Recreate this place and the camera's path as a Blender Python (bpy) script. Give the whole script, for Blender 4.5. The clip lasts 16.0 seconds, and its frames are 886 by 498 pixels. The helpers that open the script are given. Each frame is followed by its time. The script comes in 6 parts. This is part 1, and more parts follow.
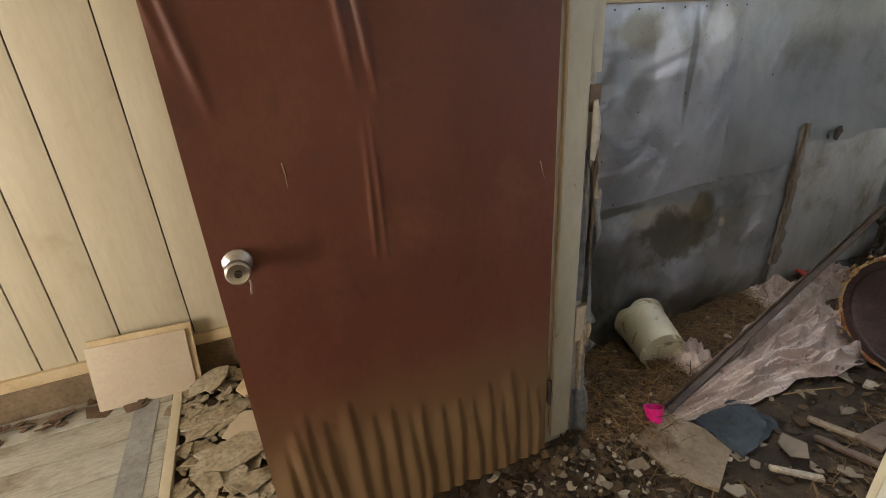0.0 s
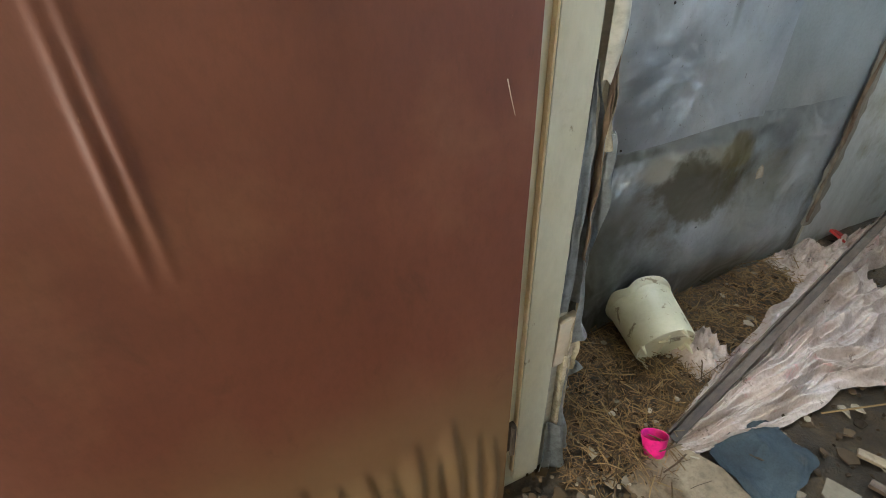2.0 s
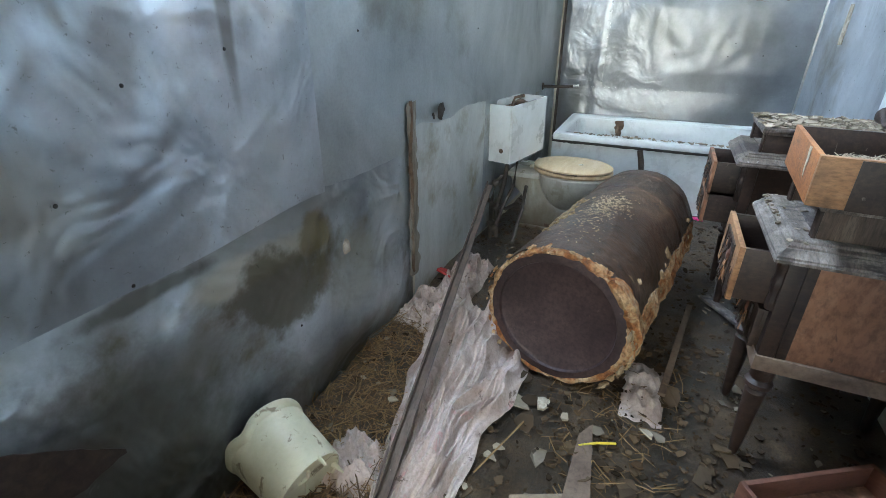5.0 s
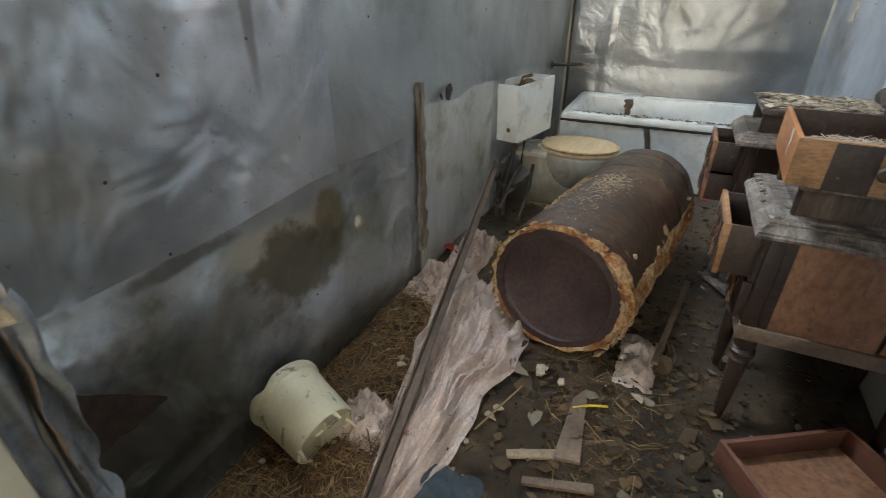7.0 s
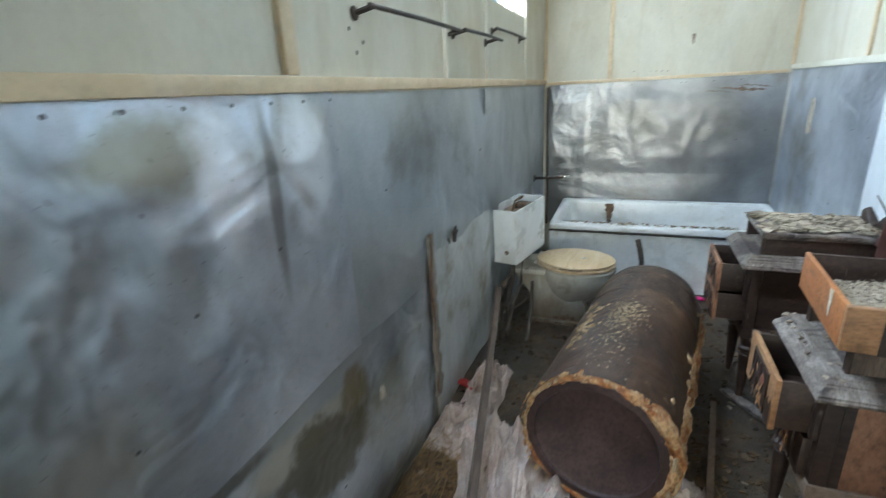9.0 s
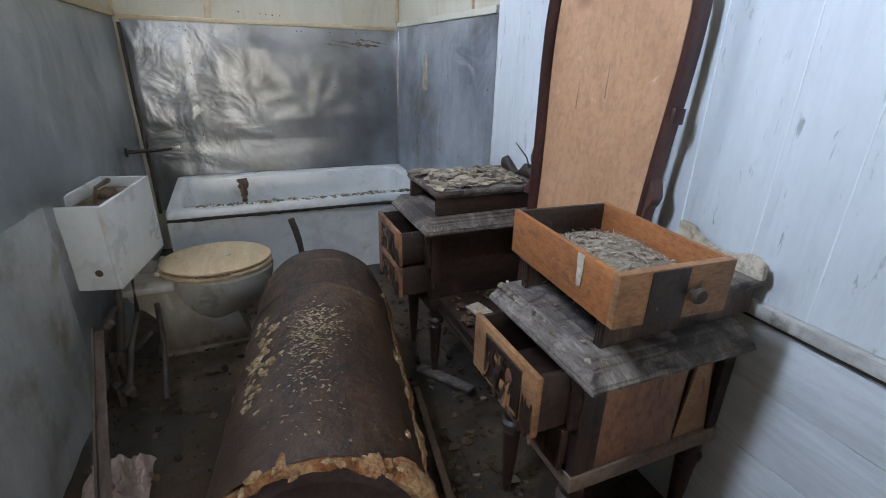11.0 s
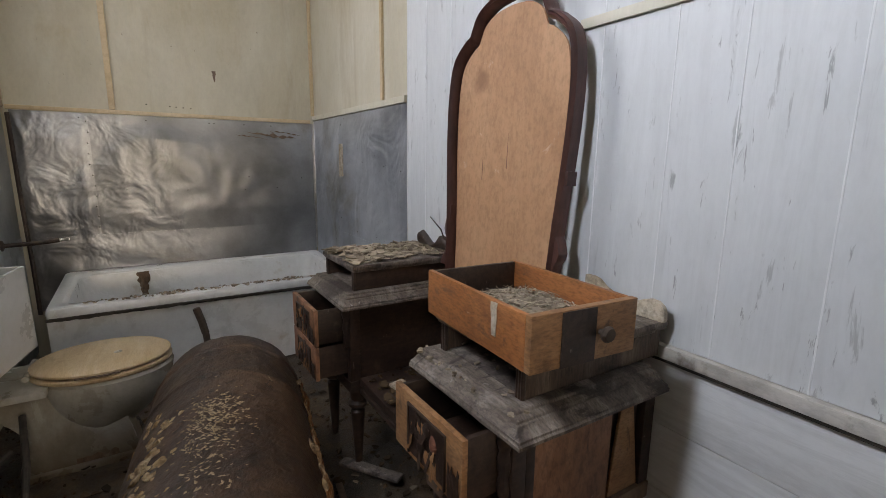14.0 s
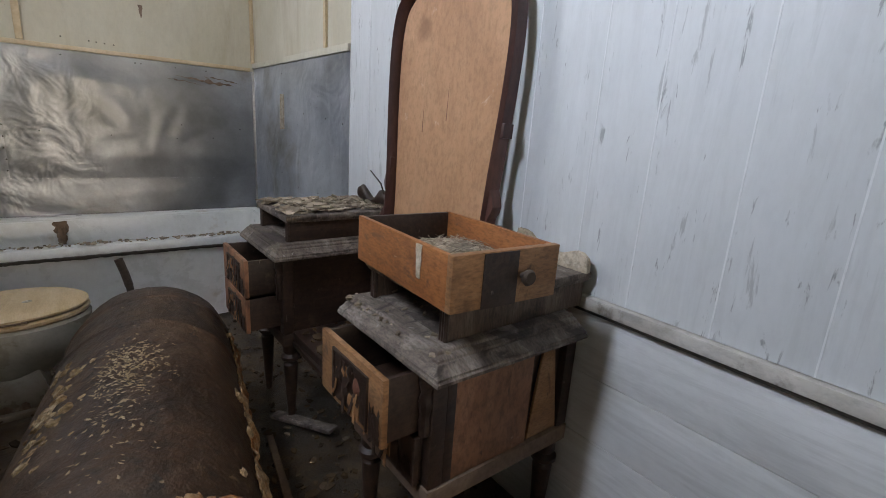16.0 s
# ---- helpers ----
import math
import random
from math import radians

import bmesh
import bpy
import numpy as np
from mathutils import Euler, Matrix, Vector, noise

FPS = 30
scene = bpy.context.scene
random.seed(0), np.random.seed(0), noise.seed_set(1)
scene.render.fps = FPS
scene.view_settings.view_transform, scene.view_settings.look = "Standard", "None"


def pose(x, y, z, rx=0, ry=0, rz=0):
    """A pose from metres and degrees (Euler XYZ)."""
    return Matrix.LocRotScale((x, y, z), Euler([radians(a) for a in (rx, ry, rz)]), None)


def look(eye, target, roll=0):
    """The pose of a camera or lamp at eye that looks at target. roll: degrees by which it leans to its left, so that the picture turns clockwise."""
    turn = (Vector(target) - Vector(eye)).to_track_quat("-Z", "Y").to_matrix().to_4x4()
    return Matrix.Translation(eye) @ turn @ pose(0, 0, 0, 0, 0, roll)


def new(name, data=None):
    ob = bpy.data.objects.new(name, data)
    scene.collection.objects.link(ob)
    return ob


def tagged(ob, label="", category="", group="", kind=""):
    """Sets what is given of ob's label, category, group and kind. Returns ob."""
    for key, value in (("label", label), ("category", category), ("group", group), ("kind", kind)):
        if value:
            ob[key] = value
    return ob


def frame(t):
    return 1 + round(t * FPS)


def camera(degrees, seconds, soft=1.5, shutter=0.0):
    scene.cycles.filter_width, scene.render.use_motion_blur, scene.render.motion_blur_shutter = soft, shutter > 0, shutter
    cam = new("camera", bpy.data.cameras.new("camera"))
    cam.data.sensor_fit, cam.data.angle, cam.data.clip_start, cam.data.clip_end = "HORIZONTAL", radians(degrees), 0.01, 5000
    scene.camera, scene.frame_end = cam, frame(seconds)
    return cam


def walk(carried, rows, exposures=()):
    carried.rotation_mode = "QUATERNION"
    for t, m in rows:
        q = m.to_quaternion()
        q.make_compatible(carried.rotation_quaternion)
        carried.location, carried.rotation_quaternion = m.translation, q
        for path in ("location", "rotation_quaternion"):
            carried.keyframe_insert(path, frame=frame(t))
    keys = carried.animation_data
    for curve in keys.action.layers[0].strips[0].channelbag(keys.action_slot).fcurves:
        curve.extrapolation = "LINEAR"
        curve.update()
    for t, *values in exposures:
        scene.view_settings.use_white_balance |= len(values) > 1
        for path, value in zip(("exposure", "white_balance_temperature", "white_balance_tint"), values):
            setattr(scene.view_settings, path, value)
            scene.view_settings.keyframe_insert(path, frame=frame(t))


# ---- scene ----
cam = camera(86.7, 16.0, soft=0.6, shutter=0.22)
PATH = [
    (0, (0.244, -0.001, 1.408), (0.928, 1.698, 0.605), -3.6),
    (0.4, (0.288, 0.011, 1.431), (1.043, 1.703, 0.676), -2.0),
    (0.5, (0.303, 0.034, 1.422), (1.065, 1.724, 0.672), -2.0),
    (1, (0.461, 0.257, 1.367), (1.205, 1.914, 0.531), -1.1),
    (1.5, (0.594, 0.468, 1.254), (1.26, 2.04, 0.212), -1.0),
    (2, (0.619, 0.504, 1.257), (1.304, 2.03, 0.16), -1.6),
    (2.5, (0.612, 0.478, 1.278), (1.386, 1.961, 0.182), -0.1),
    (3, (0.662, 0.436, 1.28), (1.559, 1.833, 0.166), 1.4),
    (3.5, (0.816, 0.566, 1.207), (1.851, 1.879, 0.109), 1.2),
    (4, (1.003, 0.633, 1.148), (2.313, 1.728, 0.107), 0.5),
    (4.5, (1.105, 0.556, 1.165), (2.66, 1.408, 0.239), 0.2),
    (4.7, (1.113, 0.551, 1.195), (2.751, 1.314, 0.337), 0.7),
    (6.8, (1.047, 0.493, 1.269), (2.67, 1.179, 0.322), 1.0),
    (7, (1.034, 0.489, 1.257), (2.614, 1.264, 0.307), -0.0),
    (7.5, (0.889, 0.59, 1.309), (2.352, 1.578, 0.369), -0.8),
    (8, (0.78, 0.593, 1.415), (2.13, 1.767, 0.522), -1.7),
    (8.5, (0.851, 0.605, 1.464), (2.334, 1.69, 0.674), -2.8),
    (9, (1.115, 0.704, 1.482), (2.868, 1.43, 0.849), -3.1),
    (9.3, (1.35, 0.716, 1.519), (3.246, 1.083, 0.999), -3.2),
    (9.5, (1.478, 0.715, 1.497), (3.386, 0.887, 0.923), -2.9),
    (10, (1.589, 0.758, 1.403), (3.464, 0.574, 0.733), -1.9),
    (10.2, (1.665, 0.811, 1.421), (3.49, 0.471, 0.677), -1.1),
    (12.3, (1.814, 0.771, 1.108), (3.441, -0.247, 0.547), 2.0),
    (12.5, (1.809, 0.766, 1.131), (3.44, -0.261, 0.599), 1.8),
    (13, (1.787, 0.771, 1.187), (3.432, -0.273, 0.733), 1.4),
    (13.5, (1.769, 0.777, 1.229), (3.425, -0.271, 0.83), 0.9),
    (14, (1.759, 0.778, 1.245), (3.426, -0.261, 0.867), 0.7),
    (14.5, (1.766, 0.784, 1.234), (3.429, -0.257, 0.842), 1.0),
    (15, (1.762, 0.779, 1.201), (3.387, -0.301, 0.76), 1.9),
    (15.5, (1.739, 0.738, 1.141), (3.306, -0.405, 0.652), 2.9),
    (16, (1.727, 0.735, 1.19), (3.252, -0.46, 0.694), 3.8),
]
EXPOSURES = [(0, -0.04, 6800, 22), (1.5, 0.66, 6350, 13), (3.0, 1.02, 5800, 10), (3.5, 1.0, 5700, 10), (4.0, 1.12, 5550, 12), (4.5, 1.0, 5500, 11), (7, 0.40, 6500, 15), (7.5, 0.62, 6750, 18), (8.0, 0.66, 6450, 20), (8.5, 0.74, 6200, 18), (9, 0.64, 5750, 10), (9.5, 0.02, 5550, 16), (10, -0.12, 5600, 19), (12.5, -0.18, 6750, 21), (14, -0.53, 7150, 25), (16, -0.49, 6750, 23)]
walk(cam, [(t, look(eye, target, roll)) for t, eye, target, roll in PATH], EXPOSURES)
# ---------------------------------------------------------------- world and light
world = bpy.data.worlds.new("sky_world")
scene.world = world
world.use_nodes = True
_sky = world.node_tree.nodes.new("ShaderNodeTexSky")
_sky.sky_type = "NISHITA"
_sky.sun_disc = False
_sky.sun_elevation, _sky.sun_rotation = radians(55), radians(180)
_bg = world.node_tree.nodes["Background"]
_bg.inputs["Strength"].default_value = 0.12
world.node_tree.links.new(_sky.outputs[0], _bg.inputs[0])

sun = new("sun", bpy.data.lights.new("sun", "SUN"))
sun.data.energy, sun.data.angle, sun.data.color = 2.0, radians(3), (1, 0.95, 0.88)
sun.matrix_world = look((0, -6, 9), (0, 0, 0.5))


def window_lamp(name, m, w, h, energy, color):
    lamp = new(name, bpy.data.lights.new(name, "AREA"))
    lamp.data.shape, lamp.data.size, lamp.data.size_y = "RECTANGLE", w, h
    lamp.data.energy, lamp.data.color = energy, color
    lamp.matrix_world = m
    return lamp


WX, EX, NY, SY, CZ = 1.18, 5.371, 1.445, -0.305, 2.70   # bathroom faces and ceiling
OW, OE, ON, OS = -2.4, 1.03, 2.2, -1.6                   # outer room faces
window_lamp("north_window_light", look((4.15, NY + 0.10, 2.25), (3.7, -0.6, 0.7)), 0.76, 0.60, 30, (0.76, 0.89, 1.0))
window_lamp("transom_light", look((2.36, NY + 0.10, 2.32), (2.36, -0.35, 0.75)), 0.18, 0.50, 56, (0.72, 0.87, 1.0))
window_lamp("west_window_light", look((OW - 0.06, 0.32, 1.16), (0.5, 0.55, 1.0)), 1.25, 1.1, 76, (1.0, 0.95, 0.78))

# ---------------------------------------------------------------- materials


def ramp(nt, fac, stops):
    n = nt.nodes.new("ShaderNodeValToRGB")
    els = n.color_ramp.elements
    while len(els) < len(stops):
        els.new(0.5)
    for e, (p, c) in zip(els, stops):
        e.position, e.color = p, (*c, 1) if len(c) == 3 else c
    nt.links.new(fac, n.inputs[0])
    return n.outputs[0]


def noise_tex(nt, vec, scale, detail=6, rough=0.6, dist=0.0):
    n = nt.nodes.new("ShaderNodeTexNoise")
    n.inputs["Scale"].default_value, n.inputs["Detail"].default_value = scale, detail
    n.inputs["Roughness"].default_value, n.inputs["Distortion"].default_value = rough, dist
    nt.links.new(vec, n.inputs["Vector"])
    return n.outputs["Fac"]


def mixcol(nt, fac, a, b, mode="MIX"):
    n = nt.nodes.new("ShaderNodeMix")
    n.data_type, n.blend_type = "RGBA", mode
    for sock, v in ((n.inputs[0], fac), (n.inputs[6], a), (n.inputs[7], b)):
        if isinstance(v, (int, float)):
            sock.default_value = v
        elif isinstance(v, tuple):
            sock.default_value = (*v, 1)
        else:
            nt.links.new(v, sock)
    return n.outputs[2]


def coords(nt, stretch=(1, 1, 1), world_space=False, shift=True):
    n = nt.nodes.new("ShaderNodeTexCoord")
    m = nt.nodes.new("ShaderNodeMapping")
    m.inputs["Scale"].default_value = stretch
    nt.links.new(n.outputs["Object"], m.inputs[0])
    if shift:
        info = nt.nodes.new("ShaderNodeObjectInfo")
        mul = nt.nodes.new("ShaderNodeMath")
        mul.operation, mul.inputs[1].default_value = "MULTIPLY", 37.0
        nt.links.new(info.outputs["Random"], mul.inputs[0])
        nt.links.new(mul.outputs[0], m.inputs["Location"])
    return m.outputs[0]


def material(name, stops, scale=6.0, stretch=(1, 1, 1), rough=(0.6, 0.85), metal=0.0, bump=0.25, bump_scale=60.0,
             stain=None, stain_scale=2.5, stain_at=(0.5, 0.7), grain=None, shift=True, dist=0.3, bump_dist=0.004, spec=0.5, cloud=(8, 0.65), mottle=0.3):
    """stops: colours along a noise; stain: a second colour in blotches; grain: (stretch, scale, strength, colour)."""
    m = bpy.data.materials.new(name)
    m.use_nodes = True
    nt = m.node_tree
    p = nt.nodes["Principled BSDF"]
    v = coords(nt, stretch, shift=shift)
    f = noise_tex(nt, v, scale, cloud[0], cloud[1], dist)
    c = ramp(nt, f, [(0.3 + 0.4 * i / max(1, len(stops) - 1), s) for i, s in enumerate(stops)])
    if grain:
        g = noise_tex(nt, coords(nt, grain[0], shift=shift), grain[1], 5, 0.7, 1.2)
        gf = ramp(nt, g, [(0.45, (0, 0, 0)), (0.62, (grain[2],) * 3)])
        c = mixcol(nt, gf, c, grain[3])
    if stain:
        s = noise_tex(nt, coords(nt, shift=shift), stain_scale, 7, 0.62, 0.2)
        sf = ramp(nt, s, [(stain_at[0], (0, 0, 0)), (stain_at[1], (1, 1, 1))])
        c = mixcol(nt, sf, c, stain)
    fine = noise_tex(nt, v, bump_scale, 6, 0.7)
    c = mixcol(nt, 1.0, c, ramp(nt, fine, [(0.34, (1 - mottle,) * 3), (0.56, (1, 1, 1))]), "MULTIPLY")
    nt.links.new(c, p.inputs["Base Color"])
    r = nt.nodes.new("ShaderNodeMapRange")
    r.inputs[3].default_value, r.inputs[4].default_value = rough
    nt.links.new(f, r.inputs[0])
    nt.links.new(r.outputs[0], p.inputs["Roughness"])
    p.inputs["Metallic"].default_value = metal
    p.inputs["Specular IOR Level"].default_value = spec
    b = nt.nodes.new("ShaderNodeBump")
    b.inputs["Strength"].default_value, b.inputs["Distance"].default_value = bump, bump_dist
    nt.links.new(fine, b.inputs["Height"])
    nt.links.new(b.outputs[0], p.inputs["Normal"])
    return m


def blotches(mat, color, scale, at, stretch=(1, 1, 1), amount=1.0, mode="MIX"):
    """One more layer of blotches over a material's colour."""
    nt = mat.node_tree
    p = nt.nodes["Principled BSDF"]
    old = p.inputs["Base Color"].links[0].from_socket
    s = noise_tex(nt, coords(nt, stretch, shift=False), scale, 8, 0.65, 0.5)
    sf = ramp(nt, s, [(at[0], (0, 0, 0)), (at[1], (amount,) * 3)])
    nt.links.new(mixcol(nt, sf, old, color, mode), p.inputs["Base Color"])
    return mat


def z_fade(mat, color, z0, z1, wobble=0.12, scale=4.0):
    """A tide mark or painted low shade: a second colour below a wavering height (object z from z0 up to z1)."""
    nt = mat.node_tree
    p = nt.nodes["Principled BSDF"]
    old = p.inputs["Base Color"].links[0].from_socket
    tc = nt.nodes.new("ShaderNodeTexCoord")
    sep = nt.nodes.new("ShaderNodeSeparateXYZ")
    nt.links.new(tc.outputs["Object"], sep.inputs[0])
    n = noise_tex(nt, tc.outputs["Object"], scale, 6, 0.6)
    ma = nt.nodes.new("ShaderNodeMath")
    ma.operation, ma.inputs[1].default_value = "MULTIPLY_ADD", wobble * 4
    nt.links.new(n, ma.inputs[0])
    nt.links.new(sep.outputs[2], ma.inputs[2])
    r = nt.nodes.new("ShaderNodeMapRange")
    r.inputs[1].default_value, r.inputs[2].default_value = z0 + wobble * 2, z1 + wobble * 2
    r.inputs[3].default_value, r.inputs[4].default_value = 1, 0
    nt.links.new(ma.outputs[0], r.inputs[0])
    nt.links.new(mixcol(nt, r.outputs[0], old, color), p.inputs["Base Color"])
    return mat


M_GALV = material("galvanized_steel", [(0.25, 0.27, 0.30), (0.40, 0.435, 0.48), (0.53, 0.575, 0.62), (0.70, 0.74, 0.79)], 1.9, (1, 1, 1), (0.30, 0.50), 0.7,
                  0.10, 90, (0.27, 0.25, 0.19), 1.7, (0.56, 0.74), ((2.5, 2.5, 0.8), 1.2, 0.30, (0.70, 0.74, 0.78)), shift=False, dist=0.15, cloud=(4, 0.55), mottle=0.07)
M_GALV_LOW = material("weathered_lower_steel", [(0.22, 0.24, 0.255), (0.35, 0.38, 0.405), (0.47, 0.505, 0.535), (0.62, 0.65, 0.68)], 2.4, (1, 1, 1), (0.33, 0.52), 0.7,
                      0.12, 80, (0.19, 0.17, 0.115), 2.2, (0.50, 0.62), shift=False, dist=0.12, cloud=(4, 0.55), mottle=0.1)
M_GALV_PALE = material("pale_lower_panel", [(0.38, 0.39, 0.375), (0.52, 0.54, 0.53), (0.64, 0.66, 0.65)], 3.0, (1, 1, 0.4), (0.45, 0.65), 0.4,
                       0.15, 80, (0.26, 0.22, 0.14), 3.5, (0.52, 0.7), dist=0.8, mottle=0.1)
M_GALV_BRIGHT = material("bright_back_steel", [(0.19, 0.19, 0.185), (0.29, 0.295, 0.30), (0.42, 0.43, 0.445)], 2.2, (1, 1, 1), (0.26, 0.42), 0.8,
                         0.08, 70, (0.20, 0.17, 0.10), 2.2, (0.62, 0.85), shift=False, dist=0.1, cloud=(4, 0.55), mottle=0.07)


def dents(mat, scale, depth, across=None):
    """Broad shallow dents under the fine relief, growing along y between two places where given."""
    nt = mat.node_tree
    p = nt.nodes["Principled BSDF"]
    fine = p.inputs["Normal"].links[0].from_node
    big = nt.nodes.new("ShaderNodeBump")
    big.inputs["Strength"].default_value, big.inputs["Distance"].default_value = 1.0, depth
    height = noise_tex(nt, coords(nt, shift=False), scale, 3, 0.5, 0.6)
    if across:
        tc, sep, rng_, mul = (nt.nodes.new(k) for k in ("ShaderNodeTexCoord", "ShaderNodeSeparateXYZ", "ShaderNodeMapRange", "ShaderNodeMath"))
        nt.links.new(tc.outputs["Object"], sep.inputs[0])
        nt.links.new(sep.outputs[1], rng_.inputs[0])
        rng_.inputs[1].default_value, rng_.inputs[2].default_value = across
        rng_.inputs[3].default_value, rng_.inputs[4].default_value = 0.18, 1.0
        mul.operation = "MULTIPLY"
        nt.links.new(height, mul.inputs[0])
        nt.links.new(rng_.outputs[0], mul.inputs[1])
        height = mul.outputs[0]
    nt.links.new(height, big.inputs["Height"])
    nt.links.new(big.outputs[0], fine.inputs["Normal"])


M_GALV_FAR = material("dull_galvanized_steel", [(0.25, 0.275, 0.28), (0.35, 0.38, 0.39), (0.44, 0.475, 0.49), (0.54, 0.575, 0.59)], 1.6, (1, 1, 1), (0.32, 0.50), 0.75,
                      0.10, 90, (0.22, 0.21, 0.17), 1.9, (0.58, 0.78), ((2.5, 2.5, 0.6), 1.2, 0.25, (0.50, 0.54, 0.57)), shift=False, dist=0.15, cloud=(4, 0.55), mottle=0.1)
dents(M_GALV_FAR, 2.6, 0.028)
dents(M_GALV, 3.4, 0.045)
dents(M_GALV_LOW, 3.6, 0.06)
dents(M_GALV_PALE, 5.0, 0.015)
dents(M_GALV_BRIGHT, 5.2, 0.018, (0.35, 1.05))


def stain_or_light_spot(mat, at, size, color, amount=0.9, wobble=0.9, scale=6.0, soft=0.55):
    """One ragged stain, or patch of painted light or shade, at a place on the wall (world x, z and half-sizes)."""
    nt = mat.node_tree
    p = nt.nodes["Principled BSDF"]
    old = p.inputs["Base Color"].links[0].from_socket
    tc = nt.nodes.new("ShaderNodeTexCoord")
    mp = nt.nodes.new("ShaderNodeMapping")
    mp.vector_type = "POINT"
    sx, sz = 1 / size[0], 1 / size[1]
    mp.inputs["Scale"].default_value = (sx, 0.0, sz)
    mp.inputs["Location"].default_value = (-at[0] * sx, 0.0, -at[1] * sz)
    nt.links.new(tc.outputs["Object"], mp.inputs[0])
    ln = nt.nodes.new("ShaderNodeVectorMath")
    ln.operation = "LENGTH"
    nt.links.new(mp.outputs[0], ln.inputs[0])
    ma = nt.nodes.new("ShaderNodeMath")
    ma.operation, ma.inputs[1].default_value = "MULTIPLY_ADD", wobble * 2
    nt.links.new(noise_tex(nt, tc.outputs["Object"], scale, 5, 0.6), ma.inputs[0])
    nt.links.new(ln.outputs["Value"], ma.inputs[2])
    r = nt.nodes.new("ShaderNodeMapRange")
    r.inputs[1].default_value, r.inputs[2].default_value = 0.9 - soft + wobble, 0.9 + soft + wobble
    r.inputs[3].default_value, r.inputs[4].default_value = amount, 0.0
    r.interpolation_type = "SMOOTHSTEP"
    nt.links.new(ma.outputs[0], r.inputs[0])
    nt.links.new(mixcol(nt, r.outputs[0], old, color), p.inputs["Base Color"])


stain_or_light_spot(M_GALV_LOW, (2.0, 0.12), (0.8, 0.10), (0.17, 0.15, 0.105), 0.7)
# Pale bands below the seam paint in the light its bulge catches.
stain_or_light_spot(M_GALV_LOW, (2.55, 0.56), (0.16, 0.17), (0.58, 0.61, 0.62), 0.7, 0.9, 6)
stain_or_light_spot(M_GALV_LOW, (1.75, 0.72), (0.70, 0.055), (0.43, 0.455, 0.46), 0.7, 0.6, 4)
stain_or_light_spot(M_GALV_LOW, (1.88, 0.645), (0.30, 0.055), (0.54, 0.52, 0.43), 0.85, 0.8, 5, 0.3)
stain_or_light_spot(M_GALV_LOW, (1.60, 0.715), (0.17, 0.030), (0.12, 0.115, 0.09), 0.8, 0.8, 5, 0.25)
stain_or_light_spot(M_GALV_LOW, (1.98, 0.53), (0.20, 0.12), (0.15, 0.135, 0.085), 0.85, 1.7, 6, 0.3)
stain_or_light_spot(M_GALV_LOW, (2.13, 0.65), (0.085, 0.07), (0.22, 0.19, 0.10), 0.85, 0.8, 7, 0.22)
stain_or_light_spot(M_GALV_LOW, (1.62, 0.52), (0.16, 0.07), (0.34, 0.36, 0.38), 0.6, 0.8, 5, 0.3)
stain_or_light_spot(M_GALV_LOW, (2.30, 0.42), (0.14, 0.16), (0.40, 0.40, 0.34), 0.6, 0.8, 5, 0.4)
# Three corner spots: real grime, with the partition wall's shade painted in.
stain_or_light_spot(M_GALV_LOW, (1.30, 0.25), (0.22, 0.25), (0.06, 0.058, 0.05), 0.8)
stain_or_light_spot(M_GALV_LOW, (1.42, 0.33), (0.36, 0.30), (0.085, 0.085, 0.07), 0.85, 0.9, 4)
stain_or_light_spot(M_GALV, (1.38, 0.85), (0.34, 0.24), (0.22, 0.225, 0.215), 0.5, 0.9, 4)
stain_or_light_spot(M_GALV, (1.42, 1.24), (0.30, 0.24), (0.21, 0.205, 0.18), 0.6, 0.9, 5)
stain_or_light_spot(M_GALV, (1.45, 0.95), (0.16, 0.10), (0.34, 0.31, 0.25), 0.6)
stain_or_light_spot(M_GALV, (1.66, 1.40), (0.13, 0.08), (0.27, 0.25, 0.17), 0.75, 0.8, 7, 0.25)
# Pale patches and dark streaks put the folded steel's shine into its colour.
stain_or_light_spot(M_GALV, (1.80, 1.33), (0.07, 0.13), (0.78, 0.81, 0.84), 0.7, 0.8, 6, 0.3)
stain_or_light_spot(M_GALV, (1.93, 1.27), (0.020, 0.22), (0.17, 0.17, 0.16), 0.75, 0.4, 6, 0.35)
stain_or_light_spot(M_GALV, (2.06, 1.33), (0.09, 0.17), (0.80, 0.83, 0.86), 0.75, 0.7, 6, 0.3)
stain_or_light_spot(M_GALV, (1.75, 0.98), (0.20, 0.10), (0.20, 0.215, 0.235), 0.6, 0.8, 4, 0.45)
stain_or_light_spot(M_GALV, (2.02, 0.90), (0.10, 0.14), (0.62, 0.66, 0.70), 0.5, 0.8, 5, 0.4)
blotches(M_GALV, (0.09, 0.09, 0.08), 38, (0.68, 0.72), (1, 1, 1), 0.7)
blotches(M_GALV_LOW, (0.60, 0.61, 0.58), 3.3, (0.62, 0.76), (1, 1, 1.6), 0.4)
blotches(M_GALV, (0.10, 0.095, 0.08), 75, (0.63, 0.68), (1, 1, 1), 0.6)
blotches(M_GALV_LOW, (0.10, 0.09, 0.07), 55, (0.66, 0.70), (1, 1, 1), 0.6)
M_RUST = material("rust_streak", [(0.085, 0.046, 0.024), (0.17, 0.108, 0.064), (0.29, 0.235, 0.17)], 14, (1, 1, 0.5), (0.7, 0.9), 0.1, 0.4, mottle=0.5)
M_STREAK = material("streaked_grey_plaster", [(0.12, 0.092, 0.064), (0.23, 0.20, 0.155), (0.36, 0.34, 0.30)], 14, (1, 1, 0.25), (0.6, 0.85), 0.1, 0.4, mottle=0.35)
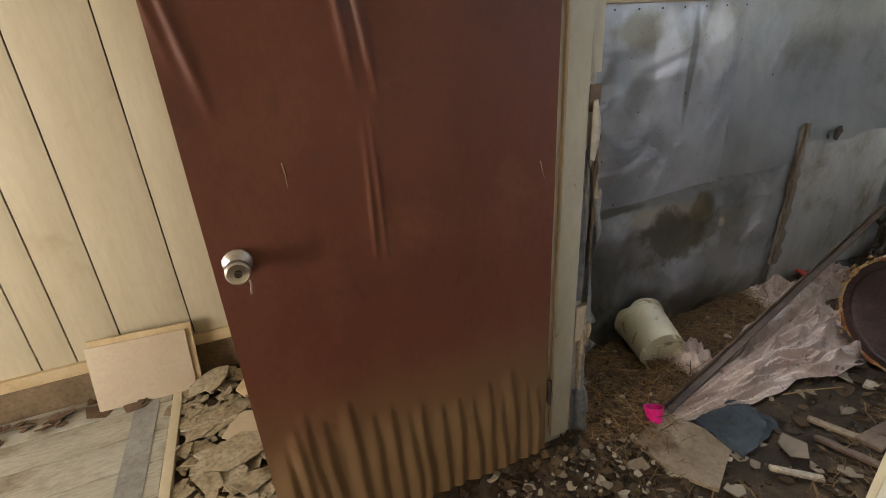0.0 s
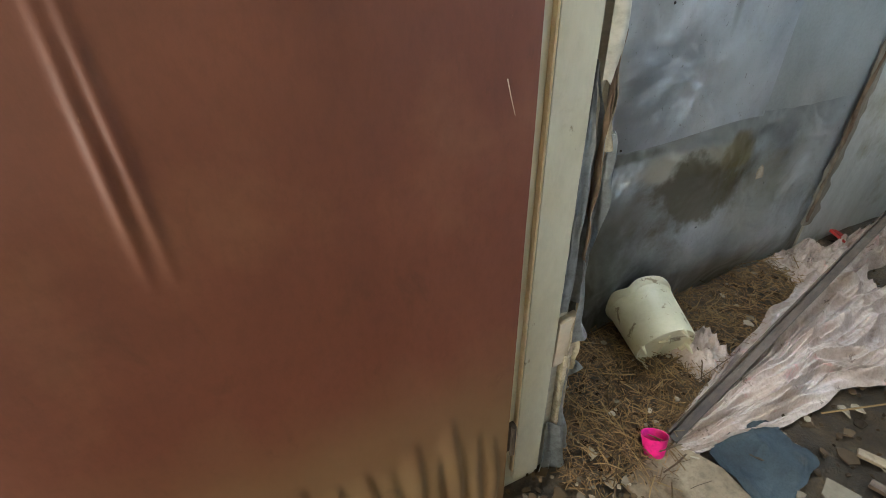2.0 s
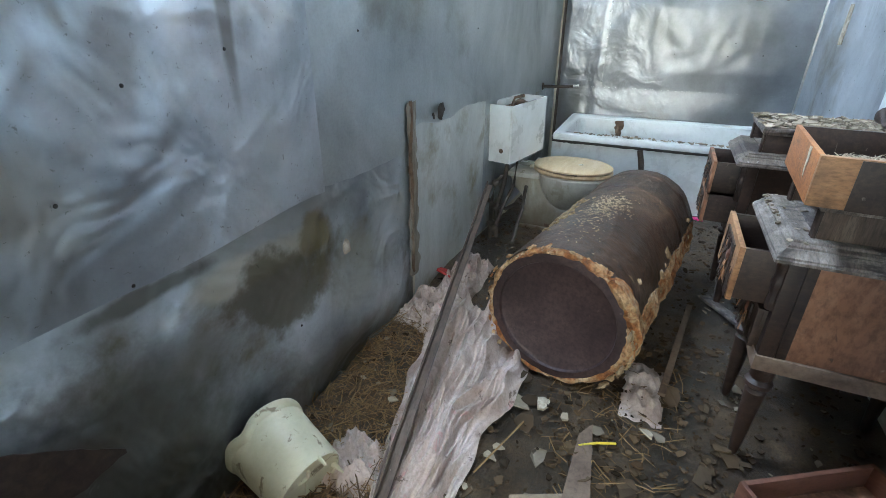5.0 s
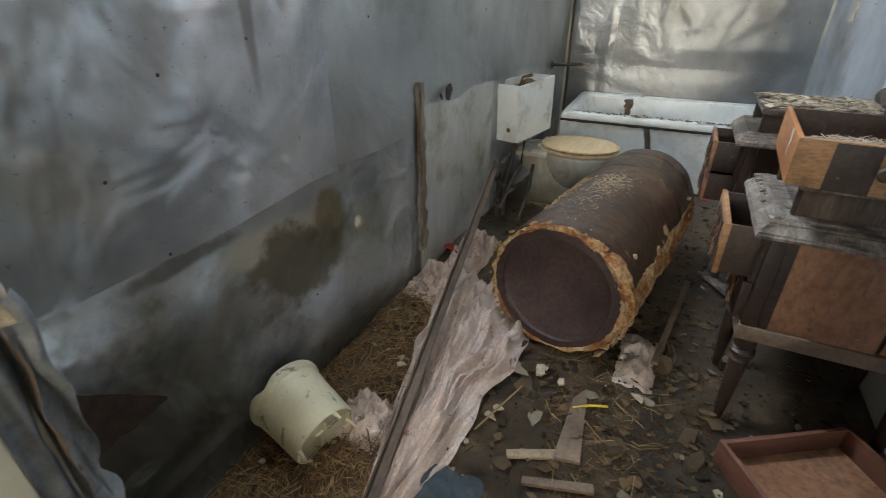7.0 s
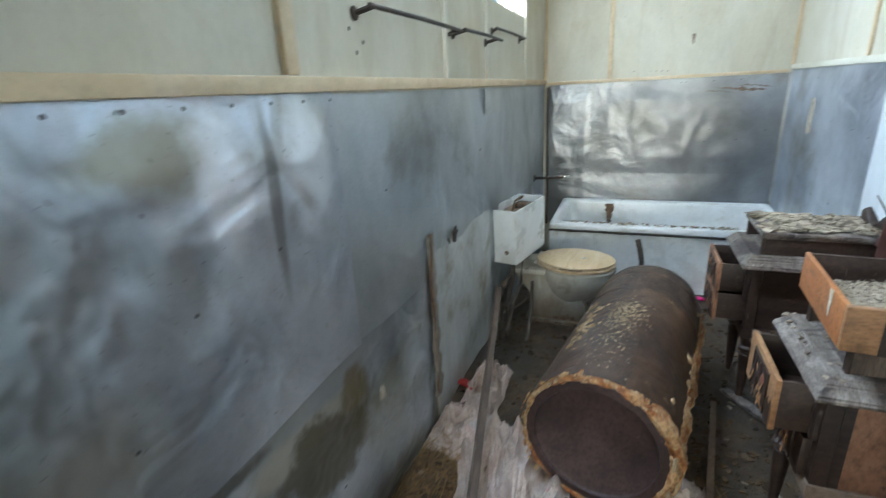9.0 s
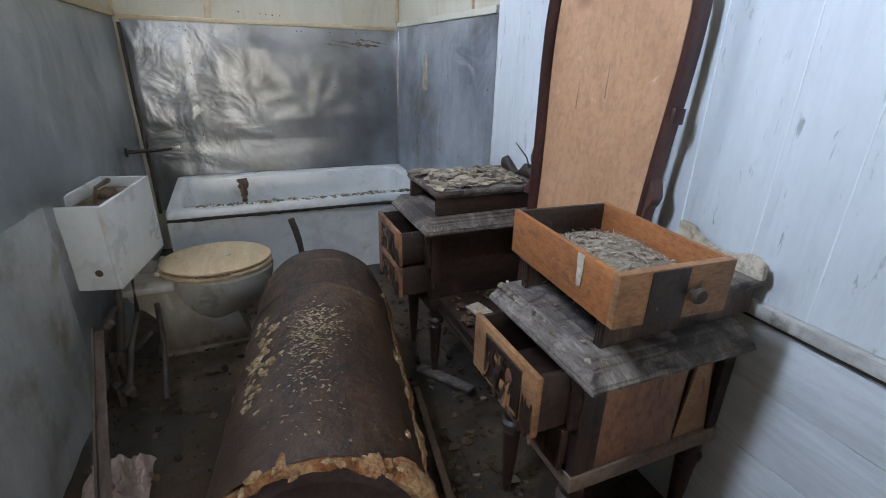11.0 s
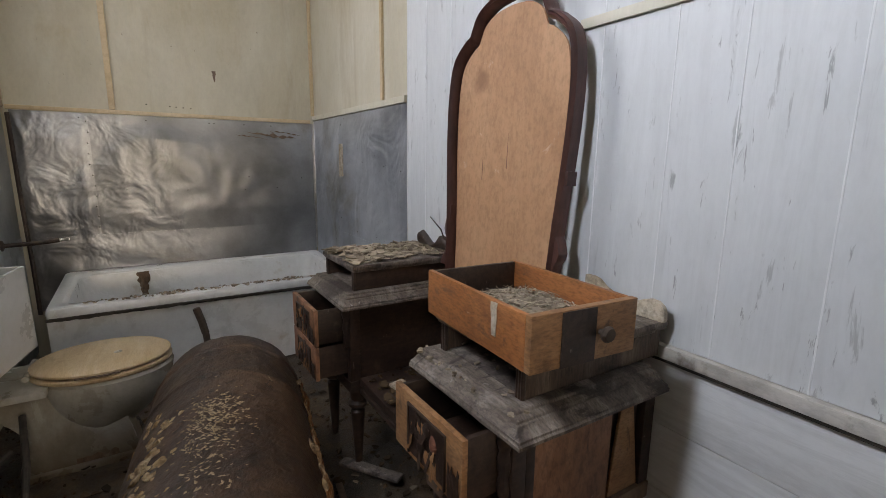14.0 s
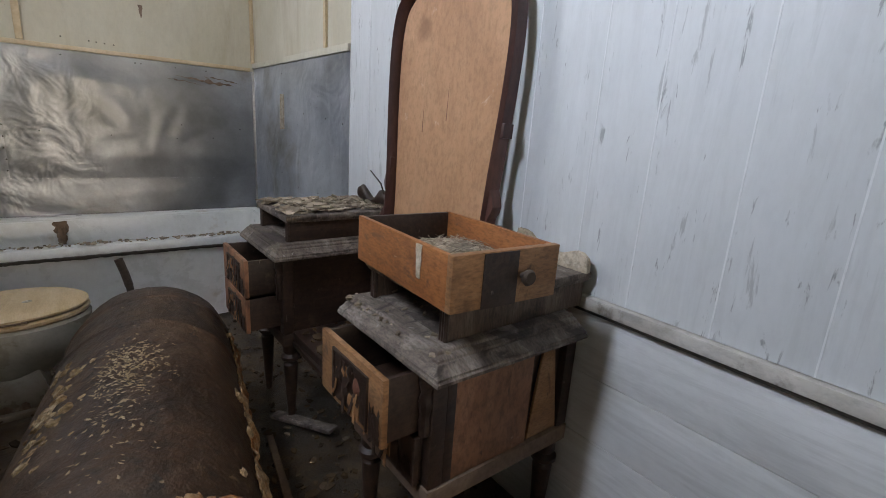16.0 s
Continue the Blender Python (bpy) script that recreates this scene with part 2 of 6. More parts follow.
M_CREAM = material("stained_cream_panel", [(0.46, 0.42, 0.31), (0.56, 0.525, 0.415), (0.63, 0.60, 0.50)], 1.8, (1, 1, 0.5), (0.45, 0.65), 0,
                   0.06, 60, (0.42, 0.34, 0.18), 1.7, (0.60, 0.85), ((3, 3, 0.4), 1.8, 0.22, (0.50, 0.43, 0.27)), shift=False, mottle=0.06)
blotches(M_CREAM, (0.34, 0.27, 0.15), 2.4, (0.54, 0.74), (2.2, 2.2, 0.35), 0.5)
blotches(M_CREAM, (0.14, 0.11, 0.07), 30, (0.69, 0.72), (1, 1, 0.6), 0.7)
M_OCHRE = material("raw_wood_trim", [(0.50, 0.37, 0.21), (0.62, 0.49, 0.31), (0.70, 0.58, 0.40)], 5, (1, 1, 1), (0.6, 0.8), 0, 0.2, 50, mottle=0.12)
M_JAMB = material("cream_painted_jamb", [(0.52, 0.49, 0.38), (0.60, 0.57, 0.46), (0.66, 0.63, 0.53)], 4, (1, 1, 0.4), (0.4, 0.6), 0, 0.12, 45,
                  (0.38, 0.32, 0.2), 5, (0.66, 0.8), mottle=0.08)
blotches(M_JAMB, (0.20, 0.15, 0.09), 22, (0.655, 0.69), (1, 1, 0.45), 0.7)
M_WHITE_WALL = material("white_printed_woodgrain", [(0.55, 0.575, 0.58), (0.62, 0.645, 0.65), (0.68, 0.705, 0.71)], 2, (1, 1, 0.4), (0.4, 0.6), 0, 0.05,
                        60, None, grain=((11, 11, 0.9), 1.6, 0.26, (0.46, 0.48, 0.48)), shift=False, mottle=0.04)
blotches(M_WHITE_WALL, (0.24, 0.25, 0.25), 17, (0.625, 0.675), (1.9, 1, 0.36), 0.5)
blotches(M_WHITE_WALL, (0.36, 0.38, 0.38), 7, (0.60, 0.70), (3.0, 1, 0.22), 0.45)
blotches(M_WHITE_WALL, (0.22, 0.23, 0.23), 34, (0.64, 0.685), (1.4, 1, 0.25), 0.75)
M_WHITE_LOW = material("white_lower_boards", [(0.60, 0.62, 0.62), (0.70, 0.72, 0.72), (0.76, 0.78, 0.78)], 2, (0.4, 1, 1), (0.4, 0.6), 0, 0.05,
                       60, None, grain=((1.1, 14, 12), 2.0, 0.35, (0.42, 0.43, 0.42)), mottle=0.06)
M_PANELING = material("cream_groove_paneling", [(0.53, 0.475, 0.36), (0.61, 0.555, 0.43), (0.67, 0.62, 0.50)], 2.5, (1, 1, 0.25), (0.4, 0.6), 0, 0.05, 60,
                      (0.45, 0.38, 0.24), 4, (0.62, 0.85), ((10, 10, 0.8), 2.2, 0.3, (0.52, 0.45, 0.32)), mottle=0.06)
M_RAIL = material("scuffed_grey_white_rail", [(0.36, 0.33, 0.28), (0.52, 0.50, 0.45), (0.62, 0.60, 0.56)], 5, (0.5, 1, 1), (0.45, 0.65), 0, 0.2, 50, (0.17, 0.13, 0.09), 9, (0.60, 0.72), mottle=0.25)
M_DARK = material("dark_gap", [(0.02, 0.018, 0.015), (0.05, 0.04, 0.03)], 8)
M_DOOR = material("brown_varnished_hardboard", [(0.108, 0.033, 0.021), (0.142, 0.045, 0.028), (0.178, 0.062, 0.040)], 2.2, (1, 1, 0.5), (0.46, 0.64), 0,
                  0.10, 70, (0.18, 0.072, 0.042), 2.8, (0.56, 0.72), shift=False, mottle=0.12)
blotches(M_DOOR, (0.07, 0.022, 0.014), 1.7, (0.50, 0.72), (1, 1, 1), 0.6)
z_fade(M_DOOR, (0.195, 0.12, 0.06), 0.26, 0.62, 0.06, 5)
blotches(M_DOOR, (0.05, 0.02, 0.012), 14, (0.60, 0.75), (1, 1, 0.5), 0.45)
blotches(M_DOOR, (0.30, 0.16, 0.10), 60, (0.72, 0.76), (1, 1, 0.5), 0.5)
M_DIRT = material("damp_dirt_and_litter", [(0.026, 0.015, 0.007), (0.068, 0.041, 0.019), (0.125, 0.080, 0.040), (0.21, 0.143, 0.078)], 9, (1, 1, 1), (0.22, 0.75), 0,
                  1.0, 120, (0.05, 0.038, 0.024), 2.5, (0.45, 0.6), shift=False, bump_dist=0.012, mottle=0.5)
blotches(M_DIRT, (0.26, 0.20, 0.13), 46, (0.66, 0.70), (1, 1, 1), 0.7)
blotches(M_DIRT, (0.010, 0.007, 0.004), 4.5, (0.52, 0.64), (1, 1, 1), 0.6)
M_STRAW = material("dry_straw", [(0.09, 0.05, 0.02), (0.20, 0.12, 0.05), (0.36, 0.24, 0.11)], 20)
M_FLAKE = material("plaster_and_paper_flakes", [(0.20, 0.165, 0.12), (0.38, 0.325, 0.25), (0.55, 0.49, 0.40)], 5, (1, 1, 1), (0.85, 0.98), spec=0.2)
M_FLAKE_DARK = material("dark_leaf_scraps", [(0.025, 0.018, 0.012), (0.07, 0.05, 0.034), (0.14, 0.105, 0.072)], 5, (1, 1, 1), (0.85, 0.98), mottle=0.5, spec=0.15)


def per_island(mat, lo, hi):
    nt = mat.node_tree
    p = nt.nodes["Principled BSDF"]
    old = p.inputs["Base Color"].links[0].from_socket
    g = nt.nodes.new("ShaderNodeNewGeometry")
    c = ramp(nt, g.outputs["Random Per Island"], [(0.0, lo), (1.0, hi)])
    nt.links.new(mixcol(nt, 0.75, old, c), p.inputs["Base Color"])


M_NEST = material("matted_brown_nest_fibre", [(0.06, 0.032, 0.013), (0.15, 0.084, 0.036), (0.28, 0.17, 0.075)], 20)
per_island(M_NEST, (0.03, 0.015, 0.006), (0.42, 0.25, 0.105))
M_EARTH = material("brown_earth_crumbs", [(0.05, 0.034, 0.02), (0.11, 0.076, 0.045), (0.19, 0.14, 0.09)], 8, (1, 1, 1), (0.85, 0.98), mottle=0.5, spec=0.15)
per_island(M_EARTH, (0.024, 0.014, 0.007), (0.15, 0.098, 0.052))
per_island(M_FLAKE, (0.07, 0.05, 0.032), (0.46, 0.38, 0.28))
per_island(M_FLAKE_DARK, (0.014, 0.009, 0.005), (0.12, 0.08, 0.046))
per_island(M_STRAW, (0.03, 0.016, 0.007), (0.36, 0.23, 0.095))
M_PORCELAIN = material("dirty_white_enamel", [(0.58, 0.58, 0.55), (0.68, 0.69, 0.67), (0.75, 0.76, 0.75)], 3, (1, 1, 1), (0.18, 0.4), 0, 0.05, 40,
                       (0.36, 0.27, 0.16), 4, (0.61, 0.78), mottle=0.06)
M_GRIMY = material("grimy_porcelain", [(0.25, 0.21, 0.15), (0.40, 0.375, 0.31), (0.53, 0.515, 0.46)], 3.0, (1, 1, 0.7), (0.15, 0.4), 0, 0.05, 40,
                   (0.24, 0.17, 0.09), 4, (0.60, 0.78), mottle=0.12)
# Brown foot stains, deepened to paint in the shade low on the toilet.
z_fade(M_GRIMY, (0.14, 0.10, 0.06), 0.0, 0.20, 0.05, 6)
M_CRUMB = material("tan_foam_crumbs", [(0.24, 0.17, 0.09), (0.36, 0.27, 0.16), (0.46, 0.37, 0.25)], 12)
M_SEAM = material("white_joint", [(0.66, 0.68, 0.69), (0.78, 0.80, 0.80)], 6, mottle=0.05)
M_CRUSHED = material("crushed_grey_foil", [(0.12, 0.13, 0.145), (0.25, 0.27, 0.295), (0.42, 0.44, 0.465)], 6, (1, 1, 1), (0.35, 0.6), 0.5, 0.5)
M_SEAT = material("yellowed_wooden_seat", [(0.42, 0.29, 0.15), (0.52, 0.385, 0.22), (0.60, 0.475, 0.31)], 5, (1, 4, 1), (0.4, 0.6), 0, 0.15, 60,
                  (0.30, 0.2, 0.1), 6, (0.62, 0.75), mottle=0.15)
M_TANK = material("rusty_brown_tank_skin", [(0.018, 0.0085, 0.004), (0.046, 0.0215, 0.0095), (0.085, 0.043, 0.019)], 4, (1, 1, 1), (0.40, 0.62), 0.05, 0.8, 26,
                  (0.13, 0.085, 0.06), 3, (0.55, 0.7), bump_dist=0.012, spec=0.5, mottle=0.6)
blotches(M_TANK, (0.15, 0.088, 0.05), 3.0, (0.50, 0.66), (0.7, 1, 1), 0.7)
blotches(M_TANK, (0.25, 0.17, 0.09), 7, (0.64, 0.68), (0.6, 1, 1), 0.8)
blotches(M_TANK, (0.012, 0.008, 0.006), 3.2, (0.52, 0.68), (0.6, 1, 1), 0.8)
blotches(M_TANK, (0.012, 0.008, 0.006), 26, (0.60, 0.64), (1, 1, 1), 0.8)
blotches(M_TANK, (0.38, 0.30, 0.19), 24, (0.67, 0.70), (1, 1, 1), 0.8)
M_TANK_END = material("dark_rusted_tank_end", [(0.026, 0.015, 0.015), (0.048, 0.028, 0.028), (0.075, 0.047, 0.045)], 5, (1, 1, 1), (0.42, 0.65), 0.15, 0.4, mottle=0.5)
blotches(M_TANK_END, (0.19, 0.13, 0.12), 30, (0.68, 0.71), (0.4, 1, 1), 0.5)
M_FOAM = material("crumbling_yellow_foam", [(0.06, 0.022, 0.008), (0.34, 0.125, 0.03), (0.52, 0.33, 0.16), (0.66, 0.52, 0.34)], 13, (1, 1, 1), (0.8, 0.95), 0, 1.0, 60, bump_dist=0.016, mottle=0.6)
M_FOAM_PALE = material("pale_foam_chunks", [(0.20, 0.12, 0.055), (0.38, 0.265, 0.14), (0.56, 0.44, 0.28)], 22, (1, 1, 1), (0.8, 0.95), 0, 1.0, 60, bump_dist=0.012, mottle=0.5)
M_WALNUT = material("dark_walnut_veneer", [(0.013, 0.007, 0.005), (0.028, 0.015, 0.010), (0.052, 0.029, 0.020)], 4, (1, 1, 1), (0.35, 0.65), 0, 0.3, 60,
                    (0.10, 0.07, 0.05), 6, (0.64, 0.75), ((12, 2, 12), 2.5, 0.3, (0.09, 0.052, 0.034)), mottle=0.5)
blotches(M_WALNUT, (0.19, 0.16, 0.14), 34, (0.66, 0.71), (1, 1, 0.5), 0.7)
M_VENEER = material("drip_streaked_brown_veneer", [(0.045, 0.029, 0.021), (0.115, 0.08, 0.058), (0.21, 0.16, 0.12)], 5, (7, 7, 0.8), (0.5, 0.75), 0, 0.3, 40,
                    (0.03, 0.02, 0.016), 7, (0.55, 0.65), mottle=0.5)
M_DUSTY = material("dusty_grey_wood", [(0.065, 0.048, 0.037), (0.16, 0.128, 0.102), (0.34, 0.30, 0.265)], 6, (1, 3, 1), (0.6, 0.85), 0, 0.4, 70,
                   (0.055, 0.042, 0.035), 6, (0.53, 0.64), mottle=0.5)
blotches(M_DUSTY, (0.03, 0.022, 0.018), 16, (0.56, 0.63), (1, 0.5, 1), 0.85)
blotches(M_DUSTY, (0.46, 0.44, 0.41), 42, (0.64, 0.70), (1, 1, 1), 0.4)
M_ORANGE = material("orange_raw_drawer_wood", [(0.24, 0.080, 0.022), (0.36, 0.132, 0.040), (0.45, 0.185, 0.062)], 3, (1, 1, 3), (0.4, 0.65), 0, 0.2, 60,
                    (0.13, 0.05, 0.022), 4, (0.58, 0.76), ((2, 2, 14), 2.2, 0.45, (0.19, 0.075, 0.03)), mottle=0.4)
blotches(M_ORANGE, (0.10, 0.05, 0.03), 15, (0.60, 0.68), (1, 0.7, 1.2), 0.7)
blotches(M_ORANGE, (0.45, 0.34, 0.26), 26, (0.68, 0.72), (1, 0.6, 1), 0.4)
M_TANWOOD = material("bare_tan_veneer", [(0.20, 0.095, 0.038), (0.33, 0.165, 0.07), (0.43, 0.25, 0.125)], 4, (1, 1, 3), (0.5, 0.7), 0, 0.2, 60,
                     (0.11, 0.06, 0.03), 5, (0.58, 0.72), mottle=0.4)
blotches(M_TANWOOD, (0.07, 0.04, 0.025), 17, (0.60, 0.67), (1, 1, 0.5), 0.8)
M_SIDE = material("worn_reddish_side_panel", [(0.15, 0.062, 0.032), (0.27, 0.125, 0.064), (0.40, 0.215, 0.13)], 5, (1, 1, 0.6), (0.45, 0.7), 0, 0.25, 50,
                  (0.07, 0.036, 0.022), 5, (0.56, 0.72), mottle=0.45)
blotches(M_SIDE, (0.40, 0.29, 0.21), 13, (0.63, 0.70), (1, 0.6, 1.0), 0.6)
blotches(M_SIDE, (0.05, 0.028, 0.02), 20, (0.62, 0.68), (1, 1, 0.4), 0.8)
M_BACKING = material("orange_brown_backing_board", [(0.36, 0.18, 0.085), (0.46, 0.25, 0.13), (0.53, 0.32, 0.18)], 1.8, (1, 1, 0.7), (0.5, 0.75), 0, 0.08, 60,
                     (0.31, 0.145, 0.065), 2.5, (0.54, 0.80), ((9, 9, 0.6), 1.4, 0.18, (0.32, 0.155, 0.07)), shift=False, mottle=0.22)
blotches(M_BACKING, (0.66, 0.52, 0.40), 11, (0.66, 0.72), (1, 1, 1), 0.6)
blotches(M_BACKING, (0.19, 0.075, 0.03), 5, (0.60, 0.72), (3, 1, 0.35), 0.55)
for _x, _z, _w, _h in ((0.06, 0.16, 0.09, 0.05), (-0.09, 0.27, 0.05, 0.04), (0.16, 0.22, 0.04, 0.06), (-0.22, 0.08, 0.07, 0.05)):
    stain_or_light_spot(M_BACKING, (_x, _z), (_w, _h), (0.66, 0.53, 0.42), 0.65, 0.9, 16)
stain_or_light_spot(M_BACKING, (0.17, 1.10), (0.05, 0.04), (0.19, 0.08, 0.035), 0.7, 0.9, 14)
M_FRAME = material("dark_mahogany_frame", [(0.035, 0.014, 0.012), (0.075, 0.03, 0.024), (0.13, 0.058, 0.042)], 6, (1, 1, 0.4), (0.3, 0.5), 0, 0.15, 60)
M_IRON = material("rusty_iron_bar", [(0.035, 0.026, 0.02), (0.07, 0.05, 0.038), (0.12, 0.09, 0.066)], 10, (1, 1, 1), (0.55, 0.8), 0.35, 0.4)
M_BAR = material("brown_rusted_angle_iron", [(0.055, 0.033, 0.021), (0.10, 0.066, 0.044), (0.17, 0.125, 0.092)], 14, (1, 0.3, 1), (0.5, 0.8), 0.15, 0.5, mottle=0.5)
M_PIPE = material("old_lead_and_brass_pipe", [(0.03, 0.024, 0.019), (0.065, 0.053, 0.042), (0.13, 0.105, 0.082)], 10, (1, 1, 1), (0.5, 0.75), 0.4, 0.3)
M_CHROME = material("dull_chrome", [(0.45, 0.43, 0.4), (0.6, 0.58, 0.55), (0.7, 0.69, 0.66)], 14, (1, 1, 1), (0.2, 0.42), 1.0, 0.15, 80, mottle=0.12)
M_RAG = material("dirty_pink_white_cloth", [(0.32, 0.23, 0.185), (0.49, 0.385, 0.33), (0.62, 0.525, 0.47)], 5, (1, 1, 1), (0.85, 0.98), 0, 0.4, 90,
                 (0.20, 0.13, 0.09), 7, (0.60, 0.74), mottle=0.25)
blotches(M_RAG, (0.08, 0.05, 0.035), 15, (0.63, 0.665), (1, 1, 1), 0.75)
blotches(M_RAG, (0.55, 0.25, 0.24), 14, (0.62, 0.7), (1, 1, 1), 0.6)
M_BUCKET = material("yellowed_white_plastic", [(0.48, 0.42, 0.27), (0.57, 0.52, 0.36), (0.66, 0.62, 0.47)], 3, (1, 1, 1), (0.3, 0.5), 0, 0.05, 40,
                    (0.38, 0.31, 0.19), 9, (0.64, 0.76), mottle=0.08)
blotches(M_BUCKET, (0.14, 0.085, 0.04), 19, (0.585, 0.63), (1, 1, 1), 0.75)
M_PINK = material("hot_pink_plastic", [(0.80, 0.015, 0.22), (0.86, 0.02, 0.27), (0.90, 0.04, 0.32)], 4, (1, 1, 1), (0.3, 0.45), 0, 0.03)
M_BLUE = material("dark_blue_cloth", [(0.018, 0.025, 0.031), (0.034, 0.048, 0.058), (0.065, 0.084, 0.095)], 6, (1, 1, 1), (0.75, 0.95), 0, 0.3, 180,
                  (0.10, 0.09, 0.075), 5, (0.58, 0.72))
M_BOARD = material("stained_beige_fiberboard", [(0.17, 0.118, 0.072), (0.27, 0.20, 0.13), (0.37, 0.295, 0.205)], 4, (1, 1, 1), (0.8, 0.95), 0, 0.3, 60,
                   (0.14, 0.09, 0.05), 5, (0.56, 0.7))
M_LEAN = material("pale_beige_hardboard", [(0.54, 0.45, 0.35), (0.60, 0.51, 0.41), (0.66, 0.58, 0.48)], 3, (1, 1, 1), (0.6, 0.8), 0, 0.08, 60, mottle=0.1)
M_PLANK = material("worn_white_floor_planks", [(0.38, 0.36, 0.30), (0.52, 0.52, 0.48), (0.60, 0.62, 0.60)], 3, (0.4, 2, 1), (0.5, 0.8), 0, 0.25, 50,
                   (0.24, 0.18, 0.11), 3, (0.52, 0.7))
M_TAPE = material("grey_strip", [(0.22, 0.23, 0.24), (0.32, 0.33, 0.34), (0.40, 0.42, 0.43)], 8)
M_CEIL = material("cream_ceiling_board", [(0.58, 0.54, 0.45), (0.68, 0.65, 0.56), (0.74, 0.71, 0.63)], 2, (1, 1, 1), (0.6, 0.8), 0, 0.08, 40, (0.4, 0.32, 0.2), 2, (0.62, 0.8), mottle=0.06)
M_GRASS = material("grass_ground", [(0.03, 0.05, 0.015), (0.06, 0.09, 0.03), (0.10, 0.13, 0.05)], 3)
M_TORN = material("torn_grey_foil_paper", [(0.16, 0.17, 0.18), (0.32, 0.34, 0.35), (0.52, 0.53, 0.53)], 8, (1, 1, 1), (0.4, 0.7), 0.3, 0.4)
M_BROWNWOOD = material("broken_brown_wood", [(0.10, 0.065, 0.045), (0.17, 0.115, 0.08), (0.24, 0.17, 0.12)], 7, (1, 1, 1), (0.7, 0.9), 0, 0.4)
M_REDDRAWER = material("reddish_drawer_wood", [(0.10, 0.04, 0.025), (0.16, 0.065, 0.04), (0.22, 0.10, 0.06)], 4, (1, 1, 3), (0.45, 0.65), 0, 0.15)
M_YELLOW = material("yellow_plastic", [(0.62, 0.46, 0.03), (0.72, 0.56, 0.06)], 5)
M_PALESTICK = material("pale_broken_lath", [(0.30, 0.24, 0.16), (0.46, 0.39, 0.29), (0.60, 0.54, 0.44)], 9, (1, 1, 1), (0.7, 0.9), 0, 0.4, mottle=0.5)
M_RED = material("faded_red_plastic", [(0.40, 0.02, 0.02), (0.5, 0.04, 0.035)], 5)


def glow(name, stops, scale, strength):
    m = bpy.data.materials.new(name)
    m.use_nodes = True
    nt = m.node_tree
    nt.nodes.remove(nt.nodes["Principled BSDF"])
    e = nt.nodes.new("ShaderNodeEmission")
    e.inputs["Strength"].default_value = strength
    c = ramp(nt, noise_tex(nt, coords(nt, shift=False), scale, 8, 0.7, 0.5), [(0.35 + 0.3 * i / (len(stops) - 1), s) for i, s in enumerate(stops)])
    nt.links.new(c, e.inputs[0])
    nt.links.new(e.outputs[0], nt.nodes["Material Output"].inputs[0])
    return m


M_TREES = glow("distant_foliage", [(0.12, 0.14, 0.03), (0.45, 0.46, 0.16), (0.95, 0.95, 0.75)], 0.9, 2.2)
M_BRIGHT_SKY = glow("bright_sky_backdrop", [(0.9, 0.95, 1.0), (1, 1, 1)], 0.3, 5.0)

# ---------------------------------------------------------------- mesh helpers


def bm_box(bm, x0, x1, y0, y1, z0, z1, bevel=0.0, m=None):
    r = bmesh.ops.create_cube(bm, size=1, matrix=Matrix.LocRotScale(((x0 + x1) / 2, (y0 + y1) / 2, (z0 + z1) / 2), None, (abs(x1 - x0), abs(y1 - y0), abs(z1 - z0))))
    vs = r["verts"]
    if bevel:
        es = list({e for v in vs for e in v.link_edges})
        vs = list({v for f in bmesh.ops.bevel(bm, geom=es, offset=bevel, segments=2, affect="EDGES", profile=0.6)["faces"] for v in f.verts} | {v for v in vs if v.is_valid})
    if m is not None:
        bmesh.ops.transform(bm, matrix=m, verts=vs)
    return bm


def box(x0, x1, y0, y1, z0, z1, bevel=0.0, m=None):
    return bm_box(bmesh.new(), x0, x1, y0, y1, z0, z1, bevel, m)


def roughen(bm, amount, scale=8.0, seed=0.0):
    for v in bm.verts:
        v.co += Vector(noise.noise_vector(v.co * scale + Vector((seed, seed, seed)))) * amount
    return bm


def grid(fn, nu, nv, thick=0.0):
    """A sheet: fn(u, v) -> place, for u and v from 0 to 1."""
    bm = bmesh.new()
    rows = [[bm.verts.new(fn(i / nu, j / nv)) for i in range(nu + 1)] for j in range(nv + 1)]
    for j in range(nv):
        for i in range(nu):
            bm.faces.new((rows[j][i], rows[j][i + 1], rows[j + 1][i + 1], rows[j + 1][i]))
    if thick:
        bm.normal_update()
        back = [[bm.verts.new(v.co - v.normal * thick) for v in row] for row in rows]
        for j in range(nv):
            for i in range(nu):
                bm.faces.new((back[j][i], back[j + 1][i], back[j + 1][i + 1], back[j][i + 1]))
        rim = [(0, i) for i in range(nu)] + [(j, nu) for j in range(nv)] + [(nv, i) for i in range(nu, 0, -1)] + [(j, 0) for j in range(nv, 0, -1)]
        for (j, i), (l, k) in zip(rim, rim[1:] + rim[:1]):
            bm.faces.new((rows[j][i], back[j][i], back[l][k], rows[l][k]))
    return bm


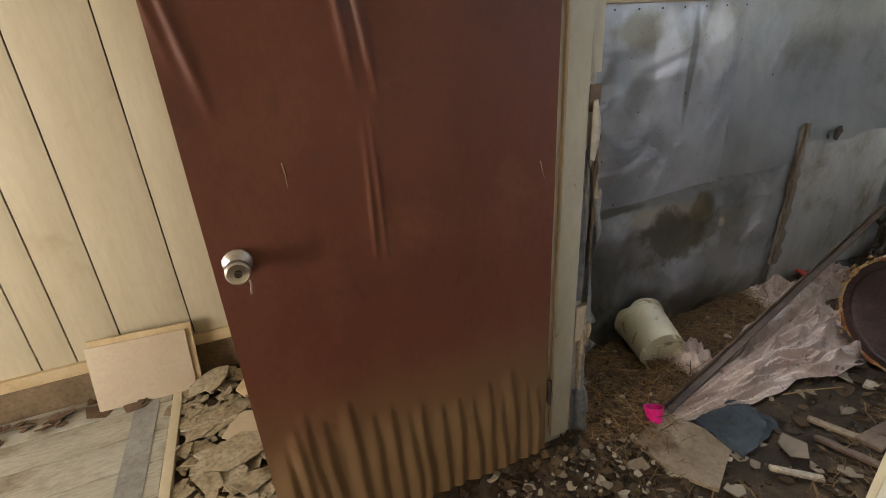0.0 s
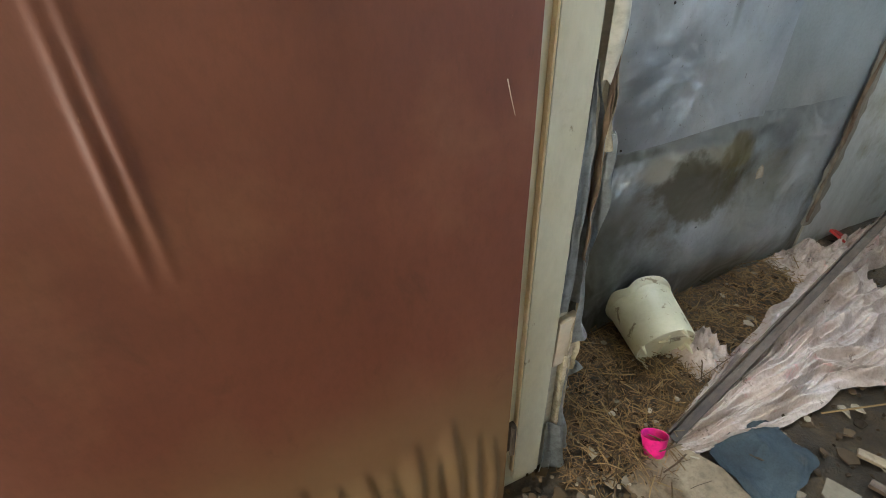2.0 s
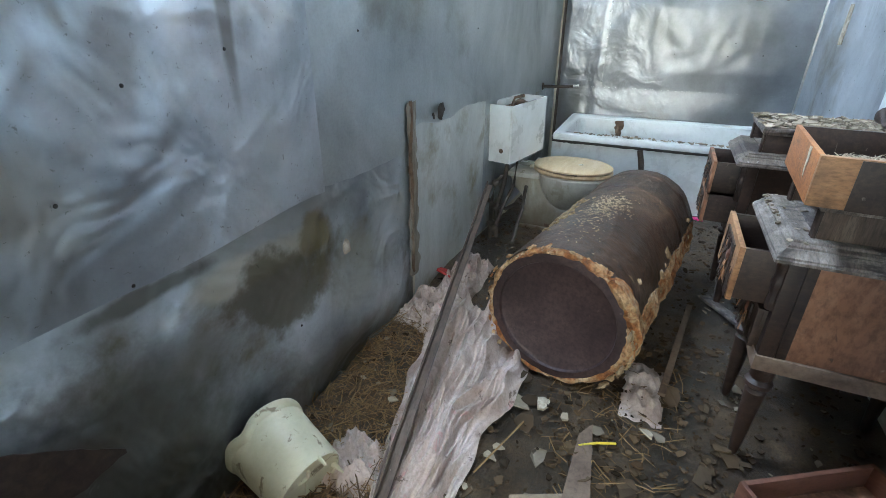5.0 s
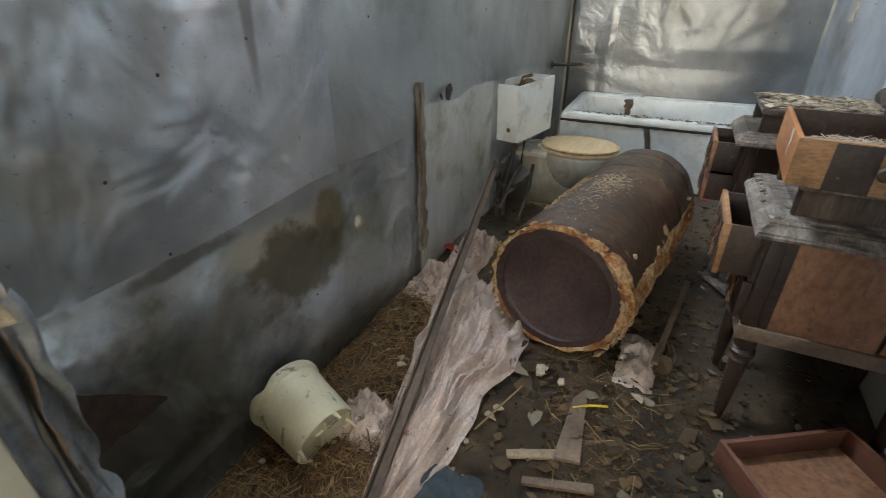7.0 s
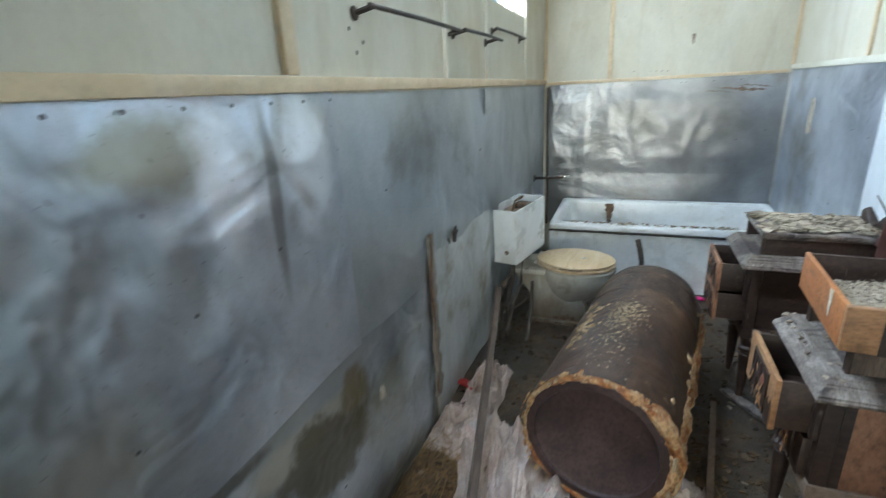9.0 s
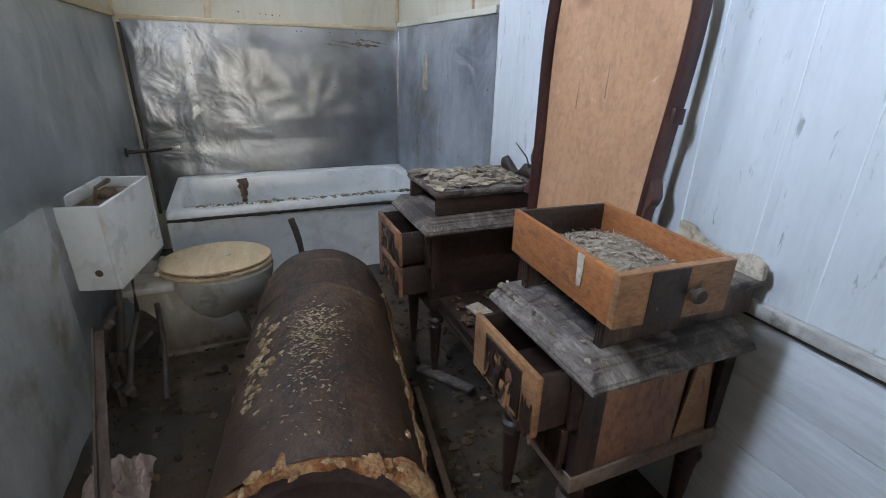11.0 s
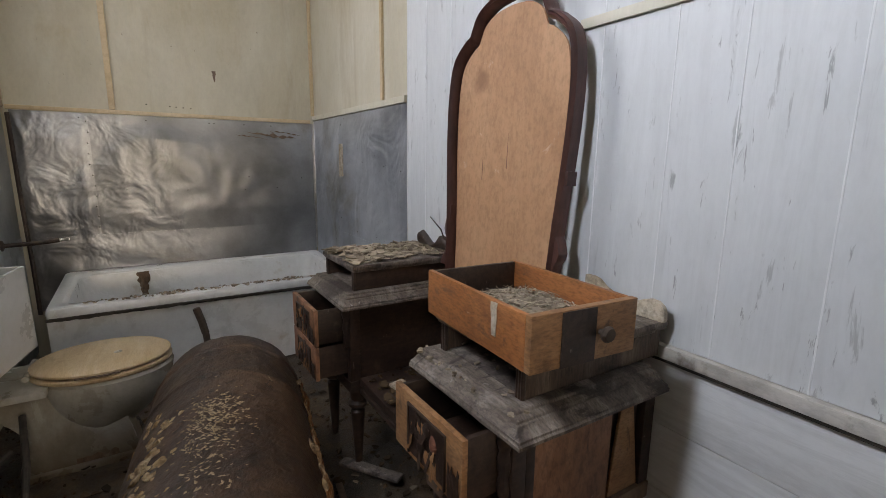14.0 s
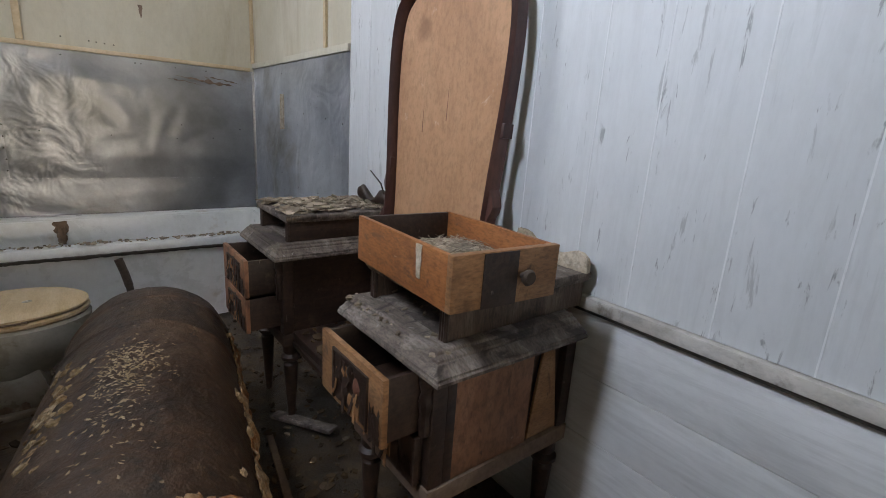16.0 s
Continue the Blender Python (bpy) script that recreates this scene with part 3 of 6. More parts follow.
def lathe(profile, n=32, m=None, jitter=0.0):
    """profile: (radius, height) pairs, turned about z."""
    bm = bmesh.new()
    rings = []
    for k, (r, z) in enumerate(profile):
        rings.append([bm.verts.new((r * math.cos(a) * (1 + jitter * noise.noise(Vector((3 * math.cos(a), 3 * math.sin(a), z * 9)))),
                                    r * math.sin(a) * (1 + jitter * noise.noise(Vector((3 * math.cos(a), 3 * math.sin(a), z * 9)))), z))
                      for a in (2 * math.pi * i / n for i in range(n))])
    for a, b in zip(rings, rings[1:]):
        for i in range(n):
            bm.faces.new((a[i], a[(i + 1) % n], b[(i + 1) % n], b[i]))
    if profile[0][0] > 1e-4:
        bm.faces.new(rings[0][::-1])
    if profile[-1][0] > 1e-4:
        bm.faces.new(rings[-1])
    bmesh.ops.remove_doubles(bm, verts=bm.verts[:], dist=1e-5)
    bmesh.ops.recalc_face_normals(bm, faces=bm.faces[:])
    if m is not None:
        bm.transform(m)
    return bm


def tube(pts, r, n=10, taper=None):
    bm = bmesh.new()
    pts = [Vector(p) for p in pts]
    rings = []
    for k, p in enumerate(pts):
        d = (pts[min(k + 1, len(pts) - 1)] - pts[max(k - 1, 0)]).normalized()
        side = d.cross(Vector((0, 0, 1)) if abs(d.z) < 0.9 else Vector((1, 0, 0))).normalized()
        up = side.cross(d)
        rr = r if taper is None else r + (taper - r) * k / (len(pts) - 1)
        rings.append([bm.verts.new(p + rr * (math.cos(a) * side + math.sin(a) * up)) for a in (2 * math.pi * i / n for i in range(n))])
    for a, b in zip(rings, rings[1:]):
        for i in range(n):
            bm.faces.new((a[i], a[(i + 1) % n], b[(i + 1) % n], b[i]))
    bm.faces.new(rings[0][::-1])
    bm.faces.new(rings[-1])
    bmesh.ops.recalc_face_normals(bm, faces=bm.faces[:])
    return bm


def slab(outline, z0, z1, bevel=0.0):
    """A plate with the given outline of (x, y)."""
    bm = bmesh.new()
    f = bm.faces.new([bm.verts.new((x, y, z0)) for x, y in outline])
    top = bmesh.ops.extrude_face_region(bm, geom=[f])["geom"]
    bmesh.ops.translate(bm, vec=(0, 0, z1 - z0), verts=[g for g in top if isinstance(g, bmesh.types.BMVert)])
    bmesh.ops.recalc_face_normals(bm, faces=bm.faces[:])
    if bevel:
        bmesh.ops.bevel(bm, geom=bm.edges[:], offset=bevel, segments=2, affect="EDGES", profile=0.6)
    return bm


def join(*bms):
    out = bmesh.new()
    for b in bms:
        me = bpy.data.meshes.new("tmp")
        b.to_mesh(me)
        out.from_mesh(me)
        bpy.data.meshes.remove(me)
        b.free()
    return out


def mesh_of(name, bm, mat, smooth=None):
    me = bpy.data.meshes.new(name)
    bm.normal_update()
    bm.to_mesh(me)
    bm.free()
    me.materials.append(mat)
    if smooth is not None:
        me.shade_smooth()
        me.set_sharp_from_angle(angle=radians(smooth))
    return me


def part(name, bm, mat, parent, label="", smooth=35):
    ob = new(name, mesh_of(name, bm, mat, smooth))
    ob.parent = parent
    if label:
        ob["label"] = label
    return ob


def solid(name, bm, mat, label, category, kind="", group="", smooth=35, m=None):
    ob = new(name, mesh_of(name, bm, mat, smooth))
    if m is not None:
        ob.matrix_world = m
    return tagged(ob, label, category, group, kind)


def thing(name, label, category, m=None, group="", kind=""):
    ob = new(name)
    ob.empty_display_size = 0.1
    if m is not None:
        ob.matrix_world = m
    return tagged(ob, label, category, group, kind)


def n3(x, y, z=0.0):
    return noise.noise(Vector((x, y, z)))


# ---------------------------------------------------------------- the large structure
def floor_z(x, y):
    """The height of the littered bathroom floor."""
    h = 0.012 * n3(x * 2.3, y * 2.3, 4) + 0.010 * n3(x * 7, y * 7, 1) + 0.006 * n3(x * 19, y * 19, 2)
    near_wall = max(0.0, min(1.0, (y - 1.05) / 0.4)) * max(0.0, min(1.0, (x - 1.3) / 0.5)) * max(0.0, min(1.0, (4.2 - x) / 0.8))
    return h + 0.06 * near_wall ** 1.5 + 0.01


floor = solid("floor", grid(lambda u, v: ((x := -0.3 + u * 5.69), (y := -0.32 + v * 1.78), floor_z(x, y)), 300, 100), M_DIRT,
              "dark damp dirt floor buried in litter and straw", "floor", "structure")
solid("floor_outer", grid(lambda u, v: ((x := -2.45 + u * 3.6), (y := -1.65 + v * 3.9), -0.006 + 0.012 * n3(x * 4, y * 4) + (-0.03 if y < 1.46 and x > -0.31 and y > -0.33 else 0)), 110, 110), M_DIRT,
      "dirt and rubble on the outer room floor", "floor", "structure")
solid("ground", box(-2000, 2000, -2000, 2000, -0.6, -0.45), M_GRASS, "grassy ground round the house", "ground", "structure")

# bathroom north wall with a high window opening
NX0, NX1, NZ0, NZ1 = 3.78, 4.55, 1.93, 2.58
VX0, VX1, VZ0, VZ1 = 2.25, 2.47, 2.06, 2.58
wall_north = solid("wall_north", join(box(WX - 0.15, EX + 0.15, NY + 0.006, NY + 0.15, -0.1, NZ0), box(WX - 0.15, VX0, NY + 0.006, NY + 0.15, NZ0, CZ),
                                      box(VX0, VX1, NY + 0.006, NY + 0.15, NZ0, VZ0), box(VX0, VX1, NY + 0.006, NY + 0.15, VZ1, CZ), box(VX1, NX0, NY + 0.006, NY + 0.15, NZ0, CZ),
                                      box(NX1, EX + 0.15, NY + 0.006, NY + 0.15, NZ0, CZ), box(NX0, NX1, NY + 0.006, NY + 0.15, NZ1, CZ)), M_CREAM,
                   "cream panelled wall above dented galvanized sheets", "wall", "structure")
wall_east = solid("wall_east", box(EX + 0.006, EX + 0.15, SY - 0.15, NY + 0.006, -0.1, CZ), M_CREAM, "stained cream panel wall above steel sheets", "wall", "structure")
wall_south = solid("wall_south", box(WX - 0.15, EX + 0.006, SY - 0.15, SY - 0.012, -0.1, CZ), M_CREAM, "white woodgrain wall with a chair rail", "wall", "structure")
# partition with the doorway
DY0, DY1, DH = 0.225, 1.105, 2.09
wall_west = solid("wall_west", join(box(OE, WX, DY1, ON, -0.1, CZ), box(OE, WX, OS, DY0 - 0.012, -0.1, CZ), box(OE, WX, DY0 - 0.012, DY1, DH + 0.02, CZ)), M_CREAM,
                  "partition wall with a doorway, torn at its edge", "wall", "structure")
solid("ceiling", box(WX - 0.15, EX + 0.15, SY - 0.15, NY + 0.15, CZ, CZ + 0.1), M_CEIL, "plain cream board ceiling", "ceiling", "structure")
solid("ceiling_outer", box(OW - 0.15, WX - 0.155, OS - 0.15, ON + 0.15, CZ, CZ + 0.1), M_CEIL, "plain cream board ceiling", "ceiling", "structure")
# outer room
wall_outer_north = solid("wall_outer_north", box(OW - 0.15, OE - 0.002, ON + 0.008, ON + 0.15, -0.1, CZ), M_BOARD, "cream groove panelling over a bare board base", "wall", "structure")
solid("wall_outer_south", box(OW - 0.15, OE - 0.002, OS - 0.15, OS, -0.1, CZ), M_PANELING, "plain cream wall", "wall", "structure")
WY0, WY1, WZ0, WZ1 = -0.42, 1.06, 0.58, 1.78
solid("wall_outer_west", join(box(OW - 0.15, OW, OS, ON, -0.1, WZ0), box(OW - 0.15, OW, OS, ON, WZ1, CZ),
                              box(OW - 0.15, OW, OS, WY0, WZ0, WZ1), box(OW - 0.15, OW, WY1, ON, WZ0, WZ1)), M_PANELING, "cream wall with a window", "wall", "structure")
# glimpses outside
solid("backdrop", box(-9.1, -9, -14, 14, -0.4, 7), M_TREES, "sunlit green and yellow trees outside", "backdrop", "structure")
solid("backdrop_sky", box(-20, 30, 9, 9.1, 0.5, 40), M_BRIGHT_SKY, "bright overcast sky outside", "backdrop", "structure")


def window(name, m, w, h, bars, label):
    """A window in a wall: local x along the wall, z up, y through it."""
    win = thing(name, label, "window", m, kind="structure")
    f = 0.03
    part("window_frame", join(box(0, w, 0.05, 0.10, 0, f), box(0, w, 0.05, 0.10, h - f, h), box(0, f, 0.05, 0.10, f, h - f), box(w - f, w, 0.05, 0.10, f, h - f)), M_JAMB, win)
    for k in range(bars):
        x = w * (k + 1) / (bars + 1)
        part("window_bar", box(x - 0.008, x + 0.008, 0.06, 0.09, f, h - f), M_JAMB, win)
    return win


window("window_1", Matrix.Translation((NX0, NY + 0.02, NZ0)), NX1 - NX0, NZ1 - NZ0, 2, "high narrow window with thin upright bars")
window("window_3", Matrix.Translation((VX0, NY + 0.02, VZ0)), VX1 - VX0, VZ1 - VZ0, 0, "high narrow light above the towel rails")
window("window_2", pose(OW + 0.02, WY0, WZ0, 0, 0, 90), WY1 - WY0, WZ1 - WZ0, 2, "open window facing trees")


# dented steel sheets on the walls
def steel(parent, axis, at, a0, a1, z0, z1, mat, amp, seed, lift=0.0, nu=60, nv=40, label="", wavy=False):
    """A thin dented sheet. axis 'n': north wall, y = at; 'e': east wall, x = at; 's': south wall, y = at."""
    def fn(u, v):
        a, z = a0 + u * (a1 - a0), z0 + v * (z1 - z0)
        z += 0.020 * n3(a * 2.6, 9.2) * ((v if z1 < 1.0 else 1 - v) if wavy else 0.0)
        edge = min(1.0, min(u * 8, (1 - u) * 8, v * 5, (1 - v) * 5)) ** 1.3
        d = 0.5 + 0.5 * n3(a * 2.1 + seed, z * 2.1, seed)
        d = amp * edge * (d * d * 1.2 + 0.28 * abs(n3(a * 5 + seed, z * 4, 2 + seed)) + 0.10 * n3(a * 12, z * 10, seed)) + lift
        if axis == "n":
            return (a, at - d, z)
        if axis == "s":
            return (a, at + d, z)
        return (at - d, a, z)
    return part("steel_sheet", grid(fn, nu, nv, 0.0012), mat, parent, label, smooth=60)


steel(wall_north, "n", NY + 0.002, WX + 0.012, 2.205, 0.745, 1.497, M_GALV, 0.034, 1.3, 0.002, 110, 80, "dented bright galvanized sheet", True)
steel(wall_north, "n", NY + 0.002, 2.20, EX - 0.004, 0.75, 1.492, M_GALV_FAR, 0.020, 5.1, 0.0, 150, 60, "", True)
steel(wall_north, "n", NY + 0.002, WX + 0.012, 2.75, 0.03, 0.765, M_GALV_LOW, 0.042, 9.2, 0.0, 130, 70, "buckled stained lower sheet", True)
steel(wall_north, "n", NY + 0.002, 2.765, 3.62, 0.05, 0.93, M_GALV_PALE, 0.008, 3.7, 0.004, 60, 60, "pale streaked lower panel")
steel(wall_north, "n", NY + 0.002, 3.62, EX - 0.004, 0.05, 0.76, M_GALV_LOW, 0.012, 2.2, 0.002, 80, 40)
def strip(x0, w, z0, z1, seed, out):
    return lambda u, v: (x0 + w * (u - 0.5) * (0.65 + 0.5 * abs(n3(v * 7, seed)) + 0.35 * n3(v * 19, seed + u)) + 0.014 * n3(v * 5, seed + 3), NY - out - 0.006 * math.sin(math.pi * u) + 0.003 * n3(v * 22, u * 3, seed), z0 + (z1 - z0) * v)


part("torn_edge", grid(strip(2.758, 0.105, 0.20, 0.95, 1.0, 0.0085), 10, 120, 0.001), M_STREAK, wall_north, "grey-brown stain beside the upright crack", smooth=60)
part("rust_groove", grid(strip(2.740, 0.032, 0.22, 0.955, 5.0, 0.0115), 10, 120, 0.002), M_RUST, wall_north, "brown rusty upright strip", smooth=60)
part("wall_hole", roughen(lathe([(0.0, 0.002), (0.022, 0.001), (0.038, 0.0)], 18, pose(2.985, NY - 0.028, 0.885, 90, 0, 0)), 0.010, 40), M_DARK, wall_north, "ragged dark hole")
part("wall_hole", roughen(lathe([(0.0, 0.002), (0.010, 0.001), (0.014, 0.0)], 14, pose(2.91, NY - 0.028, 0.875, 90, 0, 0)), 0.006, 40), M_DARK, wall_north)
part("wall_scab", roughen(lathe([(0.0, 0.012), (0.015, 0.009), (0.026, 0.0)], 12, pose(2.24, NY - 0.030, 0.56, 90, 0, 0)), 0.010, 30), M_PALESTICK, wall_north)
part("paper_patch", box(3.55, 3.86, NY - 0.012, NY - 0.0105, 1.36, 1.485), M_GALV_PALE, wall_north, "pale square patch")
steel(wall_east, "e", EX + 0.002, SY + 0.004, 1.075, 0.742, 1.488, M_GALV_BRIGHT, 0.018, 7.7, 0.0, 100, 50, "shiny dented steel sheet with nail rows")
steel(wall_east, "e", EX + 0.002, 1.06, NY - 0.03, 0.742, 1.488, M_GALV_BRIGHT, 0.028, 4.4, 0.003, 50, 60)
steel(wall_east, "e", EX + 0.002, SY + 0.004, NY - 0.03, 0.3, 0.752, M_GALV_BRIGHT, 0.010, 1.9, 0.004, 100, 30)
steel(wall_south, "s", SY - 0.01, 3.852, EX - 0.006, 0.742, 1.508, M_GALV, 0.012, 6.2, 0.004, 90, 40, "blue-grey dented steel sheet")
steel(wall_south, "s", SY - 0.01, 3.852, EX - 0.006, 0.3, 0.752, M_GALV, 0.008, 8.2, 0.006, 90, 30)
part("torn_label", roughen(box(4.735, 4.80, SY - 0.001, SY + 0.006, 1.12, 1.335), 0.008, 14), M_PALESTICK, wall_south, "torn strip of yellowed paper")
def smear(y0, y1, z, w, seed):
    return grid(lambda u, v: (EX - 0.0165, y0 + u * (y1 - y0), z + 0.03 * u + (v - 0.5) * w * (0.15 + abs(n3(u * 6, seed)) * 1.6) * math.sin(math.pi * min(1.0, u + 0.02)) + 0.012 * n3(u * 5, seed + 2)), 40, 4, 0.001)


for y0, y1, z, w, seed in ((-0.17, 0.20, 1.380, 0.040, 1.0), (-0.22, 0.02, 1.398, 0.018, 4.0), (0.02, 0.24, 1.365, 0.016, 7.0)):
    part("scorch_mark", smear(y0, y1, z, w, seed), M_BROWNWOOD, wall_east, "dark dirty smear")
rng = random.Random(4)
nail = mesh_of("nail_head", lathe([(0.0, 0.002), (0.003, 0.0016), (0.0042, 0.0)], 8), M_DARK)


def nail_at(parent, x, y, z, m):
    ob = new("nail_head", nail)
    ob.parent = parent
    ob.matrix_basis = Matrix.Translation((x, y, z)) @ m


for k in range(11):
    nail_at(wall_east, EX - 0.012, 1.068 + rng.uniform(-0.008, 0.008), 0.80 + k * 0.064, pose(0, 0, 0, 0, -90, 0))
for y in (0.9, 0.56, 0.2, -0.02, 0.17, -0.2):
    nail_at(wall_east, EX - 0.014, y, 1.05 + rng.uniform(-0.05, 0.06), pose(0, 0, 0, 0, -90, 0))
    nail_at(wall_east, EX - 0.010, y + 0.2, 1.46, pose(0, 0, 0, 0, -90, 0))
for y, z in ((0.62, 1.555), (0.585, 1.553), (0.545, 1.551), (0.50, 1.549), (0.75, 1.56)):
    nail_at(wall_east, EX + 0.004, y, z, pose(0, 0, 0, 0, -90, 0))
part("drip_mark", roughen(grid(lambda u, v: (EX + 0.004, 0.345 + (u - 0.5) * 0.028 * (1 - 0.8 * v) + 0.004 * n3(v * 6, u), 1.80 - 0.07 * v), 5, 8, 0.001), 0.003, 30), M_BROWNWOOD, wall_east, "dark drip mark")
for k in range(9):
    nail_at(wall_north, 1.3 + k * 0.11, NY - 0.010, 1.478, pose(0, 0, 0, 90, 0, 0))
for x, z in ((1.897, 1.17), (1.66, 1.12), (1.5, 0.95), (2.4, 1.2), (3.4, 1.2), (1.577, 0.76), (2.0, 0.4)):
    nail_at(wall_north, x, NY - 0.026, z, pose(0, 0, 0, 90, 0, 0))
for x, z in ((3.9, 1.18), (4.1, 1.2), (4.4, 1.22), (4.75, 1.45), (4.78, 0.85), (4.2, 0.8), (4.5, 0.79)):
    nail_at(wall_south, x, SY + 0.006, z, pose(0, 0, 0, -90, 0, 0))

# wooden trims and battens
def trim(name, x0, x1, y0, y1, z0, z1, mat=None, label="raw wooden batten"):
    return solid(name, roughen(box(x0, x1, y0, y1, z0, z1, 0.003), 0.002, 9), mat or M_OCHRE, label, "trim", "structure")


trim("trim", WX + 0.01, EX - 0.02, NY - 0.016, NY + 0.005, 1.499, 1.535, label="raw wooden batten along the sheets' top")
trim("trim", EX - 0.014, EX + 0.005, SY + 0.02, NY - 0.018, 1.490, 1.514)
trim("trim", 3.85, EX - 0.016, SY - 0.011, SY + 0.010, 1.510, 1.543, M_JAMB, "cream batten above the steel")
trim("trim", EX - 0.018, EX + 0.004, NY - 0.014, NY + 0.004, 1.537, CZ - 0.002)
trim("trim", EX - 0.018, EX + 0.004, SY - 0.010, SY + 0.012, 1.545, CZ - 0.002)
trim("trim", EX - 0.016, EX + 0.004, SY - 0.010, SY + 0.008, 0.55, 1.488, M_CHROME, "bent shiny corner strip")
trim("trim", 2.03, 2.075, NY - 0.012, NY + 0.005, 1.537, CZ - 0.002)
trim("trim", 3.03, 3.06, NY - 0.010, NY + 0.005, 1.537, CZ - 0.002, M_JAMB, "cream batten")
trim("trim", 3.63, 3.65, NY - 0.008, NY + 0.005, 1.537, CZ - 0.002, M_JAMB, "cream batten")
trim("trim", 4.56, 4.575, NY - 0.008, NY + 0.005, 1.537, CZ - 0.002, M_JAMB, "cream batten")
trim("trim", EX - 0.012, EX + 0.005, 0.915, 0.948, 1.516, CZ - 0.002)
trim("trim", 4.115, 4.14, SY - 0.011, SY + 0.004, 1.545, CZ - 0.002)
trim("trim", WX + 0.01, 2.76, SY - 0.011, SY + 0.012, 1.605, 1.632, M_JAMB, "cream batten across the white wall")
trim("chair_rail", WX + 0.01, 3.84, SY - 0.011, SY + 0.018, 0.754, 0.787, M_RAIL, "scuffed cream chair rail")

# window casing and the sheet of cream board is the wall itself; white woodgrain boards of the south wall
x = WX + 0.004
rng = random.Random(9)
for w in (0.155, 0.205, 0.165, 0.21, 0.19, 0.2, 0.16, 0.215, 0.19, 0.2, 0.17, 0.21, 0.2, 0.18, 0.21):
    x1 = min(x + w, 3.848)
    if x1 - x > 0.02:
        part("plank", box(x, x1 - 0.0006, SY - 0.0125, SY, 0.789, 2.698, 0.0008), M_WHITE_WALL, wall_south)
    if x1 - x > 0.02 and x1 < 3.84:
        part("joint_bead", box(x1 - 0.0022, x1 + 0.0010, SY - 0.001, SY + 0.0012, 0.789, 2.69), M_SEAM, wall_south)
    x = x1
part("rail_gap", box(WX + 0.012, 3.84, SY - 0.004, SY + 0.012, 0.744, 0.7515), M_DARK, wall_south)
for k in range(4):
    part("board", box(WX + 0.004, 3.848, SY - 0.0125, SY - 0.003 + 0.0007 * (k % 2), 0.012 + k * 0.185, 0.012 + (k + 1) * 0.185 - 0.002, 0.001), M_WHITE_LOW, wall_south)

# groove panelling of the outer room
seams = [-2.39, -2.1, -1.93, -1.8, -1.52, -1.33, -1.2, -0.9, -0.746, -0.618, -0.434, -0.153, 0.03, 0.16, 0.44, 0.62, 0.75, 1.02]
for a, b in zip(seams, seams[1:]):
    part("panel_board", box(a + 0.003, b - 0.003, ON - 0.004, ON + 0.0075, 0.226, 2.698, 0.0015), M_PANELING, wall_outer_north)
part("groove_back", box(-2.39, 1.02, ON + 0.003, ON + 0.0095, 0.23, 2.69), M_DARK, wall_outer_north)
trim("trim", -2.39, 1.02, ON - 0.022, ON + 0.0075, 0.172, 0.224, M_OCHRE, "raw wooden strip under the panelling")

# doorway lining
trim("door_jamb", OE - 0.004, 1.142, 1.092, 1.1045, 0.01, DH, M_JAMB, "cream painted door jamb")
trim("door_jamb", 1.1425, WX + 0.002, 1.0885, 1.1045, 1.31, DH, M_JAMB, "cream painted end of the jamb above the tear")
trim("door_stop", 1.062, 1.138, 1.078, 1.0915, 0.05, DH - 0.02, M_JAMB, "cream painted stop board, grubby at its foot")
trim("door_stop_edge", 1.056, 1.0615, 1.078, 1.0915, 0.09, DH - 0.02, M_OCHRE, "bare wooden edge of the stop")
trim("door_jamb", OE - 0.015, WX + 0.004, 0.213, 0.2245, 0.01, DH, M_JAMB, "cream painted door jamb")
trim("door_casing", OE - 0.018, OE - 0.001, 0.15, 0.2125, 0.01, DH + 0.06, M_PORCELAIN, "white painted door casing")
trim("door_head", OE - 0.004, WX + 0.002, 0.2255, 1.0915, DH + 0.002, DH + 0.018, M_JAMB, "cream painted door head")

# torn wall edge beside the jamb
torn = thing("torn_wall_lining", "torn paper, foil and splintered board hanging at the wall edge", "debris", Matrix.Translation((WX, 1.10, 0)))


def tatter(z0, z1, w, seed, mat, out=0.02):
    def fn(u, v):
        z = z0 + v * (z1 - z0)
        wd = 0.95 * w * (0.45 + 0.55 * abs(n3(z * 9, seed, 1))) * (1 - 0.4 * v)
        return (0.004 + u * wd * 0.8 + 0.012 * n3(z * 14, u * 2, seed), -0.022 + out * math.sin(u * 3 + z * 13 + seed) * u + 0.02 * u, z)
    part("torn_strip", grid(fn, 8, 30, 0.0015), mat, torn, smooth=50)


tatter(0.0, 0.42, 0.07, 1.0, M_CRUSHED, 0.02)
tatter(0.40, 0.62, 0.06, 2.0, M_PALESTICK, 0.02)
tatter(0.50, 0.98, 0.10, 3.0, M_CRUSHED, 0.03)
tatter(0.95, 1.16, 0.06, 4.0, M_PALESTICK, 0.03)
tatter(1.0, 1.14, 0.035, 5.5, M_BROWNWOOD, 0.01)
tatter(0.12, 0.42, 0.14, 8.0, M_CRUSHED, 0.05)
tatter(0.72, 1.12, 0.020, 13.0, M_BROWNWOOD, 0.012)
def hole_plate(u, v):
    top = 0.68 - 0.20 * u ** 1.3 + 0.012 * n3(u * 9, 1.0)
    low = 0.45 + 0.02 * u + 0.012 * n3(u * 8, 2.0)
    return (0.015 + 0.25 * u, 0.272, top + (low - top) * v)


part("torn_opening", grid(hole_plate, 16, 8, 0.003), M_WALNUT, torn, "dark reddish board behind the torn sheet")


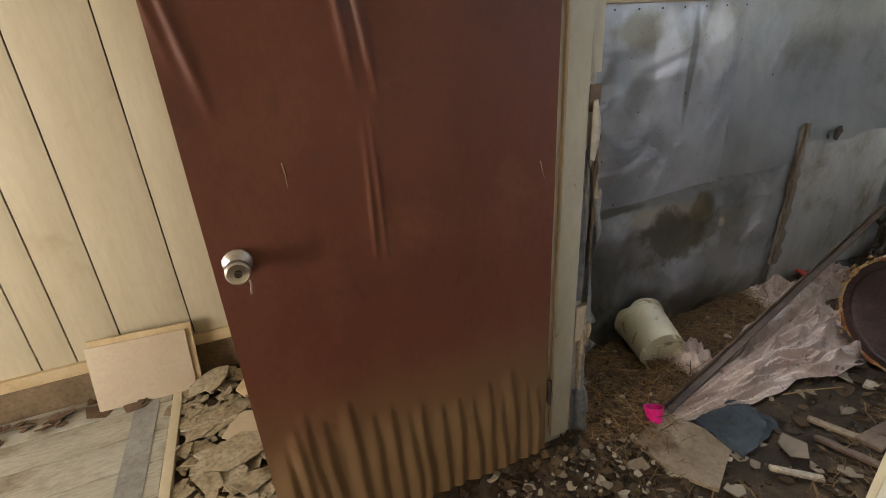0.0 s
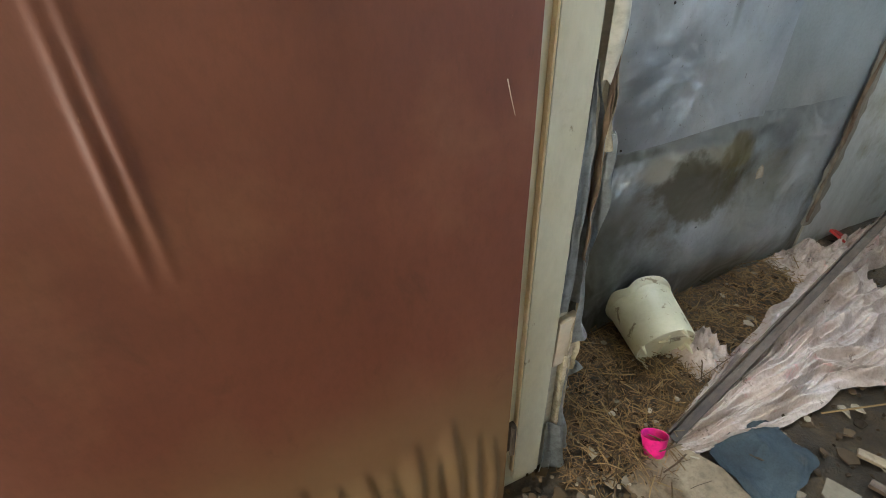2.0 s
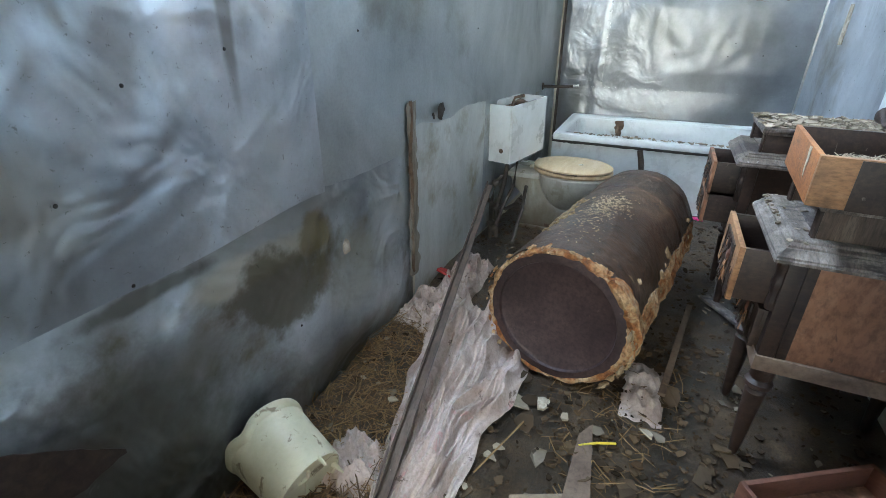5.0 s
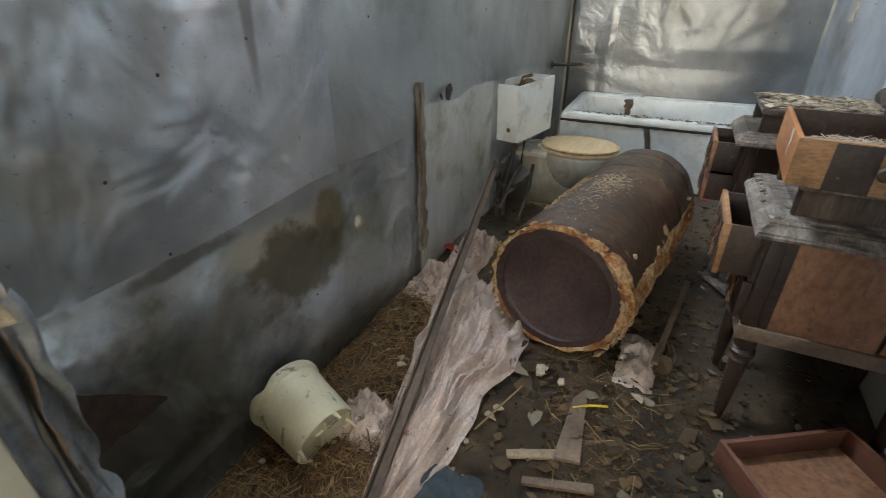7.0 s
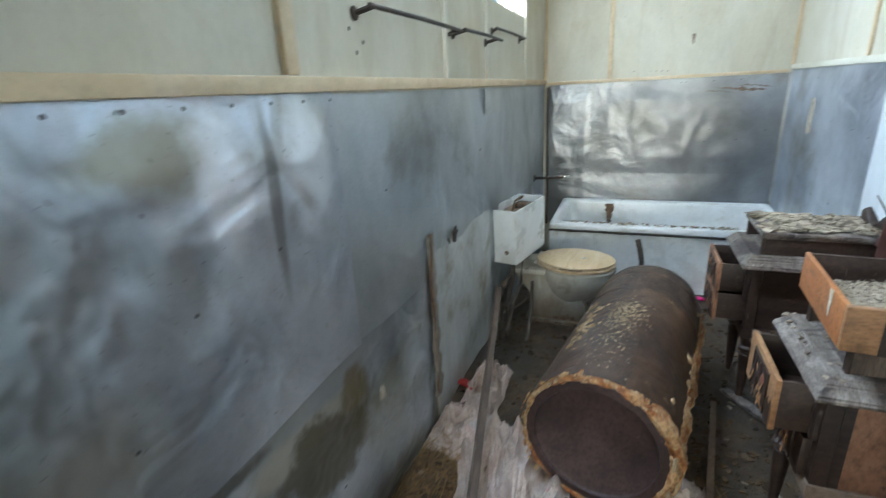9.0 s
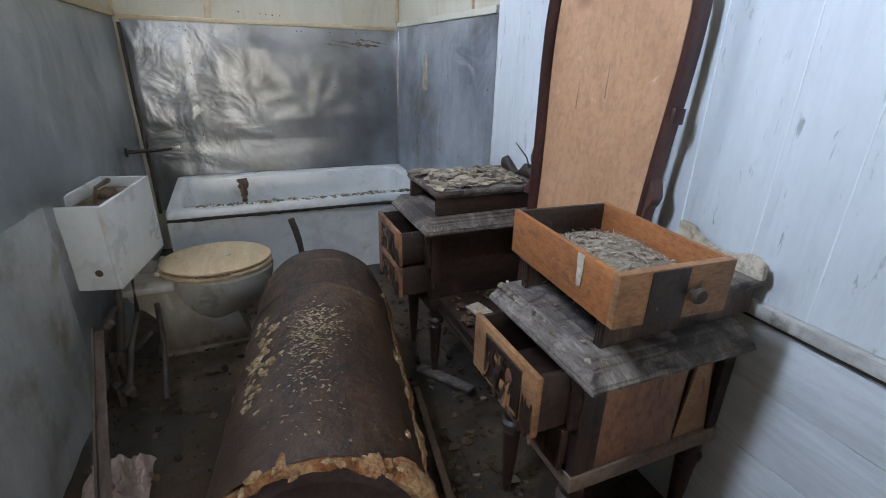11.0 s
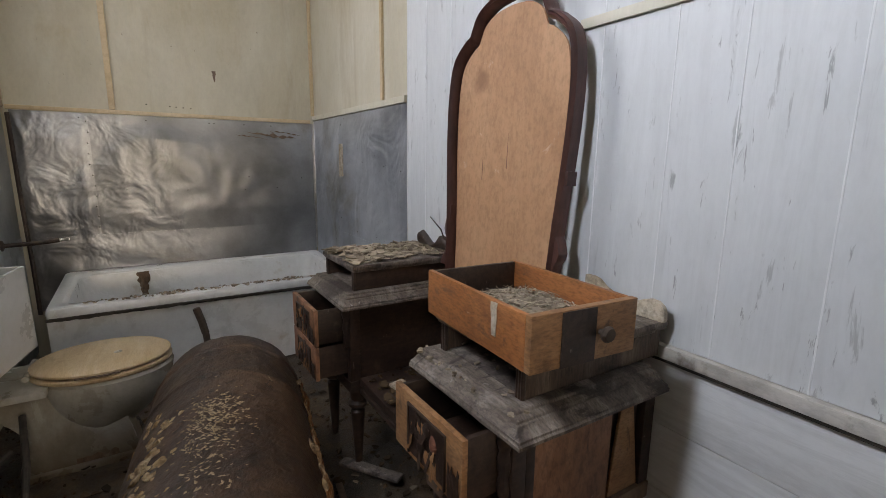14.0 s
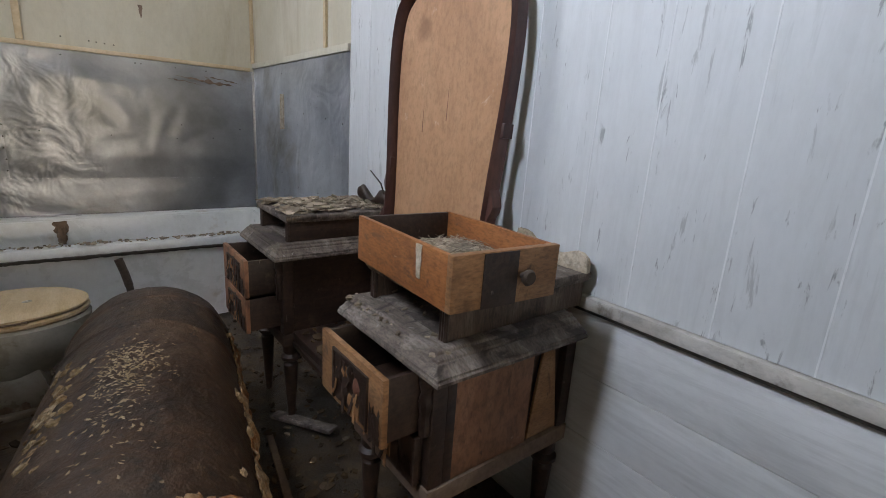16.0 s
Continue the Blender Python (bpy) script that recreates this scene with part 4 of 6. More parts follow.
def film(u, v):
    """Grey plastic film hanging in upright folds from the wall edge."""
    z = 0.60 + 0.50 * v
    w = (0.050 + 0.012 * n3(z * 7, 3.0)) * (1 - 0.75 * max(0.0, v - 0.72) / 0.28)
    return (-0.040 + 1.25 * w * u + 0.006 * n3(z * 5, u * 3), -0.022 + 0.030 * u + 0.010 * math.sin(u * 11 + 2.5 * n3(z * 4, 1.0)) * (0.4 + u) + 0.006 * n3(z * 16, u * 4, 2), z)


part("hanging_film", grid(film, 24, 60, 0.0012), M_CRUSHED, torn, "grey plastic film in upright folds", smooth=60)


def curl(u, v):
    z = 1.07 + 0.17 * v
    return (-0.026 + 0.050 * u * math.sin(0.5 + 2.2 * v), -0.022 + 0.03 * u - 0.022 * math.sin(u * 3.0), z + 0.008 * n3(u * 4, v * 6))


part("paper_curl", grid(curl, 10, 24, 0.0012), M_RAIL, torn, "torn curl of cream paper")
part("bare_wood", roughen(box(-0.030, 0.006, -0.014, 0.004, 1.21, 1.28, 0.003), 0.008, 16), M_BROWNWOOD, torn, "bare reddish wood behind the paper")
part("broken_plaster", roughen(box(-0.036, 0.024, -0.016, 0.004, 0.44, 0.57, 0.004), 0.010, 22), M_LEAN, torn, "broken cream plaster edge")
part("splinter", roughen(box(-0.004, 0.020, -0.018, 0.004, 0.14, 0.46, 0.003), 0.009, 24), M_PALESTICK, torn)
part("hanging_scrap", roughen(grid(lambda u, v: (-0.03 + 0.07 * u * (1 - 0.5 * v), -0.024 + 0.012 * math.sin(u * 5), 0.02 + 0.20 * v), 8, 14, 0.0015), 0.006, 20), M_CRUSHED, torn)
part("wall_core", roughen(box(-0.037, -0.001, 0.0005, 0.004, 0.02, 1.305), 0.002, 20), M_RAIL, torn, "scuffed bare core of the wall edge")
part("splintered_board", roughen(box(0.01, 0.03, 0.04, 0.10, 0.32, 0.60, 0.003), 0.01, 12), M_SIDE, torn)

# ---------------------------------------------------------------- the brown door
door = thing("door_1", "open brown varnished door with buckled peeling veneer", "door", Matrix.Translation((0.125, 1.044, 0.05)))


PLEATS = ((0.05, 0.40), (0.082, 0.46), (0.118, 0.49), (0.162, 0.45), (0.235, 0.485), (0.292, 0.42), (0.347, 0.43), (0.396, 0.38), (0.438, 0.40),
          (0.50, 0.36), (0.554, 0.365), (0.612, 0.34), (0.66, 0.387), (0.71, 0.33), (0.751, 0.415), (0.80, 0.34), (0.845, 0.30))


def door_face(u, v):
    x, z = u * 0.885, v * 1.99
    d = 0.0

    def ridge(cx, z0, z1, w, h, lean=0.0):
        c = cx + lean * (z - z0)
        t = max(0.0, min(1.0, (z - z0) / 0.12)) * max(0.0, min(1.0, (z1 - z) / 0.2))
        return h * t * math.exp(-((x - c) / w) ** 2)
    d += ridge(0.362, 0.86, 1.24, 0.007, 0.005, 0.02) + ridge(0.389, 0.86, 1.26, 0.007, 0.005, -0.01)
    d += ridge(0.364, 1.26, 1.97, 0.010, 0.007, -0.11) + ridge(0.410, 1.24, 1.97, 0.009, 0.007, -0.13) - ridge(0.386, 1.30, 1.9, 0.008, 0.003, -0.12)
    d += ridge(0.074, 1.24, 1.97, 0.011, 0.007, -0.18) + ridge(0.030, 1.32, 1.97, 0.012, 0.005, -0.18)
    for px, top in PLEATS:
        t = max(0.0, min(1.0, (top - z) / 0.13))
        c = px + 0.012 * n3(z * 5, px * 30) - 0.03 * (z - 0.2)
        k = (x - c) / (0.009 + 0.006 * t)
        d += 0.011 * t * (math.exp(-k * k) if k > 0 else math.exp(-k * k * 0.25)) - 0.003 * t * math.exp(-((x - c - 0.018) / 0.008) ** 2)
    d += 0.004 * max(0.0, 1 - z / 0.5) * n3(x * 7, z * 2, 4)
    d += 0.0012 * n3(x * 5, z * 5)
    return (x, -d, z)


part("door_skin", grid(door_face, 330, 240, 0.003), M_DOOR, door, smooth=60)
part("door_core", box(0.001, 0.884, 0.0045, 0.036, 0.001, 1.989, 0.001), M_DOOR, door)
knob_m = pose(0.052, -0.004, 0.945, 90, 0, 0)
knob = part("door_knob", lathe([(0.031, 0.0), (0.031, 0.006), (0.024, 0.012), (0.012, 0.018), (0.012, 0.036), (0.020, 0.040), (0.026, 0.050), (0.026, 0.064), (0.022, 0.069), (0.014, 0.066), (0.0, 0.066)], 32, knob_m), M_CHROME, door, "dull spotted chrome knob")
part("keyhole", lathe([(0.008, 0.066), (0.008, 0.071), (0.003, 0.071), (0.0, 0.068)], 16, knob_m), M_IRON, knob)
part("loose_screw", tube([(0.066, -0.03, 0.925), (0.070, -0.032, 0.90), (0.066, -0.031, 0.875)], 0.0025, 6), M_CHROME, door)
part("scratch", tube([(0.835, -0.0012, 1.055), (0.842, -0.0012, 1.03), (0.850, -0.0012, 1.005)], 0.0009, 6, 0.0003), M_LEAN, door, "pale scratch")
part("scratch", tube([(0.183, -0.0012, 1.145), (0.186, -0.0012, 1.12), (0.186, -0.0012, 1.09)], 0.0016, 6, 0.0005), M_PALESTICK, door)
for z in (0.25, 1.75):
    part("hinge", join(box(0.886, 0.905, 0.002, 0.014, z - 0.045, z + 0.045, 0.001), lathe([(0.006, -0.05), (0.006, 0.05)], 10, Matrix.Translation((0.896, -0.004, z)))), M_IRON, door)
# ---------------------------------------------------------------- outer room floor: planks, leaning board, rubble
rng = random.Random(21)
deck = thing("plank_flooring", "worn whitish floor planks with a grey strip", "flooring", Matrix.Translation((0, 0, 0.002)), kind="structure")
for k, (y0, y1) in enumerate(((2.02, 2.185), (1.84, 2.016), (1.66, 1.836), (1.48, 1.656), (1.30, 1.476), (1.12, 1.296), (0.94, 1.116), (0.76, 0.936))):
    part("plank", roughen(box(-2.39, -0.285 + rng.uniform(-0.004, 0.004), y0, y1, 0.0, 0.024, 0.002), 0.002, 7, k), M_PLANK, deck)
part("end_board", box(-0.283, -0.245, 0.74, 2.17, 0.0, 0.027, 0.002), M_PANELING, deck, "cream end strip")
part("grey_strip", roughen(box(-0.43, -0.335, 0.9, 2.16, 0.024, 0.0265), 0.001, 12), M_TAPE, deck, "grey worn strip")
lean = thing("leaning_board", "pale beige hardboard sheet leaning on the skirting", "board", pose(-0.375, 2.06, 0.028, -12, 2.5, 0))
part("face_board", box(-0.19, 0.19, -0.004, 0.004, 0.0, 0.29, 0.001), M_LEAN, lean)
part("back_board", box(-0.18, 0.215, 0.008, 0.02, 0.01, 0.315, 0.002), M_OCHRE, lean, "raw wooden board behind")


def shard(r, thick, seed, sides=7):
    q = random.Random(seed)
    out = [(r * q.uniform(0.55, 1.15) * math.cos(a) * 1.3, r * q.uniform(0.55, 1.15) * math.sin(a)) for a in (2 * math.pi * i / sides for i in range(sides))]
    return slab(out, 0, thick)


def scatter(name, n, area, size, mat, label, seed, height=None, curl=0.25, lift=0.004, keep=None):
    """Flat scraps lying about: one mesh."""
    q = random.Random(seed)
    verts, faces = [], []
    for _ in range(n):
        x, y = q.uniform(area[0], area[1]), q.uniform(area[2], area[3])
        if keep and not keep(x, y):
            continue
        r = size[0] + (size[1] - size[0]) * q.random() ** 2.5
        z = (height or floor_z)(x, y) + q.uniform(0.001, lift)
        m = pose(x, y, z, q.gauss(0, 9), q.gauss(0, 9), q.uniform(0, 360))
        k = q.randint(5, 7)
        ring = [Vector((r * q.uniform(0.5, 1.2) * 1.35 * math.cos(a), r * q.uniform(0.5, 1.2) * math.sin(a), curl * r * q.uniform(-0.3, 0.6))) for a in (2 * math.pi * i / k for i in range(k))]
        base = len(verts)
        t = Vector((0, 0, q.uniform(0.002, 0.006)))
        verts += [m @ (p + t) for p in ring] + [m @ p for p in ring]
        faces.append(tuple(base + i for i in range(k)))
        faces += [(base + i, base + k + i, base + k + (i + 1) % k, base + (i + 1) % k) for i in range(k)]
    me = bpy.data.meshes.new(name)
    me.from_pydata(verts, [], faces)
    me.materials.append(mat)
    return tagged(new(name, me), label, "litter", "", "stuff")


def straws(name, n, area, length, mat, label, seed, height=None, pile=0.02, keep=None, r=0.0014):
    q = random.Random(seed)
    verts, faces = [], []
    for _ in range(n):
        x, y = q.uniform(area[0], area[1]), q.uniform(area[2], area[3])
        if keep and not keep(x, y):
            continue
        z = (height or floor_z)(x, y) + 0.003 + pile * q.random() ** 2
        a, el, ln = q.uniform(0, 6.28), q.gauss(0, 0.2), q.uniform(*length)
        d = Vector((math.cos(a) * math.cos(el), math.sin(a) * math.cos(el), math.sin(el)))
        side = Vector((-math.sin(a), math.cos(a), 0)) * r * q.uniform(0.6, 1.6)
        up = Vector((0, 0, r))
        mid = Vector((x, y, z + abs(math.sin(el)) * ln * 0.5))
        bend = Vector((q.gauss(0, 0.08), q.gauss(0, 0.08), q.uniform(-0.02, 0.08))) * ln
        base = len(verts)
        for p in (mid - d * ln / 2, mid + bend, mid + d * ln / 2):
            verts += [p - side, p + up, p + side]
        for s in (0, 3):
            for i in range(3):
                faces.append((base + s + i, base + s + (i + 1) % 3, base + s + 3 + (i + 1) % 3, base + s + 3 + i))
    me = bpy.data.meshes.new(name)
    me.from_pydata(verts, [], faces)
    me.materials.append(mat)
    return tagged(new(name, me), label, "litter", "", "stuff")


outer = lambda x, y: -0.006 + 0.012 * n3(x * 4, y * 4)
scatter("plaster_rubble", 620, (-0.24, 0.5, 1.1, 2.15), (0.010, 0.065), M_PALESTICK, "broken plaster and fibreboard flakes on the floor", 31, outer, 0.3, 0.03)
scatter("dark_rubble", 200, (-0.24, 0.9, 1.1, 2.15), (0.01, 0.04), M_FLAKE_DARK, "dark dirty scraps on the floor", 32, outer, 0.3, 0.02)
scatter("skirting_scraps", 60, (-1.3, -0.25, 2.03, 2.17), (0.015, 0.05), M_BROWNWOOD, "brown torn scraps along the skirting", 33, lambda x, y: 0.026, 0.5, 0.02)
for k, (x, y, r, rz) in enumerate(((-0.10, 1.86, 0.15, 20), (0.02, 1.70, 0.12, 60), (-0.05, 1.55, 0.16, 10), (0.06, 1.92, 0.10, 80), (-0.12, 2.02, 0.11, 45))):
    solid("plaster_slab", roughen(shard(r * 0.72, 0.008, 50 + k, 11), 0.010, 16, k), (M_PALESTICK, M_LEAN, M_PALESTICK, M_OCHRE, M_PALESTICK)[k], "broken slab of pale plaster board on rubble", "debris", group="broken board pieces", m=pose(x, y, 0.012 + 0.012 * k, 3 * (k % 3) - 3, 4 - 2 * k, rz))

# ---------------------------------------------------------------- bathroom: bathtub
TX0, TX1, TY0, TY1, TZ = 4.605, 5.345, SY + 0.01, 1.262, 0.505
tub = thing("bathtub", "dirty white built-in bathtub with chipped blackened rim", "bathtub", Matrix.Translation((TX0, TY0, 0)))
L, W = TY1 - TY0, TX1 - TX0


def rounded(x0, x1, y0, y1, r, n=6):
    pts = []
    for cx, cy, a0 in ((x1 - r, y1 - r, 0), (x0 + r, y1 - r, 90), (x0 + r, y0 + r, 180), (x1 - r, y0 + r, 270)):
        pts += [(cx + r * math.cos(radians(a0 + 90 * i / n)), cy + r * math.sin(radians(a0 + 90 * i / n))) for i in range(n + 1)]
    return pts


def loft(loops, close_last=True):
    bm = bmesh.new()
    rings = [[bm.verts.new(p) for p in lp] for lp in loops]
    n = len(rings[0])
    for a, b in zip(rings, rings[1:]):
        for i in range(n):
            bm.faces.new((a[i], a[(i + 1) % n], b[(i + 1) % n], b[i]))
    if close_last:
        bm.faces.new(rings[-1])
    bmesh.ops.recalc_face_normals(bm, faces=bm.faces[:])
    return bm


def tub_loop(inset, z, r, tilt=0.03):
    return [(x, y, z + tilt * x / W) for x, y in rounded(inset, W - inset, inset, L - inset, r)]


part("basin", loft([tub_loop(0.0, TZ - 0.05, 0.02), tub_loop(-0.004, TZ - 0.025, 0.02), tub_loop(0.002, TZ - 0.006, 0.025), tub_loop(0.012, TZ, 0.03),
                    tub_loop(0.055, TZ - 0.002, 0.05), tub_loop(0.07, TZ - 0.012, 0.06), tub_loop(0.085, TZ - 0.10, 0.09, 0), tub_loop(0.11, TZ - 0.30, 0.12, 0), tub_loop(0.16, TZ - 0.36, 0.12, 0)]), M_PORCELAIN, tub, smooth=40)
part("rim_rust", roughen(loft([tub_loop(0.056, TZ + 0.0005, 0.05), tub_loop(0.066, TZ - 0.006, 0.058), tub_loop(0.073, TZ - 0.02, 0.065)], False), 0.003, 17), M_PORCELAIN, tub, "chipped inner edge")
part("apron", grid(lambda u, v: (0.014 + 0.006 * math.sin(u * 9) * (1 - v) + 0.002 * n3(u * 8, v * 5), u * L, 0.02 + v * (TZ - 0.075)), 50, 12, 0.006), M_PORCELAIN, tub, "bowed white apron panel")
# A solid black sheet carries the dark of the open gap below the rim.
part("rim_gap", grid(lambda u, v: (-0.005 + 0.002 * v, u * L, TZ - 0.047 - v * (0.012 + 0.012 * abs(n3(u * 14, 1.0)) + 0.008 * abs(n3(u * 41, 4.0)))), 120, 3, -0.012), M_DARK, tub, "black ragged sheet drawing the dark crumbling gap under the rim")
part("end_wall", box(0.02, W - 0.02, L - 0.012, L - 0.004, 0.02, TZ - 0.05), M_PORCELAIN, tub)
part("rust_run", roughen(grid(lambda u, v: (W - 0.089 - 0.02 * v, L - 0.40 + (u - 0.5) * 0.11 * (1 - 0.8 * v) * (0.6 + 0.6 * abs(n3(v * 6, 3.0))) + 0.012 * n3(v * 9, u), TZ + 0.006 - 0.20 * v), 8, 20, 0.001), 0.003, 30), M_RUST, tub, "brown rust run inside the tub")
solid("tub_litter", roughen(grid(lambda u, v: (TX0 + 0.1 + 0.5 * v, TY0 + 0.12 + u * (L - 0.24), 0.16 + 0.02 * n3(u * 9, v * 7)), 40, 16), 0.01, 9), M_FLAKE, "pale litter lying in the bathtub", "litter", "stuff")
scatter("rim_crumbs", 160, (TX0 + 0.004, TX0 + 0.05, TY0 + 0.05, TY1 - 0.15), (0.004, 0.016), M_FLAKE, "crumbs of plaster along the tub rim", 41, lambda x, y: TZ + 0.001, 0.5, 0.006)
faucet = thing("wall_faucet", "corroded pipe spout sticking out of the wall", "faucet", Matrix.Translation((4.87, NY - 0.012, 0.79)))
part("spout", tube([(0, 0, 0), (0.0, -0.12, 0.003), (0.005, -0.23, 0.012)], 0.011, 10), M_IRON, faucet)
part("tip", tube([(0.005, -0.23, 0.012), (0.006, -0.27, 0.016)], 0.009, 10), M_CHROME, faucet, "bright bare tip")
part("flange", lathe([(0.028, 0), (0.026, 0.006), (0.012, 0.012)], 16, pose(0, 0, 0, 90, 0, 0)), M_IRON, faucet)
pipes = thing("corner_pipe", "dark upright pipe in the corner above the tub", "pipe", Matrix.Translation((5.30, NY - 0.045, 0.0)))
part("riser", tube([(0, 0, 0.3), (0.0, 0, 0.6), (0.02, 0.01, 0.95), (0.03, 0.015, 1.47)], 0.011, 8), M_IRON, pipes)
stick = solid("broken_stick", tube([(0, 0, 0), (0.01, 0.012, 0.06), (0.018, 0.03, 0.125)], 0.017, 8), M_IRON, "short dark stick leaning on the tub", "stick", m=Matrix.Translation((4.20, 0.61, 0.40)))
part("stick_foot", tube([(0.0, 0.0, 0.003), (-0.01, -0.02, -0.2), (-0.02, -0.04, -0.395)], 0.015, 8), M_IRON, stick)

# ---------------------------------------------------------------- toilet
toilet = thing("toilet", "grimy white toilet bowl with a yellowed closed lid", "toilet", Matrix.Translation((4.04, 1.0, 0.01)))


def oval(cx, cy, rx, ry, z, n=36, back=0.0):
    out = []
    for i in range(n):
        a = 2 * math.pi * i / n
        y = ry * math.sin(a)
        out.append((cx + rx * math.cos(a), cy + (y if y < 0 else y * (1 + back)), z))
    return out


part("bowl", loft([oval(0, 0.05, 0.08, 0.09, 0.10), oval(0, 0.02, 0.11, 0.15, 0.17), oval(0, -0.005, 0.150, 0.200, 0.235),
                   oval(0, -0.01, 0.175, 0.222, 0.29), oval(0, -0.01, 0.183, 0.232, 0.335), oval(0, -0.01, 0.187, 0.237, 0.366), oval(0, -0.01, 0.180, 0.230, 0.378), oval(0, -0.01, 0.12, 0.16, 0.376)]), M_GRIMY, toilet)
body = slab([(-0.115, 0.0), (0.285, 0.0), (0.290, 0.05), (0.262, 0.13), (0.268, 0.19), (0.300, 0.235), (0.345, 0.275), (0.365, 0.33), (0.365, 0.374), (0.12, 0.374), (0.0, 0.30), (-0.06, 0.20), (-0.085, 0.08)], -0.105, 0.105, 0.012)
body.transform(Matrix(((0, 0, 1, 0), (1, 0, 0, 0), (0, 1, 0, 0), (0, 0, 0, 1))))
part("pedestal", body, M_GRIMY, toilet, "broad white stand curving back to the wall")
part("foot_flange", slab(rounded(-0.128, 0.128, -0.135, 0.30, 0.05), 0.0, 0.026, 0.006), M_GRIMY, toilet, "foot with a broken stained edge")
part("back_shelf", box(-0.16, 0.16, 0.17, 0.372, 0.348, 0.379, 0.010), M_GRIMY, toilet)
part("seat", loft([oval(0, 0, 0.185, 0.235, 0.380), oval(0, 0, 0.195, 0.243, 0.388), oval(0, 0, 0.195, 0.243, 0.398), oval(0, 0, 0.188, 0.236, 0.404), oval(0, 0, 0.1, 0.14, 0.404)]), M_SEAT, toilet, "yellowed wooden seat")
part("lid", loft([oval(0, 0.0, 0.18, 0.23, 0.4085), oval(0, 0.0, 0.192, 0.240, 0.413), oval(0, 0.0, 0.192, 0.240, 0.421), oval(0, 0.0, 0.18, 0.228, 0.429), oval(0, 0.0, 0.10, 0.13, 0.433), oval(0, 0.0, 0.01, 0.01, 0.434)]), M_SEAT, toilet, "yellowed peeling wooden lid")
part("lid_chip", roughen(lathe([(0.0, 0.436), (0.010, 0.4355), (0.016, 0.434)], 10, Matrix.Translation((-0.02, -0.05, 0.0))), 0.003, 40), M_GRIMY, toilet, "dark worn spot")
part("lid_crack", tube([(-0.19, -0.06, 0.4115), (-0.195, 0.0, 0.4105), (-0.188, 0.08, 0.4115)], 0.004, 6), M_BROWNWOOD, toilet, "broken dark edge")
for x in (-0.07, 0.07):
    part("hinge", tube([(x - 0.025, 0.235, 0.41), (x + 0.025, 0.235, 0.41)], 0.012, 10), M_GRIMY, toilet)
part("water_stain", roughen(grid(lambda u, v: (-0.1075, -0.02 + 0.14 * u, 0.03 + (0.02 + 0.02 * n3(u * 5, 1.0)) * v), 12, 3, 0.001), 0.002, 30), M_RUST, toilet, "brown gap at the foot")
cist = thing("toilet_cistern", "lidless white wall cistern hanging askew with rusted fittings", "cistern", pose(3.90, 1.345, 0.495, 0, -2, -13))
CW, CD, CH = 0.205, 0.095, 0.325
for wall_box in ((-CW, CW, -CD, -CD + 0.014, 0, CH, 0.005), (-CW, CW, CD - 0.014, CD, 0, CH, 0.005), (-CW, -CW + 0.014, -CD + 0.0142, CD - 0.0142, 0, CH, 0.003), (CW - 0.014, CW, -CD + 0.0142, CD - 0.0142, 0, CH, 0.003), (-CW + 0.0142, CW - 0.0142, -CD + 0.0142, CD - 0.0142, 0.002, 0.016, 0.001)):
    part("tank_wall", box(*wall_box), M_PORCELAIN, cist)
part("rusty_float", roughen(join(lathe([(0.0, 0.0), (0.04, 0.02), (0.045, 0.05), (0.03, 0.08), (0.0, 0.09)], 16, Matrix.Translation((0.04, 0, CH - 0.09))), box(-0.15, 0.17, -0.05, 0.06, CH - 0.07, CH - 0.035), tube([(-0.1, 0, CH - 0.1), (-0.02, 0, CH + 0.012), (0.12, 0.02, CH + 0.004)], 0.008)), 0.01, 25), M_RUST, cist, "rust-brown innards")
part("flush_mark", lathe([(0.0, 0.002), (0.012, 0.001), (0.014, 0.0)], 12, pose(-CW - 0.0005, -0.03, 0.07, 0, -90, 0)), M_RUST, cist)
plumb = thing("water_pipes", "tangle of old supply pipes below the cistern", "pipe", Matrix.Translation((3.62, 1.30, 0.0)))
for pts, r in (([(0.12, 0.03, 0.50), (0.10, 0.04, 0.36), (0.02, 0.05, 0.24), (0.0, 0.04, 0.05)], 0.013), ([(0.22, 0.0, 0.50), (0.17, 0.0, 0.33), (0.05, 0.02, 0.24), (-0.10, 0.02, 0.15)], 0.010),
               ([(-0.12, 0.08, 0.34), (-0.02, 0.06, 0.26), (0.10, 0.02, 0.20), (0.2, -0.02, 0.21)], 0.011), ([(0.05, 0.04, 0.42), (-0.03, 0.05, 0.40), (-0.06, 0.06, 0.30), (-0.06, 0.06, 0.06)], 0.012),
               ([(0.28, -0.05, 0.30), (0.10, -0.08, 0.20), (-0.14, -0.10, 0.10)], 0.011)):
    part("pipe_length", tube(pts, r, 10), M_PIPE, plumb)
for x, y, z in ((-0.10, 0.02, 0.15), (-0.06, 0.06, 0.16), (0.0, 0.05, 0.24), (-0.03, 0.05, 0.40)):
    part("valve", lathe([(0.012, -0.02), (0.02, -0.012), (0.02, 0.012), (0.012, 0.02)], 10, pose(x, y, z, 50, 30, 0)), M_PIPE, plumb)

# ---------------------------------------------------------------- old water tank lying on the floor
P0, P1, TR = Vector((2.53, 0.765, 0.287)), Vector((3.86, 0.545, 0.275)), 0.262
d = (P1 - P0).normalized()
side = Vector((d.y, -d.x, 0)).normalized()
tank_m = Matrix(((d.x, side.x, 0, P0.x), (d.y, side.y, 0, P0.y), (d.z, 0, 1, P0.z), (0, 0, 0, 1)))
